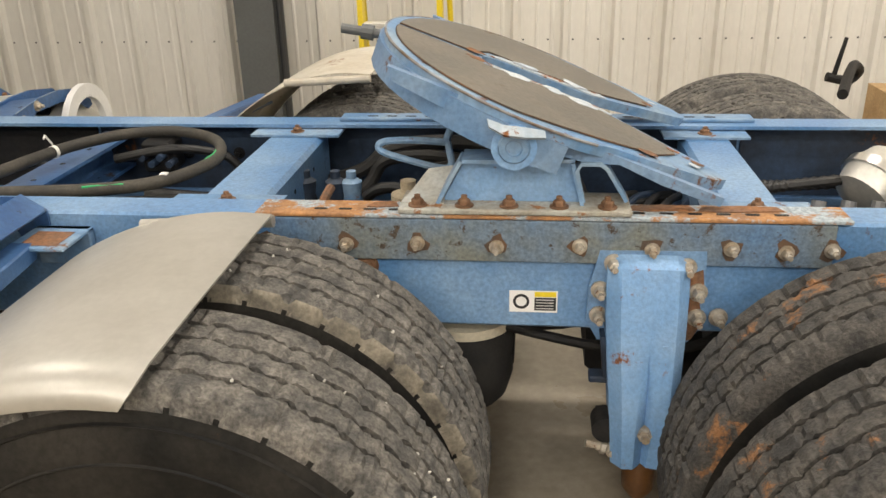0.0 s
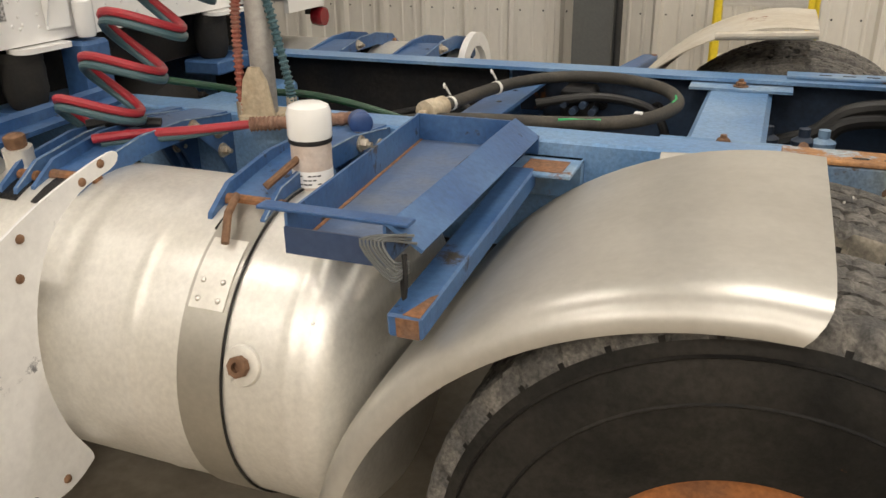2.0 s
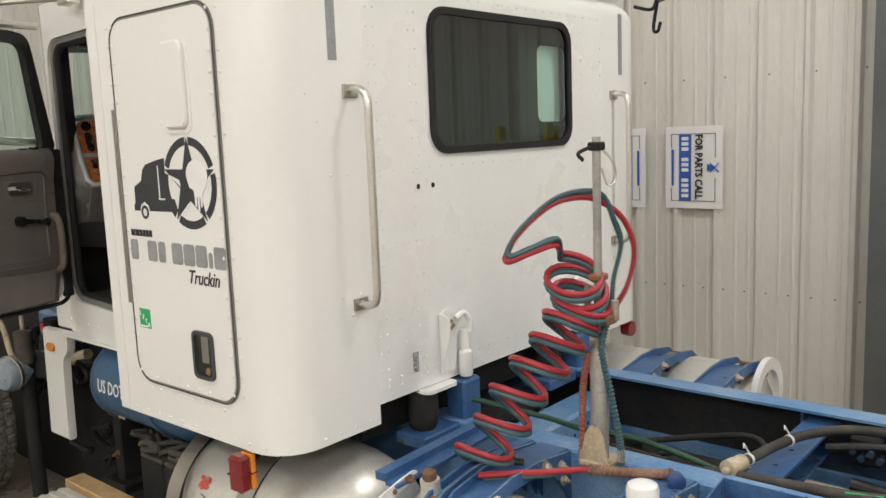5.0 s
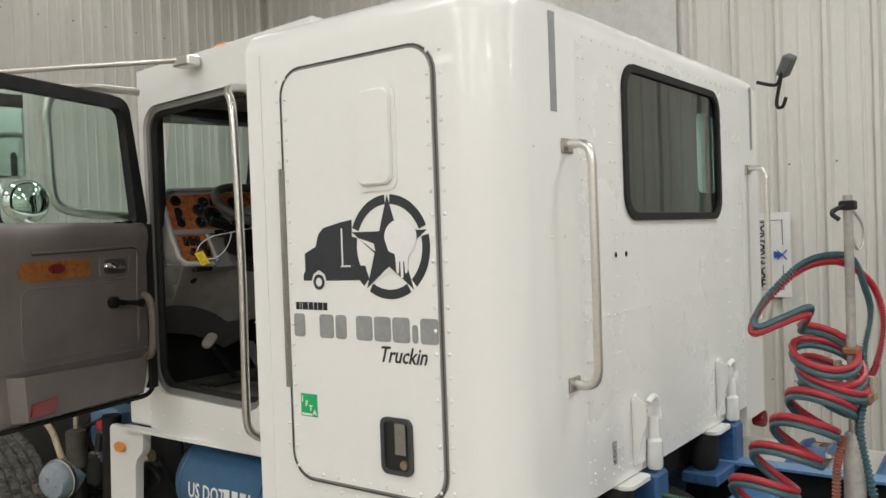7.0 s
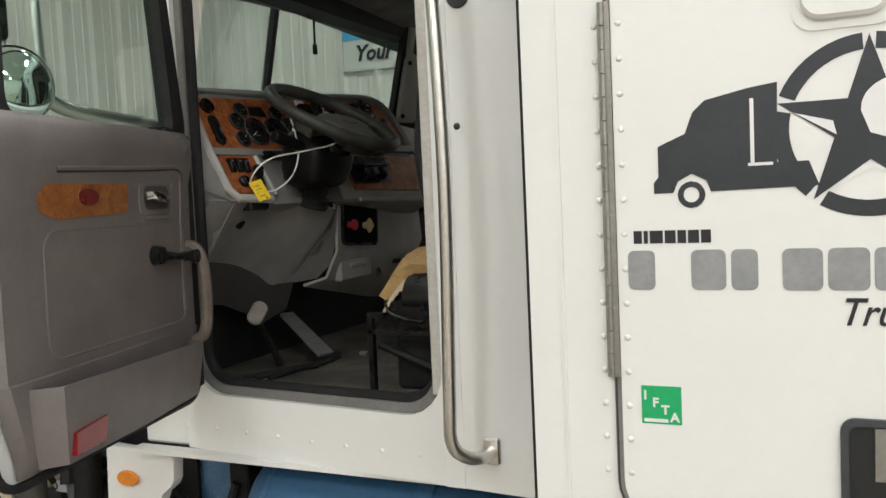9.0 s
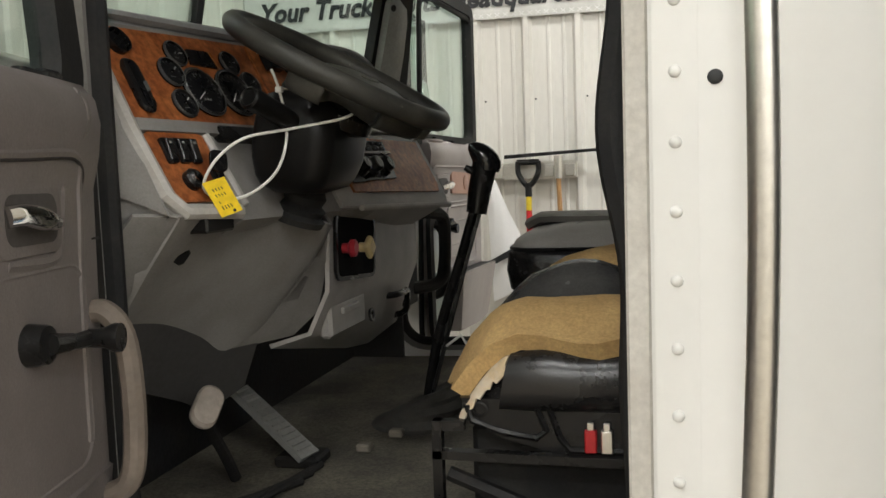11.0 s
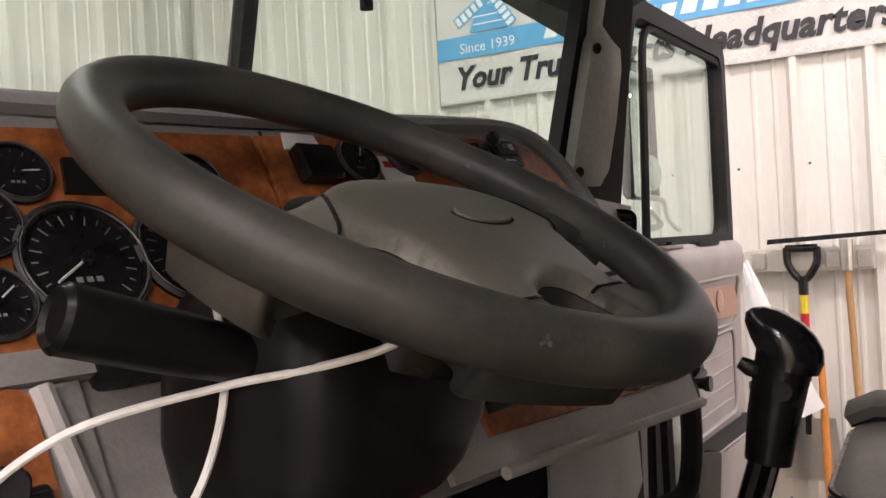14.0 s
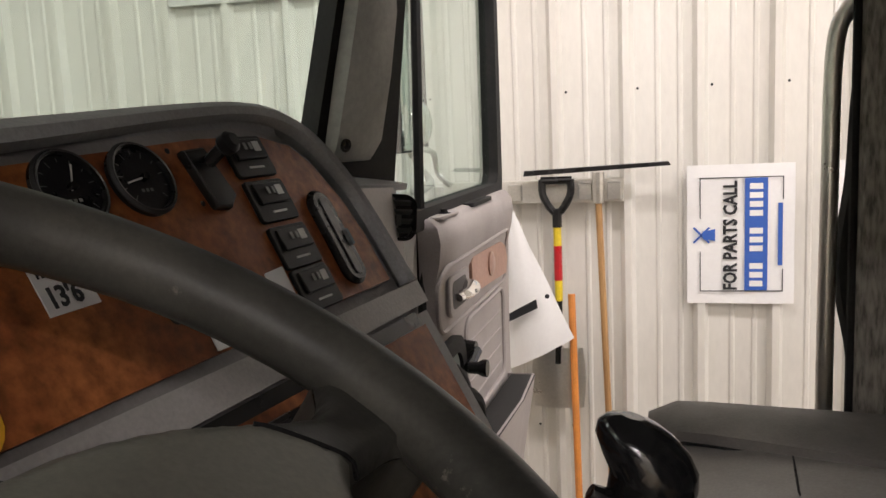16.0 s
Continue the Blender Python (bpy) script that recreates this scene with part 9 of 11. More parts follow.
    if side < 0:
        part("badge", G().prism([(0.487 + 0.036 * math.cos(k * 0.3142), 1.802 + 0.018 * math.sin(k * 0.3142)) for k in range(20)], "xy", 0.0325, 0.0355, m=m), mat("dark_red_badge", (0.16, 0.02, 0.02), 0.3), tr_, "plain dark red oval badge")
    else:
        part("badge", G().lathe([(0.030, 0), (0.030, 0.004), (0.022, 0.007), (0.004, 0.008)], P(0.475, 1.806, 0.0325), P(0, 0, 1) - P(0, 0, 0), 20), mat("pale_rose_disc", (0.50, 0.31, 0.24), 0.35), tr_, "round rose reflector disc")
    la = part("latch_bezel", G().prism(rr(0.212 + uc, 1.797, 0.150 if side < 0 else 0.165, 0.085, 0.020, 5), "xy", 0.022, 0.033, 0.003, m=m), pm_, body)
    part("latch_recess", G().prism(rr(0.208 + uc, 1.797, 0.115, 0.058, 0.018, 5), "xy", 0.0332, 0.0338, m=m), mat("shaded_latch_cup", (0.075, 0.068, 0.064), 0.6), la)
    part("latch_handle", G().tube(curve_pts([P(0.266 + uc, 1.802, 0.036), P(0.250 + uc, 1.803, 0.048), P(0.224 + uc, 1.797, 0.052), P(0.194 + uc, 1.793, 0.046), P(0.174 + uc, 1.791, 0.038)], 4), [0.018] * 5 + [0.019] * 4 + [0.016] * 4 + [0.012] * 4, 12, flat=0.7), CHROME, la, "chrome door handle")
    # crank
    ck = part("window_crank", G().cyl(P(0.225, 1.655, 0.02), P(0.225, 1.655, 0.05), 0.026, 0.022, 18), BLACK, dr, "black window crank")
    part("arm", G().tube([P(0.225, 1.655, 0.05), P(0.17, 1.648, 0.055), P(0.135, 1.645, 0.055)], [0.013, 0.010, 0.011], 8), BLACK, ck)
    part("knob", G().lathe([(0.012, 0), (0.013, 0.02), (0.018, 0.03), (0.018, 0.04)], P(0.135, 1.645, 0.055), P(0, 0, 1) - P(0, 0, 0), 14), BLACK, ck)
    # pull handle near the hinge
    part("pull_handle", G().tube(curve_pts([P(0.050, 1.66, 0.0), P(0.052, 1.665, 0.04), P(0.053, 1.62, 0.066), P(0.053, 1.50, 0.070), P(0.052, 1.43, 0.056), P(0.050, 1.41, 0.01)], 6), 0.016, 10), mat("worn_beige_grip", (0.20, 0.165, 0.135), 0.55, 0, (0.115, 0.095, 0.08), 0.7, 7) if side < 0 else BLACK_MATT, dr, "moulded pull handle")
    # map pocket
    rows = [[P(0.10, 1.285, 0.02), P(0.12, 1.285, 0.06), P(0.4, 1.280, 0.07), P(0.66, 1.275, 0.06), P(0.69, 1.275, 0.02)], [P(0.085, 1.40, 0.02), P(0.11, 1.405, 0.075), P(0.4, 1.415, 0.085), P(0.68, 1.42, 0.075), P(0.71, 1.42, 0.02)], [P(0.085, 1.415, 0.02), P(0.11, 1.42, 0.075), P(0.4, 1.43, 0.085), P(0.68, 1.435, 0.075), P(0.71, 1.435, 0.02)]]
    if side > 0:
        rows = [[P(u + 0.03, z + 0.02, d) for u, z, d in r] for r in (((0.17, 1.235, 0.02), (0.19, 1.235, 0.07), (0.4, 1.235, 0.085), (0.60, 1.235, 0.07), (0.62, 1.235, 0.02)), ((0.15, 1.43, 0.02), (0.16, 1.44, 0.095), (0.4, 1.445, 0.11), (0.655, 1.435, 0.095), (0.67, 1.43, 0.02)), ((0.15, 1.445, 0.02), (0.16, 1.455, 0.095), (0.4, 1.46, 0.11), (0.655, 1.45, 0.095), (0.67, 1.445, 0.02)))]
        part("pocket_mouth", G().add([P(0.20, 1.475, 0.03), P(0.20, 1.475, 0.100), P(0.43, 1.480, 0.112), P(0.675, 1.470, 0.100), P(0.69, 1.465, 0.03)], [(0, 1, 2, 3, 4)]), BLACK_MATT, dr, "dark mouth of the map pocket")
    pk = part("map_pocket", G().loft(rows, 0.006), pm_, dr, "scuffed map pocket")
    part("reflector", G().prism([(0.555, 1.292), (0.655, 1.290), (0.652, 1.336), (0.545, 1.345)] if side < 0 else [(0.40, 1.30), (0.50, 1.305), (0.495, 1.35), (0.395, 1.345)], "xy", 0.060, 0.0815, 0.002, m=m), RED_LENS, pk, "red reflector")
    if side < 0:
        part("sill_clip", G().box((0.085, 1.955, 0.004), (0.130, 1.978, 0.024), 0.006, m=m), BLACK, dr, "small black clip on the sill")
        part("sill_clip", G().box((0.140, 1.955, 0.004), (0.185, 1.974, 0.024), 0.006, m=m), BLACK, dr)
    else:
        part("lock_button", G().lathe([(0.014, 0), (0.014, 0.004), (0.008, 0.006), (0.007, 0.012)], P(0.13, 1.962, 0.018), (0, 0, 1), 14), BLACK, dr, "black lock button")
        part("sill_pad", G().prism(rr(0.13, 0.016, 0.15, 0.034, 0.016, 5), "xy", 1.958, 1.9655, 0.002, m=m @ Matrix(((1, 0, 0, 0), (0, 0, 1, 0), (0, 1, 0, 0), (0, 0, 0, 1)))), pm_, dr)
        part("grip_slot", G().prism(rr(0.42, 0.018, 0.20, 0.030, 0.012, 5), "xy", 1.958, 1.9668, 0.0, m=m @ Matrix(((1, 0, 0, 0), (0, 0, 1, 0), (0, 1, 0, 0), (0, 0, 0, 1)))), BLACK_MATT, dr, "dark grip slot in the sill")
    part("edge_seal", G().tube([P(x, z, -0.005) for x, z in outer], 0.010, 6, closed=True), BLACK_MATT, dr, "black edge seal")
    if side > 0:
        # opaque pane, the bright wall behind it is painted as pale colour
        part("lower_window", G().prism(rr(0.085, 1.485, 0.145, 0.40, 0.045, 5), "xy", 0.026, 0.032, m=m), mat("painted_bright_view", (0.55, 0.62, 0.60), 0.05, 0.0, (0.5, 0.58, 0.56), 0.4, 5), dr, "small lower door window, bright view painted on it")
        part("lower_frame", G().ring(rr(0.080, 1.485, 0.205, 0.46, 0.06, 5), rr(0.085, 1.485, 0.14, 0.395, 0.045, 5), "xy", 0.024, 0.040, m=m), BLACK_MATT, dr, "black lower window frame")
    else:
        part("hinge_strut", G().tube([P(-0.01, 1.80, -0.02), P(0.03, 1.80, -0.02)], 0.012, 8), GRIME, dr)

# ---- cab interior: dashboard ----
DO = Vector((-4.45, 1.5, 2.067))
DU_ = Vector((0.1647, 0.9863, 0.0))
DN = Vector((0.8706, -0.1454, 0.4701))
DV = DN.cross(DU_).normalized()
MD = Matrix.Identity(4)
for i in range(3):
    MD[i][0], MD[i][1], MD[i][2], MD[i][3] = DU_[i], DV[i], DN[i], DO[i]


def DP(u, v, n=0.0):
    return MD @ Vector((u, v, n))


def dprism(g, pts, a, b, bev=0.0):
    return g.prism(pts, "xy", a, b, bev, m=MD)


ds = thing("dashboard", DP(0.4, -0.3), "grey truck dashboard with burl wood panels and round gauges", "dashboard")
TOP = [(-0.100, -0.16), (-0.100, 0.030), (-0.085, 0.052), (-0.055, 0.064), (0.15, 0.075), (0.45, 0.090), (0.70, 0.108), (0.80, 0.110), (0.855, 0.098), (0.890, 0.072), (0.918, 0.020), (0.932, -0.050), (0.938, -0.115)]
TC_ = Vector((0.42, -0.05))
INN = [((u - TC_.x) * 0.952 + TC_.x, v - 0.022 * min(1.0, max(0.0, (v + 0.12) / 0.12))) for u, v in TOP]
rows = []
for (u0, v0), (u1, v1) in zip(TOP[2:], INN[2:]):
    du, dv = u1 - u0, v1 - v0
    k = 0.019 / max(math.hypot(du, dv), 1e-4)
    du, dv = du * k, dv * k
    rows.append([DP(u0, v0, -0.060), DP(u0, v0, -0.004), DP(u0 + du * 0.15, v0 + dv * 0.15, 0.006), DP(u0 + du * 0.75, v0 + dv * 0.75, 0.014), DP(u0 + du * 1.25, v0 + dv * 1.25, 0.012), DP(u0 + du * 1.35, v0 + dv * 1.35, 0.000)])
part("hood_rim", G().loft([[V3(p) for p in c] for c in zip(*[curve_pts(list(c), 5) for c in zip(*rows)])], 0.0), DASH_TOP, ds, "grey bevelled hood rim", smooth=30)
part("core", dprism(G(), INN + [(INN[-1][0], -0.16)], -0.10, -0.004), GREY_DASH, ds)
WL = [(-0.086, -0.148), (-0.086, 0.000), (-0.072, 0.020), (-0.050, 0.029), (0.15, 0.039), (0.328, 0.047), (0.328, -0.148)]
WR = [(0.333, -0.113), (0.333, 0.047), (0.45, 0.055), (0.70, 0.072), (0.79, 0.072), (0.835, 0.060), (0.86, 0.036), (0.882, -0.01), (0.89, -0.05), (0.892, -0.105), (0.60, -0.108)]
wl_ = part("wood_panel", dprism(G(), WL, -0.004, 0.002), BURL, ds, "reddish burl wood gauge panel")
wr_ = part("wood_panel", dprism(G(), WR, -0.004, 0.003), BURL, ds, "reddish burl wood switch panel")
part("strip", dprism(G(), [(-0.10, -0.171), (0.34, -0.171), (0.34, -0.1485), (-0.10, -0.1485)], -0.05, 0.006, 0.002), GREY_DASH, ds)
part("lower_bar", dprism(G(), [(0.33, -0.149), (0.935, -0.144), (0.935, -0.118), (0.33, -0.120)], -0.05, 0.012, 0.004), STACK, ds)
part("radio_slot", dprism(G(), [(0.46, -0.166), (0.905, -0.163), (0.905, -0.148), (0.46, -0.150)], -0.04, 0.004), BLACK, ds, "dark slot above the radio")
# left switch pod
part("pod", dprism(G(), [(-0.105, -0.322), (0.060, -0.330), (0.095, -0.300), (0.095, -0.1715), (-0.105, -0.1715)], -0.09, -0.002), GREY_DASH, ds)
part("pod_edge", G().tube([DP(*p) for p in ((-0.100, 0.02, 0.004), (-0.104, -0.17, 0.004), (-0.098, -0.29, 0.006), (-0.075, -0.318, 0.006), (0.055, -0.325, 0.006))], 0.013, 8), DASH_RIM, ds, "pale worn pod edge")
part("pod_edge", G().tube([DP(*p) for p in ((0.066, -0.175, 0.004), (0.074, -0.25, 0.004), (0.082, -0.312, 0.004))], 0.008, 8), DASH_RIM, ds)
pod = part("wood_panel", dprism(G(), rr(-0.010, -0.236, 0.140, 0.128, 0.012, 4), -0.002, 0.003), BURL, ds, "burl wood switch panel")
# middle and right lower body
part("middle", dprism(G(), [(0.07, -0.335), (0.60, -0.335), (0.62, -0.155), (0.07, -0.1715)], -0.10, -0.008), GREY_DASH, ds)
part("column_slot", dprism(G(), rr(0.165, -0.168, 0.12, 0.026, 0.008, 3), -0.02, 0.008), BLACK, ds)
rp = part("radio_pod", dprism(G(), [(0.40, -0.33), (0.93, -0.345), (0.945, -0.30), (0.94, -0.152), (0.40, -0.152)], -0.12, 0.000), STACK, ds)
part("wood_panel", dprism(G(), [(0.47, -0.300), (0.90, -0.312), (0.915, -0.290), (0.912, -0.165), (0.47, -0.160)], 0.0, 0.005), BURL, rp, "burl wood radio panel")
fp = part("faceplate", dprism(G(), [(0.478, -0.280), (0.690, -0.272), (0.712, -0.172), (0.478, -0.168)], 0.005, 0.010, 0.002), BLACK, rp, "black radio and heater faceplate")
part("ledge", dprism(G(), [(0.480, -0.214), (0.702, -0.210), (0.703, -0.204), (0.480, -0.208)], 0.010, 0.020, 0.001), BLACK, fp)
for j in range(2):
    for k in range(6):
        part("button", dprism(G(), rr(0.512 + 0.034 * k, -0.180 - 0.014 * j, 0.022, 0.010, 0.003, 2), 0.010, 0.014, 0.001), BLACK_MATT, fp)
        part("button_mark", dprism(G(), rr(0.512 + 0.034 * k, -0.180 - 0.014 * j, 0.007, 0.003, 0.001, 1), 0.014, 0.0144), STEEL_GREY, fp)
for k in range(3):
    kb_ = part("knob", G().lathe([(0.024, 0), (0.023, 0.010), (0.019, 0.012), (0.018, 0.024), (0.014, 0.027)], DP(0.530 + 0.056 * k, -0.243, 0.010), DN, 18), BLACK, fp)
    part("knob_mark", dprism(G(), rr(0.530 + 0.056 * k, -0.236, 0.003, 0.012, 0.001, 1), 0.0365, 0.0376), STEEL_GREY, kb_)
part("radio_edge", G().tube([DP(0.47, -0.338, 0.002), DP(0.93, -0.352, 0.002)], 0.007, 8), DASH_RIM, ds, "chipped pale ledge")
# dash top to the windscreen
part("dash_top", G().loft([[DP(u, v + 0.016, 0.0) for u, v in INN[3:9]], [(-4.63, DP(u, v).y, 2.085) for u, v in INN[3:9]]], 0.02), DASH_TOP, ds)
part("left_side", G().loft([[DP(-0.098, 0.046, 0.002), DP(-0.102, -0.06, 0.002), DP(-0.103, -0.17, 0.002), DP(-0.106, -0.32, 0.002), (-4.316, 1.397, 1.782), (-4.396, 1.42, 1.70), (-4.476, 1.44, 1.608)], [(-4.475, 1.352, 2.10), (-4.470, 1.352, 2.0), (-4.46, 1.352, 1.92), (-4.45, 1.350, 1.84), (-4.45, 1.350, 1.78), (-4.46, 1.350, 1.69), (-4.49, 1.350, 1.60)]], 0.01), GREY_DASH, ds, smooth=60)


def gauge(u, v, r, needle, parent, big=False):
    """Round gauge: bezel, dial, tick marks, needle."""
    c = DP(u, v, 0.003)
    b = part("gauge", G().lathe([(r, 0), (r, 0.004), (r * 0.95, 0.0075), (r * 0.87, 0.0065), (r * 0.85, 0.003)], c, DN, 30), BLACK, parent, "round black gauge")
    part("bezel_ring", G().lathe([(r * 1.0, 0.0035), (r * 1.02, 0.0048), (r * 1.0, 0.0062), (r * 0.965, 0.0074)], c, DN, 30, False), STEEL_DARK, b, "thin metal bezel ring")
    part("dial", G().cyl(c + DN * 0.001, c + DN * 0.0035, r * 0.86, seg=28), DIAL, b)
    g = G()
    n = 19 if big else 11
    for k in range(n):
        a = radians(225 - 270 * k / (n - 1))
        L = 0.10 if k % 2 else 0.17
        for q in (0.78,):
            p0 = Vector((u + r * (q - L) * math.cos(a), v + r * (q - L) * math.sin(a), 0.0068))
            p1 = Vector((u + r * q * math.cos(a), v + r * q * math.sin(a), 0.0068))
            w = Vector((-math.sin(a), math.cos(a), 0)) * r * 0.012
            g.add([MD @ (p0 - w), MD @ (p1 - w), MD @ (p1 + w), MD @ (p0 + w)], [(0, 1, 2, 3)])
    for k in range(3):
        g.add([MD @ Vector((u - r * 0.22 + r * 0.15 * k, v - r * 0.36, 0.0068)), MD @ Vector((u - r * 0.12 + r * 0.15 * k, v - r * 0.36, 0.0068)), MD @ Vector((u - r * 0.12 + r * 0.15 * k, v - r * 0.27, 0.0068)), MD @ Vector((u - r * 0.22 + r * 0.15 * k, v - r * 0.27, 0.0068))], [(0, 1, 2, 3)])
    tagged(part("dial_scale", g, mat("dim_dial_print", (0.22, 0.22, 0.21), 0.5), b), kind="stuff")
    a = radians(needle)
    part("needle", G().tube([DP(u - r * 0.1 * math.cos(a), v - r * 0.1 * math.sin(a), 0.009), DP(u + r * 0.62 * math.cos(a), v + r * 0.62 * math.sin(a), 0.009)], r * 0.016 + 0.0003, 5), mat("white_dial_print", (0.62, 0.62, 0.60), 0.5), b, "white needle")
    part("hub", G().cyl(DP(u, v, 0.007), DP(u, v, 0.012), r * 0.10, seg=12), BLACK, b)
    part("trim_ring", G().lathe([(r * 0.91, 0.0068), (r * 0.935, 0.0082), (r * 0.96, 0.0068)], c, DN, 30, False), mat("dull_bezel_ring", (0.12, 0.118, 0.115), 0.35, 0.6), b, "thin dull metal ring")
    return b


for u, v, r, nd in ((0.092, -0.008, 0.026, 5), (0.057, -0.050, 0.029, 35), (0.053, -0.113, 0.0275, 40), (0.242, -0.009, 0.026, 10), (0.279, -0.052, 0.027, 25)):
    gauge(u, v, r, nd, wl_)
gauge(0.122, -0.084, 0.050, 215, wl_, True)
gauge(0.214, -0.078, 0.050, 225, wl_, True)
for u, v, r, nd in ((0.458, 0.022, 0.029, 60), (0.537, 0.036, 0.030, 65), (0.608, 0.038, 0.031, 190)):
    gauge(u, v, r, nd, wr_)
sc = part("display", dprism(G(), [(0.125, -0.024), (0.198, -0.026), (0.190, 0.010), (0.130, 0.008)], 0.002, 0.006), DIAL, wl_, "dark message display")
part("display_edge", dprism(G(), [(0.198, -0.026), (0.203, -0.026), (0.195, 0.011), (0.190, 0.010)], 0.002, 0.007), BURL_LIGHT, sc)


def vent(u, v, w, h, r, n, parent, tilt=0.0):
    b = part("air_vent", G().ring(rr(0, 0, w, h, r, 5), rr(0, 0, w * 0.84, h * 0.9, r * 0.8, 5), "xy", 0.0, 0.012, m=MD @ pose(u, v, 0.002, 0, 0, tilt)), BLACK, parent, "black air vent")
    part("cavity", G().prism(rr(0, 0, w * 0.86, h * 0.92, r * 0.8, 5), "xy", -0.001, 0.002, m=MD @ pose(u, v, 0.002, 0, 0, tilt)), DIAL, b)
    for k in range(n):
        q = (k + 0.5) / n - 0.5
        part("slat", G().box((-w * 0.38, q * h * 0.85 - 0.0012, 0.002), (w * 0.38, q * h * 0.85 + 0.0012, 0.010), m=MD @ pose(u, v, 0.002, 0, 0, tilt)), BLACK, b)
    return b


vent(-0.041, -0.003, 0.044, 0.046, 0.021, 4, wl_, 35)
for u, v0, v1, p in ((-0.042, -0.036, -0.138, wl_), (0.826, 0.006, -0.098, wr_)):
    b = part("long_vent", dprism(G(), rr(u, (v0 + v1) / 2, 0.034, v0 - v1, 0.015, 5), 0.002, 0.012, 0.004), BLACK, p, "tall black vent flap")
    part("groove", dprism(G(), rr(u, (v0 + v1) / 2, 0.012, (v0 - v1) * 0.82, 0.005, 4), 0.0121, 0.0135), DIAL, b)
    part("tab", dprism(G(), rr(u + 0.009, (v0 + v1) / 2 - 0.005, 0.005, 0.018, 0.002, 2), 0.012, 0.017), STEEL_GREY, b)


def rocker(u, v, parent, icon=True, w=0.022, h=0.046):
    b = part("rocker_switch", dprism(G(), rr(u, v, w, h, 0.004, 3), 0.002, 0.009, 0.001), BLACK, parent, "black rocker switch")
    part("paddle", G().box((-w * 0.36, -h * 0.40, 0), (w * 0.36, h * 0.40, 0.006), 0.002, m=MD @ pose(u, v, 0.009, 10, 0, 0)), BLACK, b)
    if icon:
        part("icon", dprism(G(), [(u - w * 0.16, v + h * 0.16), (u + w * 0.16, v + h * 0.16), (u + w * 0.12, v + h * 0.25), (u - w * 0.12, v + h * 0.25)], 0.0165, 0.0172), MATS["dim_dial_print"], b)
    return b


for u in (-0.045, -0.016, 0.012):
    rocker(u, -0.208, pod)
rocker(0.043, -0.261, pod)
for v in (0.050, 0.004, -0.043, -0.086):
    b = part("rocker_switch", dprism(G(), rr(0.755, v, 0.060, 0.042, 0.004, 3), 0.003, 0.0075, 0.001), COLUMN, wr_, "black rocker switch")
    part("paddle", G().box((-0.022, -0.004, 0), (0.024, 0.017, 0.0032), 0.001, m=MD @ pose(0.755, v, 0.0072, -4, 0, 0)), COLUMN, b)
    part("icon", dprism(G(), [(0.762, v + 0.003), (0.772, v + 0.003), (0.772, v + 0.013), (0.762, v + 0.013)], 0.0108, 0.0113), MATS["white_dial_print"], b)
    for du in (-0.014, -0.006):
        part("icon", dprism(G(), [(0.762 + du, v + 0.005), (0.766 + du, v + 0.005), (0.766 + du, v + 0.012), (0.762 + du, v + 0.012)], 0.0108, 0.0113), MATS["dim_dial_print"], b)
    part("print_bar", dprism(G(), [(0.745, v - 0.013), (0.768, v - 0.013), (0.768, v - 0.011), (0.745, v - 0.011)], 0.0076, 0.0082), MATS["white_dial_print"], b)
tg = part("toggle", dprism(G(), [(0.662, 0.058), (0.690, 0.060), (0.702, 0.012), (0.690, 0.002), (0.672, 0.004)], 0.003, 0.012, 0.002), BLACK, wr_, "black toggle lever")
part("lever", G().tube([DP(0.688, 0.045, 0.010), DP(0.692, 0.050, 0.030)], 0.006, 8).lathe([(0.006, 0), (0.010, 0.004), (0.010, 0.012), (0.006, 0.016)], DP(0.692, 0.050, 0.026), DN, 12), BLACK, tg)
b = part("warning_cube", dprism(G(), rr(0.388, 0.010, 0.050, 0.040, 0.004, 3), 0.003, 0.022, 0.003), BLACK, wr_)
part("paper_slip", dprism(G(), [(0.362, 0.032), (0.412, 0.036), (0.408, 0.052), (0.366, 0.052)], 0.0035, 0.0055), PAPER, wr_, "white paper slip")
part("red_card", dprism(G(), rr(0.515, 0.012, 0.048, 0.038, 0.002, 2), 0.0035, 0.005), PAPER, wr_, "white card with red print")
part("red_print", dprism(G(), rr(0.515, 0.020, 0.036, 0.008, 0.001, 2), 0.005, 0.0055), RED, wr_)
part("height_card", G().box((-0.021, -0.022, 0), (0.021, 0.022, 0.001), m=MD @ pose(0.496, -0.025, 0.004, 0, 0, 2)), PAPER, wr_, "white height card")
lettering("lettering", "13'6\"", 0.020, INK, wr_, MD @ pose(0.479, -0.043, 0.0052, 0, 0, 2), bold=0.0005, sx=0.82)
lettering("lettering", "HEIGHT", 0.0075, INK, wr_, MD @ pose(0.479, -0.022, 0.0052, 0, 0, 2), bold=0.0002)
part("panel_hole", G().cyl(DP(0.576, -0.070, 0.003), DP(0.576, -0.070, 0.0042), 0.0075, seg=16), DIAL, wr_, "empty round panel hole")
part("white_card", dprism(G(), [(0.598, -0.106), (0.652, -0.107), (0.652, -0.062), (0.598, -0.062)], 0.0035, 0.005), PAPER, wr_, "white card with blue print")
part("card_print", dprism(G(), [(0.622, -0.098), (0.640, -0.098), (0.640, -0.088), (0.622, -0.088)], 0.005, 0.0055), BLUE_INK, wr_)
part("white_card", dprism(G(), [(0.690, -0.100), (0.720, -0.098), (0.722, -0.058), (0.694, -0.060)], 0.0035, 0.005), PAPER, wr_)
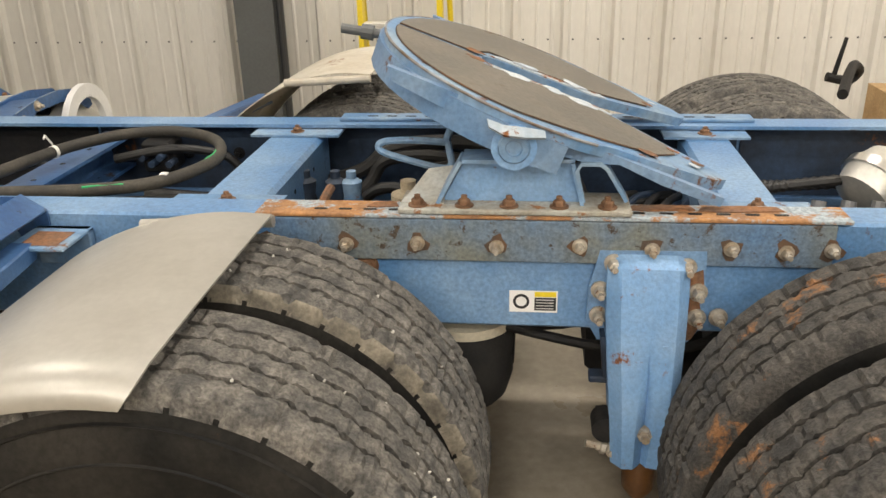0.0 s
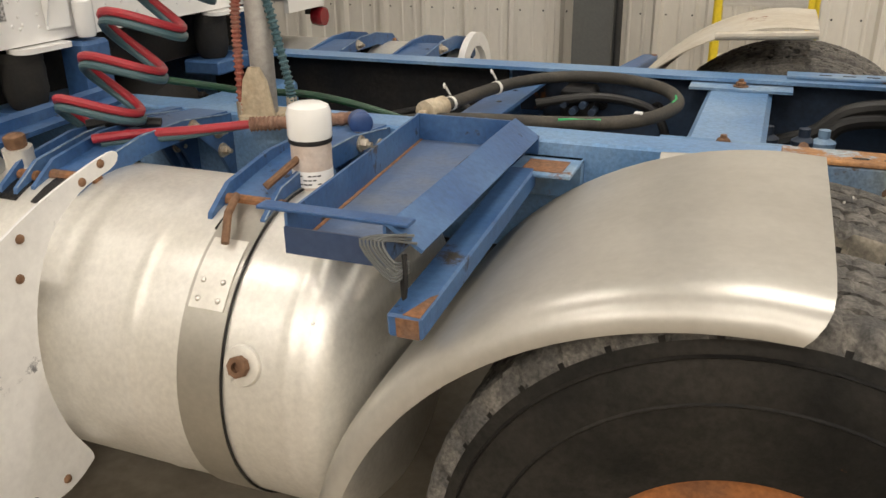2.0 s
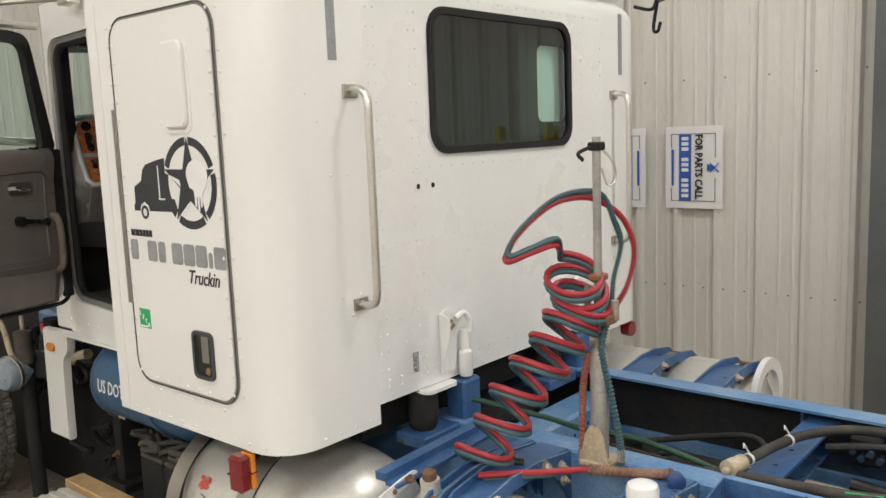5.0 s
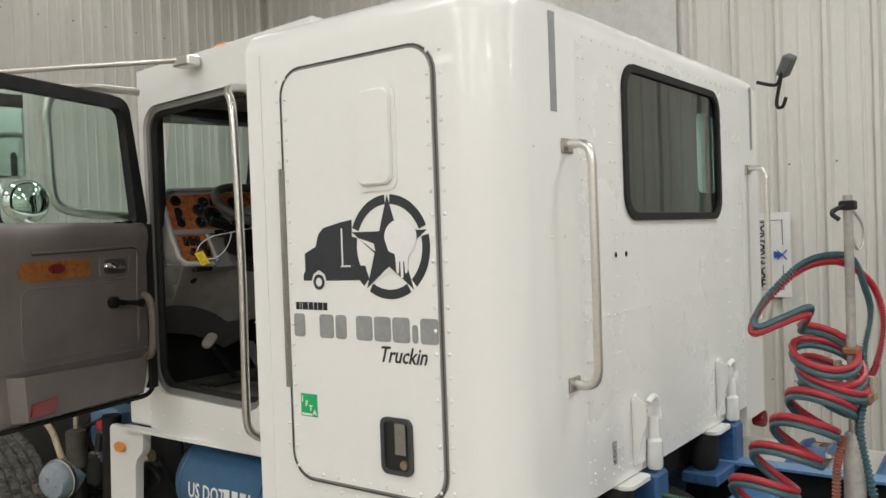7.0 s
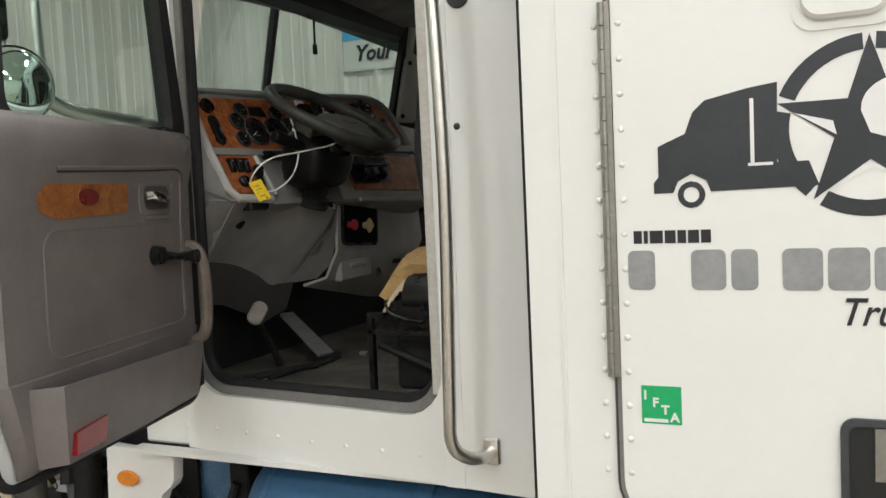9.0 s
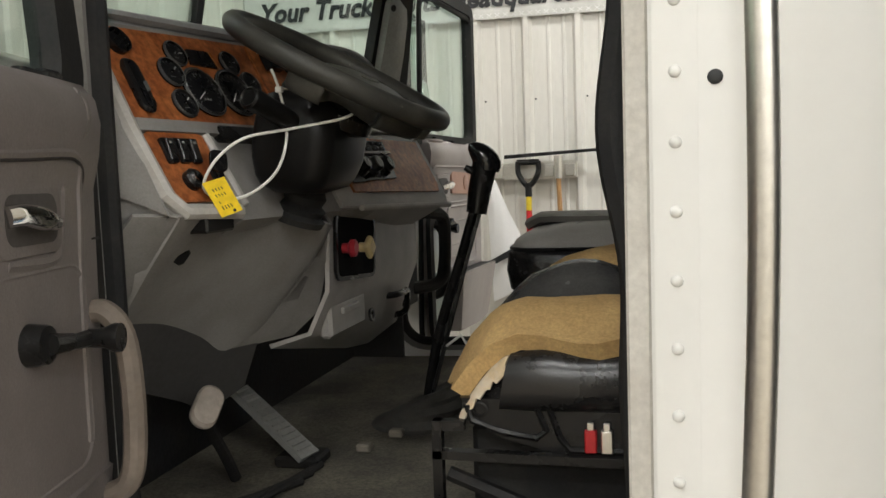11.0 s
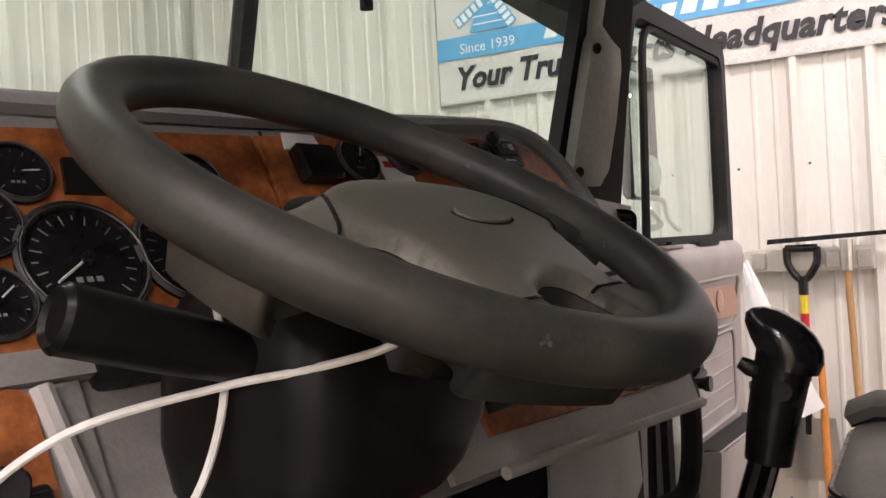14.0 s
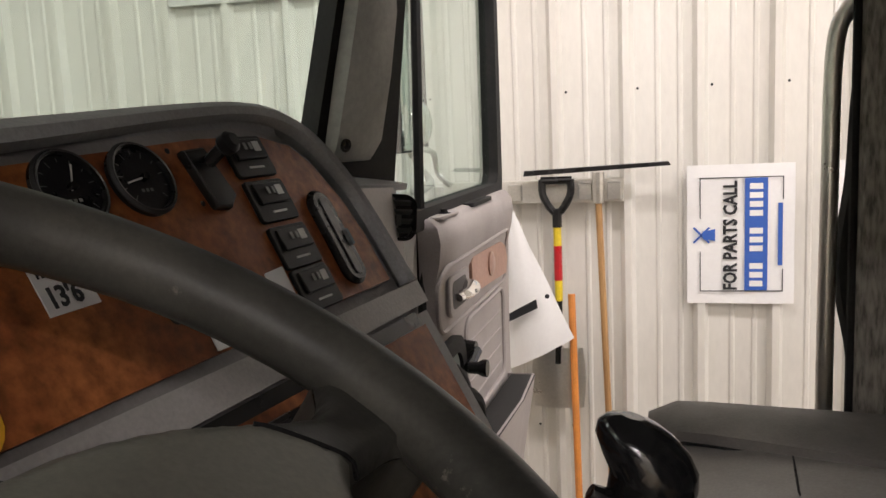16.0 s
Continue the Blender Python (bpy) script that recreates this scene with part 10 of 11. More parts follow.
part("chrome_button", G().lathe([(0.012, 0), (0.012, 0.006), (0.009, 0.011), (0.003, 0.013)], DP(0.391, -0.060, 0.003), DN, 18), CHROME, wr_, "round chrome button")
part("round_sticker", dprism(G(), [(0.395 + 0.022 * math.cos(k * 0.3142), -0.093 + 0.022 * math.sin(k * 0.3142)) for k in range(20)], 0.0035, 0.0048), mat("orange_yellow_sticker", (0.76, 0.36, 0.015), 0.5), wr_, "round yellow sticker")
part("sticker_print", dprism(G(), [(0.376, -0.096), (0.400, -0.096), (0.400, -0.089), (0.376, -0.089)], 0.005, 0.0056), INK, wr_)
for u, v in ((0.655, 0.062), (0.665, 0.012), (0.34, 0.05), (0.57, -0.04)):
    part("panel_screw", G().dome(DP(u, v, 0.003), DN, 0.0028, 0.0015, 6), GRIME, wr_)
# key, keyring and tag
ky = thing("ignition_key", DP(-0.024, -0.263, 0.0), "ignition key in the dash with a yellow paper tag", "key")
part("barrel", G().lathe([(0.018, 0.003), (0.018, 0.014), (0.014, 0.018), (0.008, 0.018)], DP(-0.024, -0.263, 0), DN, 20), BLACK, ky)
part("lock_face", G().cyl(DP(-0.024, -0.263, 0.018), DP(-0.024, -0.263, 0.022), 0.009, seg=16), CHROME, ky)
part("key_head", G().prism(rr(0, 0, 0.032, 0.036, 0.010, 4), "xy", -0.003, 0.003, 0.001, m=pose(*(DP(0.008, -0.250, 0.045)), 75, 10, 60)), BLACK, ky)
tl_, tr2, bl_, br_ = Vector((-4.300, 1.438, 1.832)), Vector((-4.275, 1.464, 1.842)), Vector((-4.282, 1.462, 1.776)), Vector((-4.258, 1.488, 1.787))
tag = part("tag", G().loft([[tl_, tr2], [bl_, br_]], 0.0008), YELLOW_TAG, ky, "yellow card tag with handwritten marks")
tn = (tr2 - tl_).cross(bl_ - tl_).normalized()
if tn.x < 0:
    tn = -tn
for a, b_, cnt in ((0.22, 0.3, 4), (0.38, 0.46, 4), (0.58, 0.64, 1), (0.72, 0.82, 4)):
    for k in range(cnt):
        s0 = 0.26 + 0.13 * k
        q = [tl_.lerp(bl_, a + 0.0).lerp(tr2.lerp(br_, a), s0), tl_.lerp(bl_, b_).lerp(tr2.lerp(br_, b_), s0 + 0.02)]
        part("ink_bar", G().tube([p + tn * 0.0008 for p in q], 0.0009, 4), INK, tag)
part("tag_hole", G().cyl(tl_.lerp(br_, 0.90).lerp(bl_, 0.25) + tn * 0.0002, tl_.lerp(br_, 0.90).lerp(bl_, 0.25) + tn * 0.0012, 0.0028, seg=10), INK, tag)
zt = thing("cable_tie", (-4.21, 1.57, 1.85), "long white cable tie looped from the column to the key", "cable tie")
zp = [(-4.238, 1.580, 2.022), (-4.224, 1.577, 1.985), (-4.211, 1.571, 1.915), (-4.222, 1.550, 1.851), (-4.265, 1.530, 1.812), (-4.300, 1.500, 1.806), (-4.310, 1.460, 1.825), (-4.285, 1.458, 1.868), (-4.255, 1.500, 1.903), (-4.207, 1.564, 1.918), (-4.160, 1.583, 1.926), (-4.122, 1.613, 1.936), (-4.108, 1.648, 1.953), (-4.110, 1.675, 1.972)]
part("strap", G().tube(curve_pts(zp, 8), 0.0026, 8), ZIP, zt)
part("head", G().box((-0.006, -0.005, -0.005), (0.006, 0.005, 0.005), 0.001, m=pose(-4.224, 1.577, 1.987)), ZIP, zt)
part("tail", G().tube([(-4.224, 1.577, 1.987), (-4.220, 1.60, 1.99), (-4.218, 1.615, 1.992)], 0.0022, 5), mat("beige_tie", (0.5, 0.44, 0.34), 0.5), zt)

# knee bolster, centre stack and the far end of the dash
kb = thing("knee_bolster", (-4.33, 1.6, 1.5), "grey moulded panel under the steering column", "dash panel")
top_ = [(-4.365, 1.345, 1.79), (-4.312, 1.398, 1.787), (-4.304, 1.50, 1.791), (-4.302, 1.62, 1.794), (-4.265, 1.72, 1.766), (-4.233, 1.795, 1.746), (-4.30, 1.83, 1.742)]
mid_ = [(-4.44, 1.345, 1.71), (-4.398, 1.42, 1.70), (-4.392, 1.50, 1.70), (-4.37, 1.62, 1.69), (-4.325, 1.73, 1.675), (-4.288, 1.81, 1.67), (-4.36, 1.83, 1.66)]
bot_ = [(-4.50, 1.345, 1.61), (-4.478, 1.44, 1.608), (-4.468, 1.56, 1.588), (-4.455, 1.66, 1.545), (-4.442, 1.725, 1.505), (-4.39, 1.785, 1.545), (-4.45, 1.80, 1.54)]
part("panel", G().loft([curve_pts(r_, 4) for r_ in (top_, [tuple((Vector(a) * 0.5 + Vector(b) * 0.5) + Vector((0.004, 0, 0.004))) for a, b in zip(top_, mid_)], mid_, bot_)], 0.008), GREY_DASH, kb, smooth=60)
part("side_return", G().loft([[top_[5], (-4.262, 1.832, 1.765), (-4.268, 1.872, 1.770)], [mid_[5], (-4.280, 1.845, 1.66), (-4.277, 1.874, 1.665)], [bot_[5], (-4.335, 1.83, 1.555), (-4.300, 1.866, 1.56)], [bot_[4], (-4.40, 1.80, 1.505), (-4.35, 1.850, 1.512)]], 0.006), GREY_DASH, kb, smooth=80)
part("dark_kick", G().loft([bot_, [(x - 0.05, y, z - 0.13) for x, y, z in bot_]], 0.006), mat("dark_kick_panel", (0.05, 0.05, 0.05)), kb, "dark lower kick panel")
part("hole", G().prism([(0.014 * math.cos(k * 0.7) * (1 + 0.25 * (k % 2)), 0.017 * math.sin(k * 0.7)) for k in range(9)], "xy", -0.008, 0.008, m=look((-4.374, 1.480, 1.716), (-3.9, 1.4, 1.45)) @ pose(0, 0, 0, 180, 0, 0)), DIAL, kb, "broken switch hole")
part("screw", G().dome((-4.404, 1.494, 1.684), (0.75, -0.2, -0.6), 0.006, 0.004), STEEL, kb)
part("screw", G().dome((-4.43, 1.55, 1.648), (0.75, -0.2, -0.6), 0.007, 0.004), GREY_DASH, kb)
part("dark_slot", G().box((-4.335, 1.44, 1.752), (-4.296, 1.53, 1.778), 0.004), BLACK, kb)
cs = thing("centre_stack", (-4.32, 2.1, 1.4), "grey centre dash stack with brake valve recess", "dash panel")
part("panel", G().loft([[(-4.245, 1.87, 1.785), (-4.232, 2.30, 1.782), (-4.232, 2.46, 1.78), (-4.31, 2.54, 1.78)], [(-4.272, 1.87, 1.77), (-4.268, 2.30, 1.768), (-4.268, 2.48, 1.765), (-4.34, 2.55, 1.76)], [(-4.276, 1.86, 1.60), (-4.274, 2.30, 1.60), (-4.274, 2.52, 1.60), (-4.36, 2.56, 1.60)], [(-4.315, 1.85, 1.515), (-4.318, 2.28, 1.455), (-4.318, 2.44, 1.44), (-4.40, 2.48, 1.44)], [(-4.40, 1.84, 1.49), (-4.40, 2.28, 1.40), (-4.40, 2.44, 1.38), (-4.44, 2.48, 1.38)]], 0.01), STACK, cs, smooth=60)
mc = Matrix.Translation((-4.259, 2.003, 1.684)) @ pose(0, 0, 0, 90, 0, 90) @ pose(0, 0, 0, 0, 0, -4)
part("recess", G().prism(rr(0.0, 0.0, 0.235, 0.135, 0.02, 4), "xy", -0.004, 0.003, m=mc), mat("deep_black_recess", (0.006, 0.006, 0.006), 0.95, spec=0.1), cs, "black valve recess")
part("recess_edge", G().ring(rr(0.0, 0.0, 0.25, 0.150, 0.025, 4), rr(0.0, 0.0, 0.232, 0.132, 0.02, 4), "xy", 0.0, 0.006, m=mc), BLACK, cs)
for dx, mt, nm in ((-0.080, RED_KNOB, "red trailer valve knob"), (0.026, BEIGE_KNOB, "yellow parking brake knob")):
    k_ = part("valve_stem", G().cyl(mc @ Vector((dx, -0.005, 0)), mc @ Vector((dx, -0.005, 0.022)), 0.011, seg=12), mt, cs)
    sh_ = [(0.020 * math.cos(radians(45 * j + 22)), 0.020 * math.sin(radians(45 * j + 22))) for j in range(8)] if dx < 0 else [(0, 0.026), (0.026, 0), (0, -0.026), (-0.026, 0)]
    part("knob", G().prism(sh_, "xy", 0.018, 0.034, 0.005, m=mc @ Matrix.Translation((dx, -0.005, 0))), mt, k_, nm)
part("ash_tray", G().box((-4.312, 1.90, 1.49), (-4.282, 2.12, 1.565), 0.008), STACK, cs)
part("ash_pull", G().box((-4.284, 1.96, 1.535), (-4.274, 2.06, 1.55), 0.004), STACK, cs)
for z, mt in ((1.555, mat("brass_socket", (0.35, 0.24, 0.12), 0.45, 0.7)), (1.495, BLACK)):
    part("socket", G().lathe([(0.017, 0), (0.017, 0.006), (0.011, 0.006), (0.011, 0.0)], (-4.295, 2.19, z), (1, 0, 0.1), 18), mt, cs, "power socket")
part("park_handle", G().tube(curve_pts([(-4.315, 2.30, 1.525), (-4.27, 2.31, 1.527), (-4.262, 2.36, 1.527), (-4.265, 2.41, 1.523), (-4.275, 2.42, 1.47), (-4.31, 2.42, 1.455)], 5), 0.009, 8), BLACK, cs, "black pull handle")
part("seam", G().tube([(-4.278, 1.87, 1.588), (-4.276, 2.5, 1.588)], 0.0015, 4), BLACK, cs)
pe = thing("dash_end", (-4.36, 2.65, 1.6), "grey far end of the dashboard with a side vent", "dash panel")
part("panel", G().loft([[DP(0.925, 0.03, -0.03), (-4.345, 2.52, 2.06), (-4.350, 2.70, 2.05), (-4.368, 2.78, 2.04), (-4.42, 2.81, 2.04)], [DP(0.945, -0.115, -0.005), (-4.325, 2.56, 1.96), (-4.345, 2.72, 1.95), (-4.365, 2.80, 1.95), (-4.42, 2.82, 1.95)], [(-4.27, 2.50, 1.80), (-4.33, 2.62, 1.78), (-4.335, 2.74, 1.78), (-4.35, 2.80, 1.78), (-4.42, 2.82, 1.78)], [(-4.33, 2.50, 1.45), (-4.37, 2.62, 1.42), (-4.37, 2.74, 1.42), (-4.38, 2.80, 1.42), (-4.44, 2.82, 1.42)]], 0.01), mat("pinkish_dash_plastic", (0.46, 0.43, 0.41), 0.6, 0, (0.36, 0.335, 0.32), 0.5, 5, 200, 0.08, 0.12), pe)
mv = look((-4.337, 2.700, 2.007), (-4.07, 2.24, 2.06)) @ pose(0, 0, 0, 0, 0, 6)
b = part("side_vent", G().ring(rr(0, 0, 0.056, 0.068, 0.018, 5), rr(0, 0, 0.046, 0.058, 0.014, 5), "xy", -0.012, 0.004, m=mv), BLACK, pe, "black louvred side vent")
part("cavity", G().prism(rr(0, 0, 0.048, 0.060, 0.015, 5), "xy", 0.004, 0.008, m=mv), DIAL, b)
# black slats coloured grey, which paints in their highlights
for k in range(4):
    part("slat", G().box((-0.022, -0.0014, -0.010), (0.022, 0.0014, 0.004), m=mv @ pose(0, -0.020 + 0.0135 * k, 0, 24, 0, 0)), STEEL_GREY, b)
part("slider", G().box((-0.004, -0.012, -0.016), (0.004, 0.004, -0.008), 0.001, m=mv), STEEL_GREY, b)
part("dash_ledge", G().loft([[DP(0.90, 0.06, -0.02), (-4.35, 2.55, 2.065), (-4.345, 2.80, 2.05)], [(-4.60, 2.45, 2.12), (-4.58, 2.60, 2.10), (-4.5, 2.80, 2.08)]], 0.01), DASH_TOP, pe)
gh = thing("dash_grab_handle", (-4.33, 2.66, 1.5), "black D-shaped grab handle on the dash end", "grab handle")
part("loop", G().tube(curve_pts([(-4.33, 2.62, 1.72), (-4.28, 2.68, 1.725), (-4.255, 2.77, 1.71), (-4.25, 2.79, 1.66), (-4.255, 2.79, 1.55), (-4.27, 2.76, 1.50), (-4.33, 2.66, 1.495)], 6), 0.020, 10), BLACK_MATT, gh)
part("plate", G().box((-4.335, 2.58, 1.45), (-4.318, 2.70, 1.77), 0.008), BLACK_MATT, gh)

# ---- steering wheel and column ----
SC = Vector((-4.159, 1.698, 2.028))
SN = Vector((0.490, -0.026, 0.871)).normalized()
S1 = Vector((0.0528, 0.9986, 0))
S2 = SN.cross(S1).normalized()
if S2.x > 0:
    S2 = -S2
sw = thing("steering_wheel", SC, "black dusty four-spoke steering wheel", "steering wheel")


def SP(a, b, h=0.0):
    return SC + S1 * a + S2 * b + SN * h


RW = 0.2035
part("rim", G().tube([SP(RW * math.cos(k * math.pi / 40), RW * math.sin(k * math.pi / 40)) for k in range(80)], 0.0187, 18, closed=True), WHEEL_VINYL, sw, smooth=60)
# centre pad and its four spokes: one rounded skin over a lobed outline
A0 = 0.003                     # the wheel is turned a little, so its pad sits off the middle
half = [(0.0, 0.022), (0.042, 0.018), (0.076, 0.006), (0.105, -0.009), (0.138, -0.021), (0.168, -0.022), (0.200, -0.010), (0.198, -0.075), (0.172, -0.062), (0.145, -0.058), (0.122, -0.058), (0.106, -0.066), (0.098, -0.080), (0.094, -0.100), (0.091, -0.120), (0.094, -0.138), (0.118, -0.162), (0.022, -0.200), (0.034, -0.168), (0.037, -0.148), (0.031, -0.131), (0.016, -0.122)]
line = [p.xy for p in curve_pts([(a, b, 0) for a, b in half] + [(0.0, -0.119, 0)] + [(-a, b, 0) for a, b in half[:0:-1]], 6, closed=True)]
EDGE_R = 0.010


def pad_edge(x, y):
    """Distance to the pad's outline (positive inside) and the nearest point on it."""
    best, inside = None, False
    for i, p in enumerate(line):
        q = line[(i + 1) % len(line)]
        e = q - p
        s = min(1.0, max(0.0, ((x - p.x) * e.x + (y - p.y) * e.y) / max(1e-12, e.length_squared)))
        c = p + e * s
        d = math.hypot(x - c.x, y - c.y)
        if best is None or d < best[0]:
            best = (d, c)
        if (p.y > y) != (q.y > y) and x < p.x + (y - p.y) / (q.y - p.y) * e.x:
            inside = not inside
    return (best[0] if inside else -best[0]), best[1]


def pad_height(x, y, d):
    """Crown of the pad: high in the middle, sunk towards the lower spokes, level with the rim at the ends."""
    h = 0.011 - 0.010 * min(1.0, (x / 0.15) ** 2) - 0.012 * min(1.0, max(0.0, -0.055 - y) / 0.08) ** 1.5 - 0.009 * (max(0.0, y + 0.016) / 0.036) ** 2
    r = math.hypot(x, y)
    w = min(1.0, max(0.0, (r - 0.120) / 0.065))
    h += (-0.001 - h) * w * w * (3 - 2 * w)
    e = max(0.0, EDGE_R - max(d, 0.0))
    return h - EDGE_R + math.sqrt(max(0.0, EDGE_R ** 2 - e ** 2))


def pad_shift(x, y):
    """The pad sits off the middle, its spokes run true to the rim."""
    w = min(1.0, max(0.0, (math.hypot(x, y) - 0.10) / 0.09))
    return A0 * (1 - 0.7 * w * w * (3 - 2 * w))


CELL = 0.0048
grid, skins = {}, {}
for i in range(-44, 45):
    for j in range(-44, 8):
        x, y = i * CELL, j * CELL
        if math.hypot(x, y) > 0.2035:
            continue
        d, c = pad_edge(x, y)
        if d < -1.45 * CELL:
            continue
        if d < 0.3 * CELL:
            x, y, d = c.x, c.y, 0.0
        grid[i, j] = (SP(x + pad_shift(x, y), y, pad_height(x, y, d)), x, y)
for (i, j) in list(grid):
    q = [(i, j), (i + 1, j), (i + 1, j + 1), (i, j + 1)]
    q = [k for k in q if k in grid]
    if len(q) < 3:
        continue
    cx_, cy_ = sum(grid[k][1] for k in q) / len(q), sum(grid[k][2] for k in q) / len(q)
    name_ = "pad" if abs(cx_) < 0.118 + 0.6 * (cy_ + 0.03) * -0.5 and cy_ > -0.134 else ("side_left" if cy_ > -0.09 and cx_ < 0 else "side_right" if cy_ > -0.09 else "low_left" if cx_ < 0 else "low_right")
    skins.setdefault(name_, []).append(q)


def skin_mesh(cells):
    keys = list(dict.fromkeys(k for q in cells for k in q))
    at = {k: i for i, k in enumerate(keys)}
    return G().add([grid[k][0] for k in keys], [tuple(at[k] for k in q) for q in cells])


wall_ = [[SP(p.x * k + pad_shift(p.x, p.y), p.y * k, pad_height(p.x, p.y, 0) - dz) for p in line] for k, dz in ((0.998, 0.0008), (0.998, 0.008), (0.97, 0.030), (0.90, 0.038))]
pad_ = part("hub_pad", skin_mesh(skins["pad"]), HUB_VINYL, sw, "wide smooth centre pad", smooth=80)
part("pad_wall", G().loft([r_ + [r_[0]] for r_ in wall_], 0), WHEEL_VINYL, pad_, smooth=80)
for k_ in ("side_left", "side_right", "low_left", "low_right"):
    part("spoke", skin_mesh(skins[k_]), WHEEL_VINYL if k_ != "side_left" else HUB_VINYL, sw, smooth=80)
part("hub_back", G().lathe([(0.070, -0.05), (0.080, -0.062), (0.080, -0.085), (0.06, -0.095)], SC - S2 * 0.02, SN, 24), BLACK, sw, "black hub behind the pad")
for a_, b_ in (((-0.108, -0.016), (-0.132, -0.057)), ((0.108, -0.016), (0.132, -0.057)), ((-0.091, -0.135), (-0.036, -0.136)), ((0.091, -0.135), (0.036, -0.136))):
    seam_ = [Vector(a_).lerp(Vector(b_), k / 10) for k in range(11)]
    part("spoke_seam", G().tube([SP(p.x + pad_shift(p.x, p.y), p.y, pad_height(p.x, p.y, pad_edge(p.x, p.y)[0]) + 0.0002) for p in seam_], 0.0013, 5), BLACK, sw)
mb_ = Matrix(((S1.x, S2.x, SN.x, SP(0.013, -0.054, 0.0100).x), (S1.y, S2.y, SN.y, SP(0.013, -0.054, 0.0100).y), (S1.z, S2.z, SN.z, SP(0.013, -0.054, 0.0100).z), (0, 0, 0, 1)))
el_ = lambda r: [(0.036 * r * math.cos(k * 0.3142), 0.014 * r * math.sin(k * 0.3142)) for k in range(20)]  # noqa: E731
bd = part("badge", G().prism(el_(0.90), "xy", 0, 0.0026, 0.001, m=mb_), HUB_VINYL, sw, "plain oval badge")
part("badge_groove", G().prism(el_(1.0), "xy", -0.001, 0.0008, m=mb_), BLACK, bd)
sh2 = thing("column_shroud", (-4.22, 1.69, 1.78), "black moulded steering column shroud", "steering column")
rows = []
for z, x0, x1, y0, y1 in ((1.995, -4.240, -4.175, 1.62, 1.745), (1.982, -4.268, -4.150, 1.595, 1.782), (1.955, -4.283, -4.140, 1.580, 1.800), (1.91, -4.292, -4.140, 1.575, 1.803), (1.87, -4.295, -4.146, 1.575, 1.795), (1.838, -4.294, -4.158, 1.582, 1.782), (1.822, -4.290, -4.168, 1.592, 1.768), (1.808, -4.275, -4.20, 1.625, 1.728)):
    rows.append([(x, y, z + 0.18 * (-4.22 - x) * 0.5) for x, y in rr((x0 + x1) / 2, (y0 + y1) / 2, x1 - x0, y1 - y0, 0.036, 5)])
part("shell", G().loft(rows, 0, closed=True).add([r for r in rows[0]], [tuple(range(len(rows[0])))]), COLUMN, sh2, smooth=75)
part("top_cover", G().lathe([(0.075, 0), (0.085, 0.02), (0.075, 0.05), (0.05, 0.06)], SC - SN * 0.085, SN, 24), COLUMN, sh2)
part("stalk", G().tube([(-4.20, 1.605, 1.925), (-4.215, 1.545, 1.945), (-4.232, 1.482, 1.966)], [0.015, 0.0185, 0.0195], 14).lathe([(0.0195, 0), (0.016, 0.004), (0.013, 0.001), (0.006, 0.001)], (-4.232, 1.482, 1.966), (-0.2, -0.9, 0.3), 16), COLUMN, sh2, "black turn signal stalk")
part("shroud_seam", G().tube([(-4.134, 1.63, 1.955), (-4.134, 1.70, 1.955), (-4.138, 1.765, 1.955)], 0.002, 5), GRIME, sh2)
part("boot", G().lathe([(0.046, 0), (0.050, 0.012), (0.040, 0.020), (0.046, 0.032), (0.036, 0.040), (0.041, 0.055), (0.034, 0.07)], (-4.262, 1.71, 1.752), (0.35, 0, 1), 22), BLACK_MATT, sh2, "ribbed rubber boot")

# ---- seats, shifter, pedals ----
def cushion(x0, x1, y0, y1, z0, z1, crown=0.02, n=8):
    """Rounded seat pad as one closed mesh."""
    g = G()
    rows = []
    cx_, cy_ = (x0 + x1) / 2, (y0 + y1) / 2
    for k, (s, z) in enumerate(((0.86, z0), (0.97, z0 + 0.02), (1.0, (z0 + z1) / 2), (0.985, z1 - 0.03), (0.94, z1 - 0.008), (0.86, z1 + crown * 0.3), (0.5, z1 + crown), (0.1, z1 + crown * 1.1))):
        rows.append([(cx_ + (px - cx_) * s, cy_ + (py - cy_) * s, z) for px, py in rr(cx_, cy_, x1 - x0, y1 - y0, 0.09, n)])
    g.loft(rows, 0, closed=True)
    g.add(rows[0], [tuple(range(len(rows[0])))])
    g.add(rows[-1], [tuple(range(len(rows[-1])))])
    return g


sd = thing("driver_seat", (-3.65, 1.74, 1.22), "torn black vinyl driver seat showing yellow foam", "seat")
part("cushion", cushion(-3.905, -3.42, 1.480, 2.00, 1.435, 1.538, 0.03), VINYL, sd, smooth=60)
rng = random.Random(11)


def seat_top(x, y):
    """Height of the worn driver cushion."""
    z = 1.548 + 0.045 * math.sin(math.pi * min(1, max(0, (y - 1.46) / 0.56)))
    front = max(0.0, (-3.800 - x) / 0.10)
    return z - 0.075 * front * front + 0.006 * math.sin(x * 31 + y * 17) + 0.004 * math.sin(y * 53)


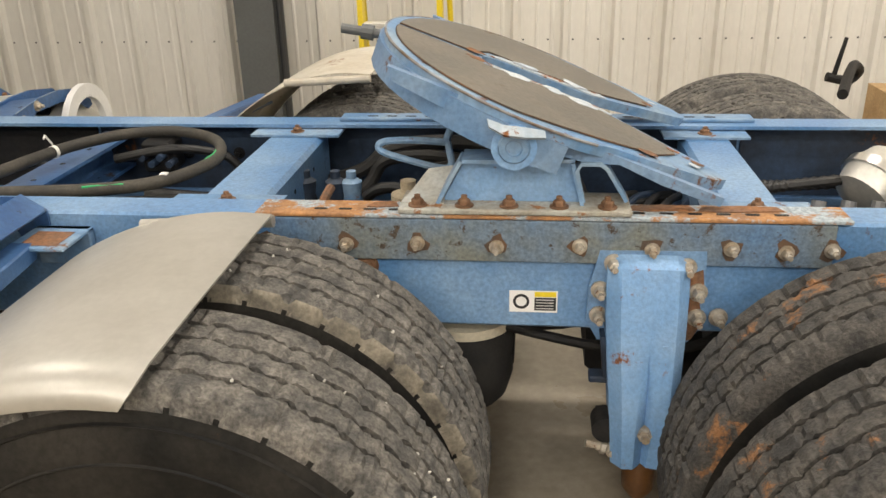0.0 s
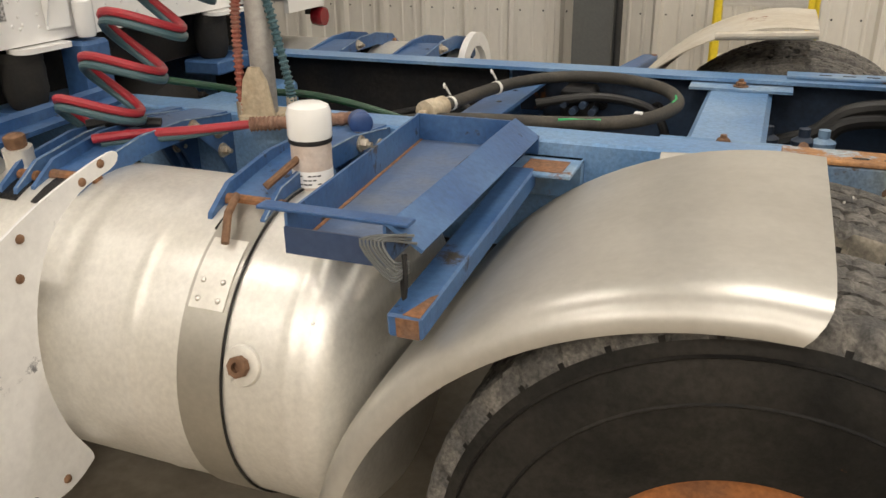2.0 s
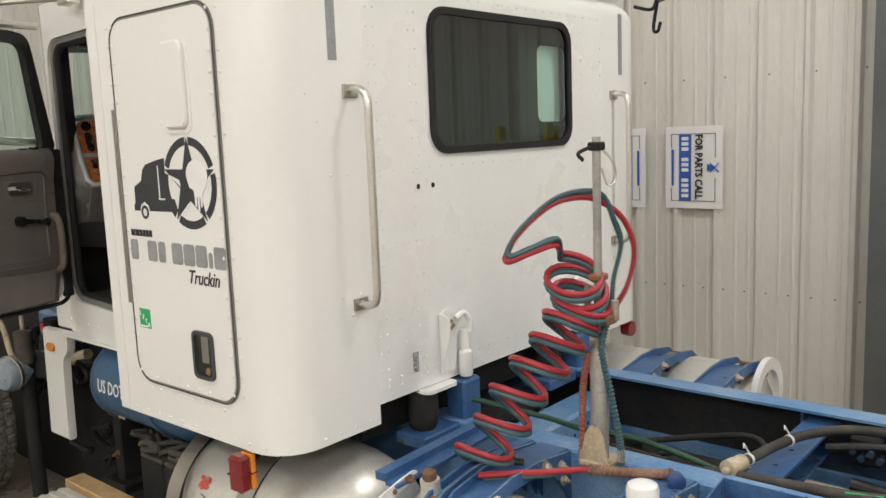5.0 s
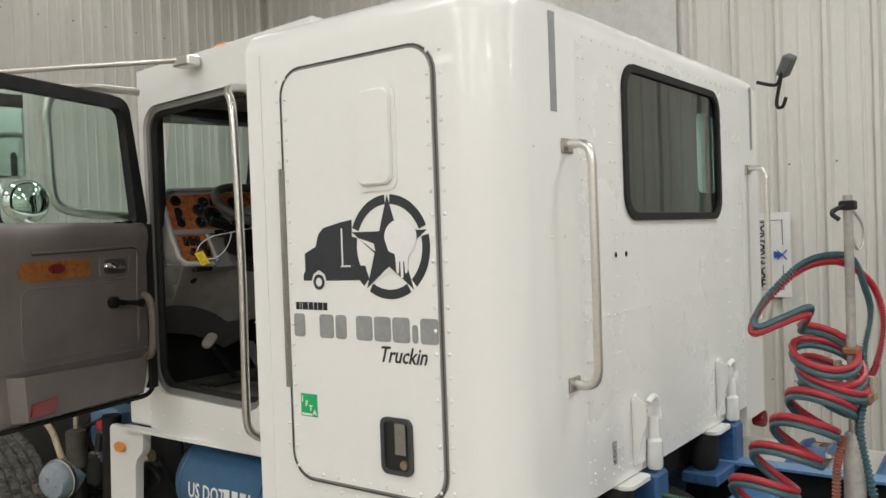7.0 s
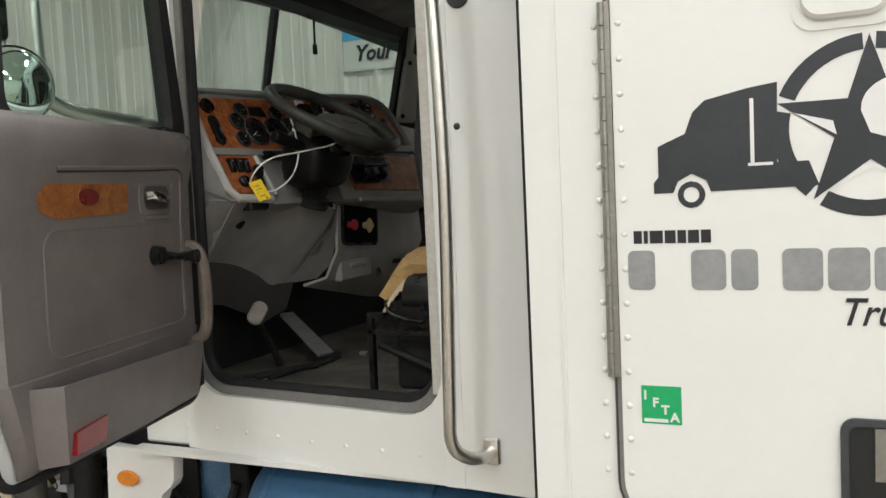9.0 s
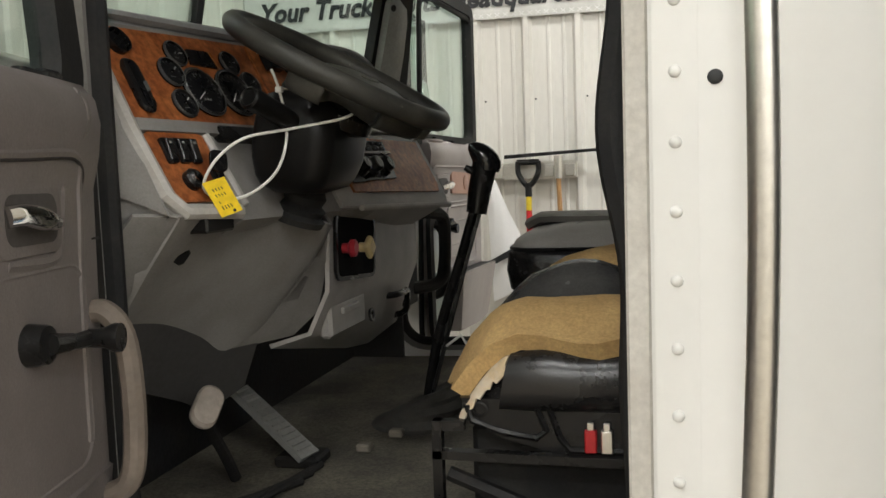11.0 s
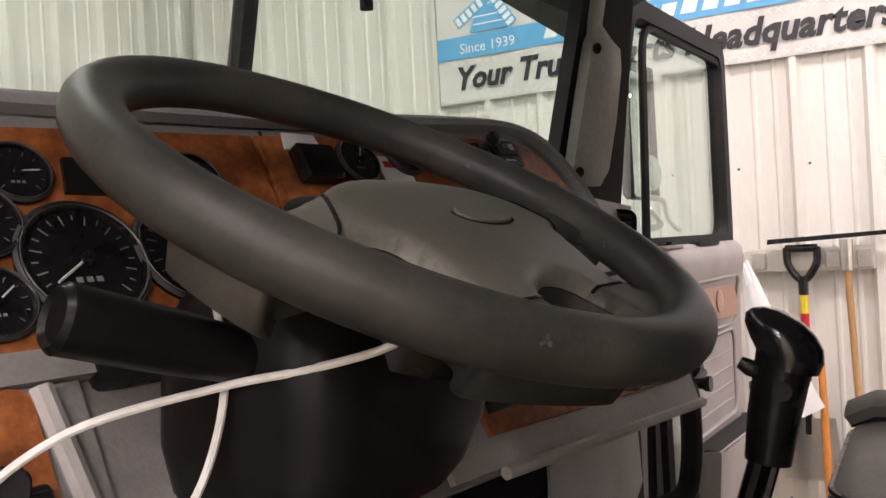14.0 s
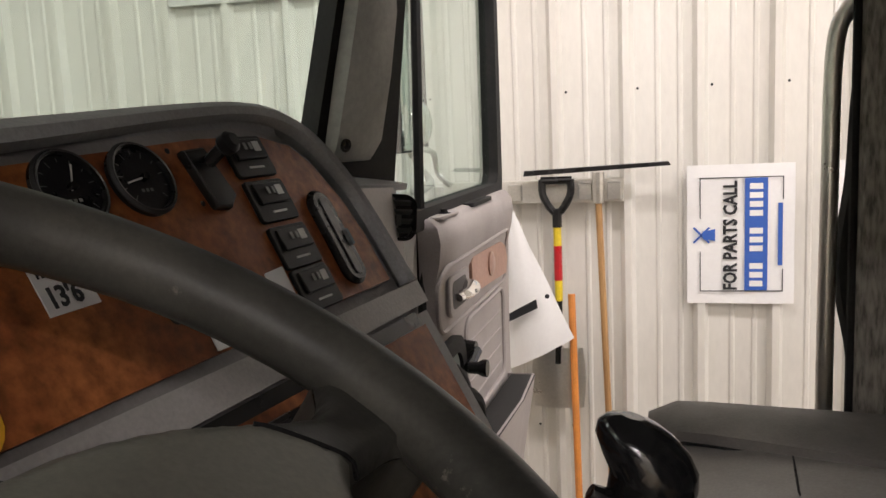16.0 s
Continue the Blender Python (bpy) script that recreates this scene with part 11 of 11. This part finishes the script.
def worn_sheet(x0, x1, y0, y1, lift, ragged, thick, nx=16, ny=9, slant=0.0, base=0.002):
    """A sheet lying on the cushion with torn, uneven edges."""
    rows = []
    for i in range(nx + 1):
        u = i / nx
        row = []
        for j in range(ny + 1):
            w = j / ny
            x = x0 + (x1 - x0) * u
            ya = y0 + slant * (1 - u) + ragged * (math.sin(u * 9 + y0 * 30) * 0.6 + math.sin(u * 23 + 1) * 0.4)
            yb_ = y1 + ragged * (math.sin(u * 7 + y1 * 20) * 0.6 + math.sin(u * 19 + 2) * 0.4)
            y = ya + (yb_ - ya) * w
            x += ragged * math.sin(w * 11 + 1) * (1 - u)
            bulge = math.sin(math.pi * w) * math.sin(math.pi * min(1, u * 1.4 + 0.08))
            row.append((x, y, seat_top(x, y) + lift * bulge + base + rng.uniform(-0.0015, 0.0015)))
        rows.append(row)
    return G().loft(rows, thick)


SHINY_VINYL = mat("worn_shiny_vinyl", (0.030, 0.030, 0.031), 0.24, 0, (0.10, 0.097, 0.092), 0.8, 5, 240, 0.15, 0.3, bump_scale=26)
part("foam_front", worn_sheet(-3.905, -3.42, 1.492, 1.672, 0.022, 0.010, 0.03), FOAM, sd, "bare yellow foam", smooth=60)
part("foam_rear", worn_sheet(-3.80, -3.42, 1.790, 1.955, 0.085, 0.008, 0.03), FOAM, sd, "bare yellow foam", smooth=60)
part("torn_cover", worn_sheet(-3.870, -3.42, 1.535, 1.815, 0.050, 0.008, 0.006, slant=0.11, base=0.024), SHINY_VINYL, sd, "split shiny vinyl cover", smooth=60)
part("rear_cover", worn_sheet(-3.80, -3.42, 1.925, 1.990, 0.090, 0.006, 0.006), VINYL, sd, "split shiny vinyl cover", smooth=60)
rows = [[(-3.815 + 0.40 * u - 0.03 * (1 - w), 1.505 - 0.030 * math.cos(radians(-75 + 190 * w)) - 0.004 * math.sin(u * 9), 1.510 + 0.036 * math.sin(radians(-75 + 190 * w)) + (0.010 * u + 0.006 * math.sin(u * 6 + 0.6) + 0.004 * math.sin(u * 17)) * w) for w in [k / 12 for k in range(13)]] for u in [k / 16 for k in range(17)]]
part("side_cover", G().loft(rows, 0.010), VINYL, sd, "black vinyl side", smooth=60)
rows = []
for j in range(15):
    x = -3.902 + 0.075 * j / 14
    zt = seat_top(x, 1.495)
    low = zt - 0.018 - 0.010 * abs(math.sin(j * 1.9)) - 0.006 * (j / 14)
    rows.append([(x, 1.498, zt), (x - 0.004, 1.483, zt - 0.012), (x - 0.002, 1.478, low)])
part("torn_edge", G().loft(rows, 0.004), mat("frayed_pale_backing", (0.58, 0.45, 0.28), 0.95, 0, (0.62, 0.56, 0.47), 0.8, 40), sd, "frayed pale cover backing", smooth=60)
part("backrest", cushion(-0.26, 0.26, -0.10, 0.10, -0.36, 0.36, 0.0).moved(pose(-3.44, 1.74, 1.90, 0, 8, 90)), VINYL, sd, smooth=60)
bs_ = part("base_side", G().prism([(-3.905, 1.487), (-3.42, 1.482), (-3.40, 1.40), (-3.74, 1.398), (-3.84, 1.425), (-3.90, 1.455)], "xz", 1.484, 1.505, 0.004), BLACK, sd, "black moulded seat base")
part("base_bead", G().tube([(-3.893, 1.482, 1.476), (-3.885, 1.482, 1.452), (-3.84, 1.482, 1.436), (-3.785, 1.482, 1.428), (-3.770, 1.482, 1.440), (-3.785, 1.482, 1.476)], 0.0055, 6).tube([(-3.765, 1.482, 1.474), (-3.750, 1.482, 1.430), (-3.735, 1.482, 1.412), (-3.60, 1.482, 1.412)], 0.0055, 6), BLACK, bs_)
part("base_knob", G().lathe([(0.013, 0), (0.013, 0.004), (0.009, 0.005), (0.008, 0.002)], (-3.872, 1.484, 1.470), (0, -1, 0), 14), BLACK, bs_)
part("pedestal", G().box((-3.90, 1.54, 1.225), (-3.44, 1.95, 1.43), 0.01), BLACK_MATT, sd)
part("rail_frame", G().box((-3.945, 1.46, 1.395), (-3.42, 1.480, 1.408)).box((-3.945, 1.46, 1.225), (-3.930, 1.480, 1.455)).box((-3.945, 1.462, 1.440), (-3.895, 1.480, 1.455)), BLACK, sd)
part("link", G().tube([(-3.93, 1.50, 1.36), (-3.60, 1.50, 1.235)], 0.012, 6), GRIME, sd)
for x, mt in ((-3.704, RED), (-3.680, STEEL)):
    k_ = part("buckle_tab", G().box((x - 0.009, 1.470, 1.411), (x + 0.009, 1.483, 1.446), 0.002), mt, sd, "small seat control tab")
    part("tab_pin", G().box((x - 0.005, 1.472, 1.446), (x + 0.005, 1.480, 1.457), 0.001), STEEL, k_)
sp_ = thing("passenger_seat", (-3.65, 2.62, 1.22), "dusty grey-black vinyl passenger seat, top paled for its sheen", "seat")
part("cushion", cushion(-3.985, -3.42, 2.36, 2.86, 1.515, 1.665, 0.025), SEAT_SHEEN, sp_, smooth=60)
part("cushion_side", cushion(-3.992, -3.43, 2.352, 2.868, 1.508, 1.648, -0.01), VINYL, sp_, smooth=60)
part("piping", G().tube([(x, y, 1.636) for x, y in rr(-3.7025, 2.61, 0.556, 0.492, 0.088, 6)], 0.005, 6, closed=True), BLACK, sp_)
seam_y = lambda x: 2.700 - 0.36 * (x + 3.965)  # noqa: E731
rows = []
for k in range(15):
    x = -3.972 + 0.53 * k / 14
    drop = 0.020 * max(0.0, 1 - (x + 3.972) / 0.05) ** 2
    y0_ = seam_y(x)
    rows.append([(x, y0_ + (2.850 - y0_) * s, 1.6855 + 0.012 * math.sin(math.pi * min(1, s * 1.3)) - 0.035 * max(0.0, s - 0.7) / 0.3 - drop) for s in (0, 0.06, 0.2, 0.4, 0.6, 0.8, 0.9, 1.0)])
part("bolster", G().loft(rows, 0.02), VINYL_GREY, sp_, "darker side bolster", smooth=70)
part("seam", G().tube([r_[0] for r_ in rows], 0.0022, 5).tube([(-3.800, 2.64, 1.6905), (-3.812, 2.53, 1.691), (-3.822, 2.40, 1.672)], 0.0016, 5), BLACK, sp_)
part("backrest", cushion(-0.24, 0.24, -0.09, 0.09, -0.36, 0.36, 0.0).moved(pose(-3.47, 2.62, 2.0, 0, 6, 90)), VINYL, sp_, smooth=60)
part("pedestal", G().box((-3.92, 2.42, 1.225), (-3.46, 2.80, 1.51), 0.02), BLACK_MATT, sp_)
pt = thing("pillar_fabric", (-3.55, 2.82, 1.3), "speckled grey fabric trim on the door pillar", "trim panel")
part("pad", G().box((-3.692, 2.80, 1.25), (-3.32, 2.84, 2.50), 0.015), FABRIC, pt)
part("edge_welt", G().tube([(-3.695, 2.808, 1.27), (-3.695, 2.808, 2.48)], 0.006, 8), BLACK_MATT, pt, "black edge welt")
sf = thing("gear_lever", (-4.12, 2.16, 1.23), "black gear lever with air-shift knob", "gear lever")
part("lever", G().tube(curve_pts([(-4.165, 2.20, 1.25), (-4.12, 2.185, 1.45), (-4.05, 2.17, 1.65), (-4.005, 2.165, 1.79)], 8), 0.0125, 10), BLACK, sf)
part("air_line", G().tube(curve_pts([(-4.15, 2.17, 1.26), (-4.09, 2.145, 1.45), (-4.03, 2.14, 1.65), (-3.995, 2.155, 1.77)], 8), 0.0055, 6), BLACK, sf)
part("grip", G().tube([(-4.012, 2.160, 1.742), (-4.004, 2.162, 1.79), (-3.994, 2.165, 1.835), (-3.988, 2.165, 1.862)], [0.024, 0.027, 0.029, 0.030], 18), BLACK, sf, "moulded black grip")
rows = []
for z, sx, sy, ox in ((1.842, 0.029, 0.029, 0.002), (1.856, 0.034, 0.031, 0.003), (1.870, 0.037, 0.033, 0.000), (1.884, 0.036, 0.031, -0.005), (1.895, 0.030, 0.026, -0.009), (1.902, 0.021, 0.018, -0.011), (1.906, 0.009, 0.008, -0.012)):
    rows.append([(-3.988 + ox + sx * math.cos(k * math.pi / 9), 2.165 + sy * math.sin(k * math.pi / 9), z - 0.25 * sx * math.cos(k * math.pi / 9)) for k in range(18)])
part("knob", G().loft(rows, 0, closed=True).add(rows[-1], [tuple(range(18))]), mat("glossy_black_knob", (0.012, 0.012, 0.013), 0.18, 0, (0.02, 0.02, 0.02), 0.4, 12, coat=0.4), sf, "glossy knob head", smooth=70)
part("splitter", G().tube([(-4.000, 2.160, 1.833), (-4.012, 2.155, 1.838), (-4.024, 2.150, 1.844), (-4.033, 2.148, 1.850)], [0.008, 0.009, 0.0095, 0.007], 10), BLACK, sf, "splitter paddle")
part("button", G().cyl((-3.990, 2.137, 1.822), (-3.990, 2.1335, 1.822), 0.010, seg=14), BLACK, sf)
rows = [[(-4.190 + 0.012 * i + (0.118 - 0.010 * i + (0.010 if i % 2 else -0.002)) * math.cos(k * math.pi / 12), 2.20 + (0.115 - 0.009 * i + (0.010 if i % 2 else -0.002)) * math.sin(k * math.pi / 12), 1.222 + 0.0145 * i + 0.004 * i * math.cos(k * math.pi / 12)) for k in range(24)] for i in range(9)]
part("boot", G().loft(rows, 0.004, closed=True), mat("dusty_boot_rubber", (0.035, 0.034, 0.031), 0.7, 0, (0.085, 0.08, 0.07), 0.7, 14), sf, "ribbed floor boot")
part("tie_knot", G().tube([(-4.09, 2.14, 1.43), (-4.05, 2.12, 1.46), (-4.03, 2.10, 1.44)], 0.0035, 5), ZIP, sf)
bp = thing("brake_pedal", (-4.42, 1.56, 1.3), "worn grey brake pedal pad on a dark arm", "pedal")
part("pad", G().prism(rr(0, 0, 0.050, 0.084, 0.024, 6), "xy", -0.012, 0.008, 0.006, m=look((-4.396, 1.572, 1.430), (-3.7, 1.1, 1.95)) @ pose(0, 0, 0, 0, 0, 38)), mat("worn_pedal_rubber", (0.36, 0.31, 0.27), 0.7, 0, (0.2, 0.18, 0.165), 0.6, 20), bp)
part("arm", G().tube(curve_pts([(-4.405, 1.58, 1.42), (-4.43, 1.63, 1.38), (-4.44, 1.70, 1.30), (-4.44, 1.74, 1.235)], 6), 0.012, 8), GRIME, bp)
ap_ = thing("accelerator_pedal", (-4.42, 1.84, 1.23), "long grey accelerator treadle", "pedal")
a_, b_ = Vector((-4.49, 1.868, 1.388)), Vector((-4.318, 1.840, 1.256))
d_ = (b_ - a_).normalized()
s_ = d_.cross(Vector((0.5, 0, 1))).normalized()
n_ = s_.cross(d_).normalized()
if n_.z < 0:
    n_ = -n_
tp = part("treadle", G().loft([[a_ - s_ * 0.030, a_ + s_ * 0.030], [b_ - s_ * 0.036, b_ + s_ * 0.036]], 0.012), mat("grey_treadle", (0.30, 0.30, 0.29), 0.5, 0.3), ap_)
for k in range(13):
    q = (k + 0.7) / 14
    c = a_.lerp(b_, q) + n_ * 0.0005
    w = 0.020 + 0.007 * q
    part("tread_rib", G().tube([c - s_ * w, c + s_ * w], 0.0028, 5), MATS["grey_treadle"], tp)
part("hinge_block", G().box((-4.40, 1.83, 1.225), (-4.30, 1.91, 1.25), 0.006), GRIME, ap_)
g = G()
for k in range(3):
    g.tube(curve_pts([(-4.45 + 0.05 * k, 1.55, 1.23), (-4.36 + 0.02 * k, 1.62 + 0.03 * k, 1.24), (-4.30, 1.75 + 0.05 * k, 1.232)], 5), 0.008, 6)
solo("floor_cable", g, BLACK_MATT, "black cables lying on the cab floor", "cable", kind="stuff")
for x, y in ((-4.26, 1.95), (-4.22, 2.06)):
    solo("floor_clip", G().box((x, y, 1.2255), (x + 0.035, y + 0.03, 1.243), 0.004), CARPET_CLIP, "small dusty floor bracket", "bracket")
hc = thing("hanging_cable", (-4.46, 2.12, 2.30), "black cable hanging from the windscreen header", "cable")
part("wire", G().tube(curve_pts([(-4.44, 2.03, 2.47), (-4.47, 2.08, 2.46), (-4.48, 2.13, 2.45), (-4.485, 2.14, 2.40), (-4.487, 2.142, 2.345)], 6), 0.0045, 6), BLACK_MATT, hc)
part("plug", G().cyl((-4.487, 2.142, 2.315), (-4.487, 2.142, 2.35), 0.009, seg=10), BLACK_MATT, hc)
part("loop", G().tube(curve_pts([(-4.44, 2.0, 2.47), (-4.46, 2.05, 2.435), (-4.47, 2.10, 2.44), (-4.47, 2.14, 2.47)], 5), 0.004, 6), BLACK_MATT, hc)
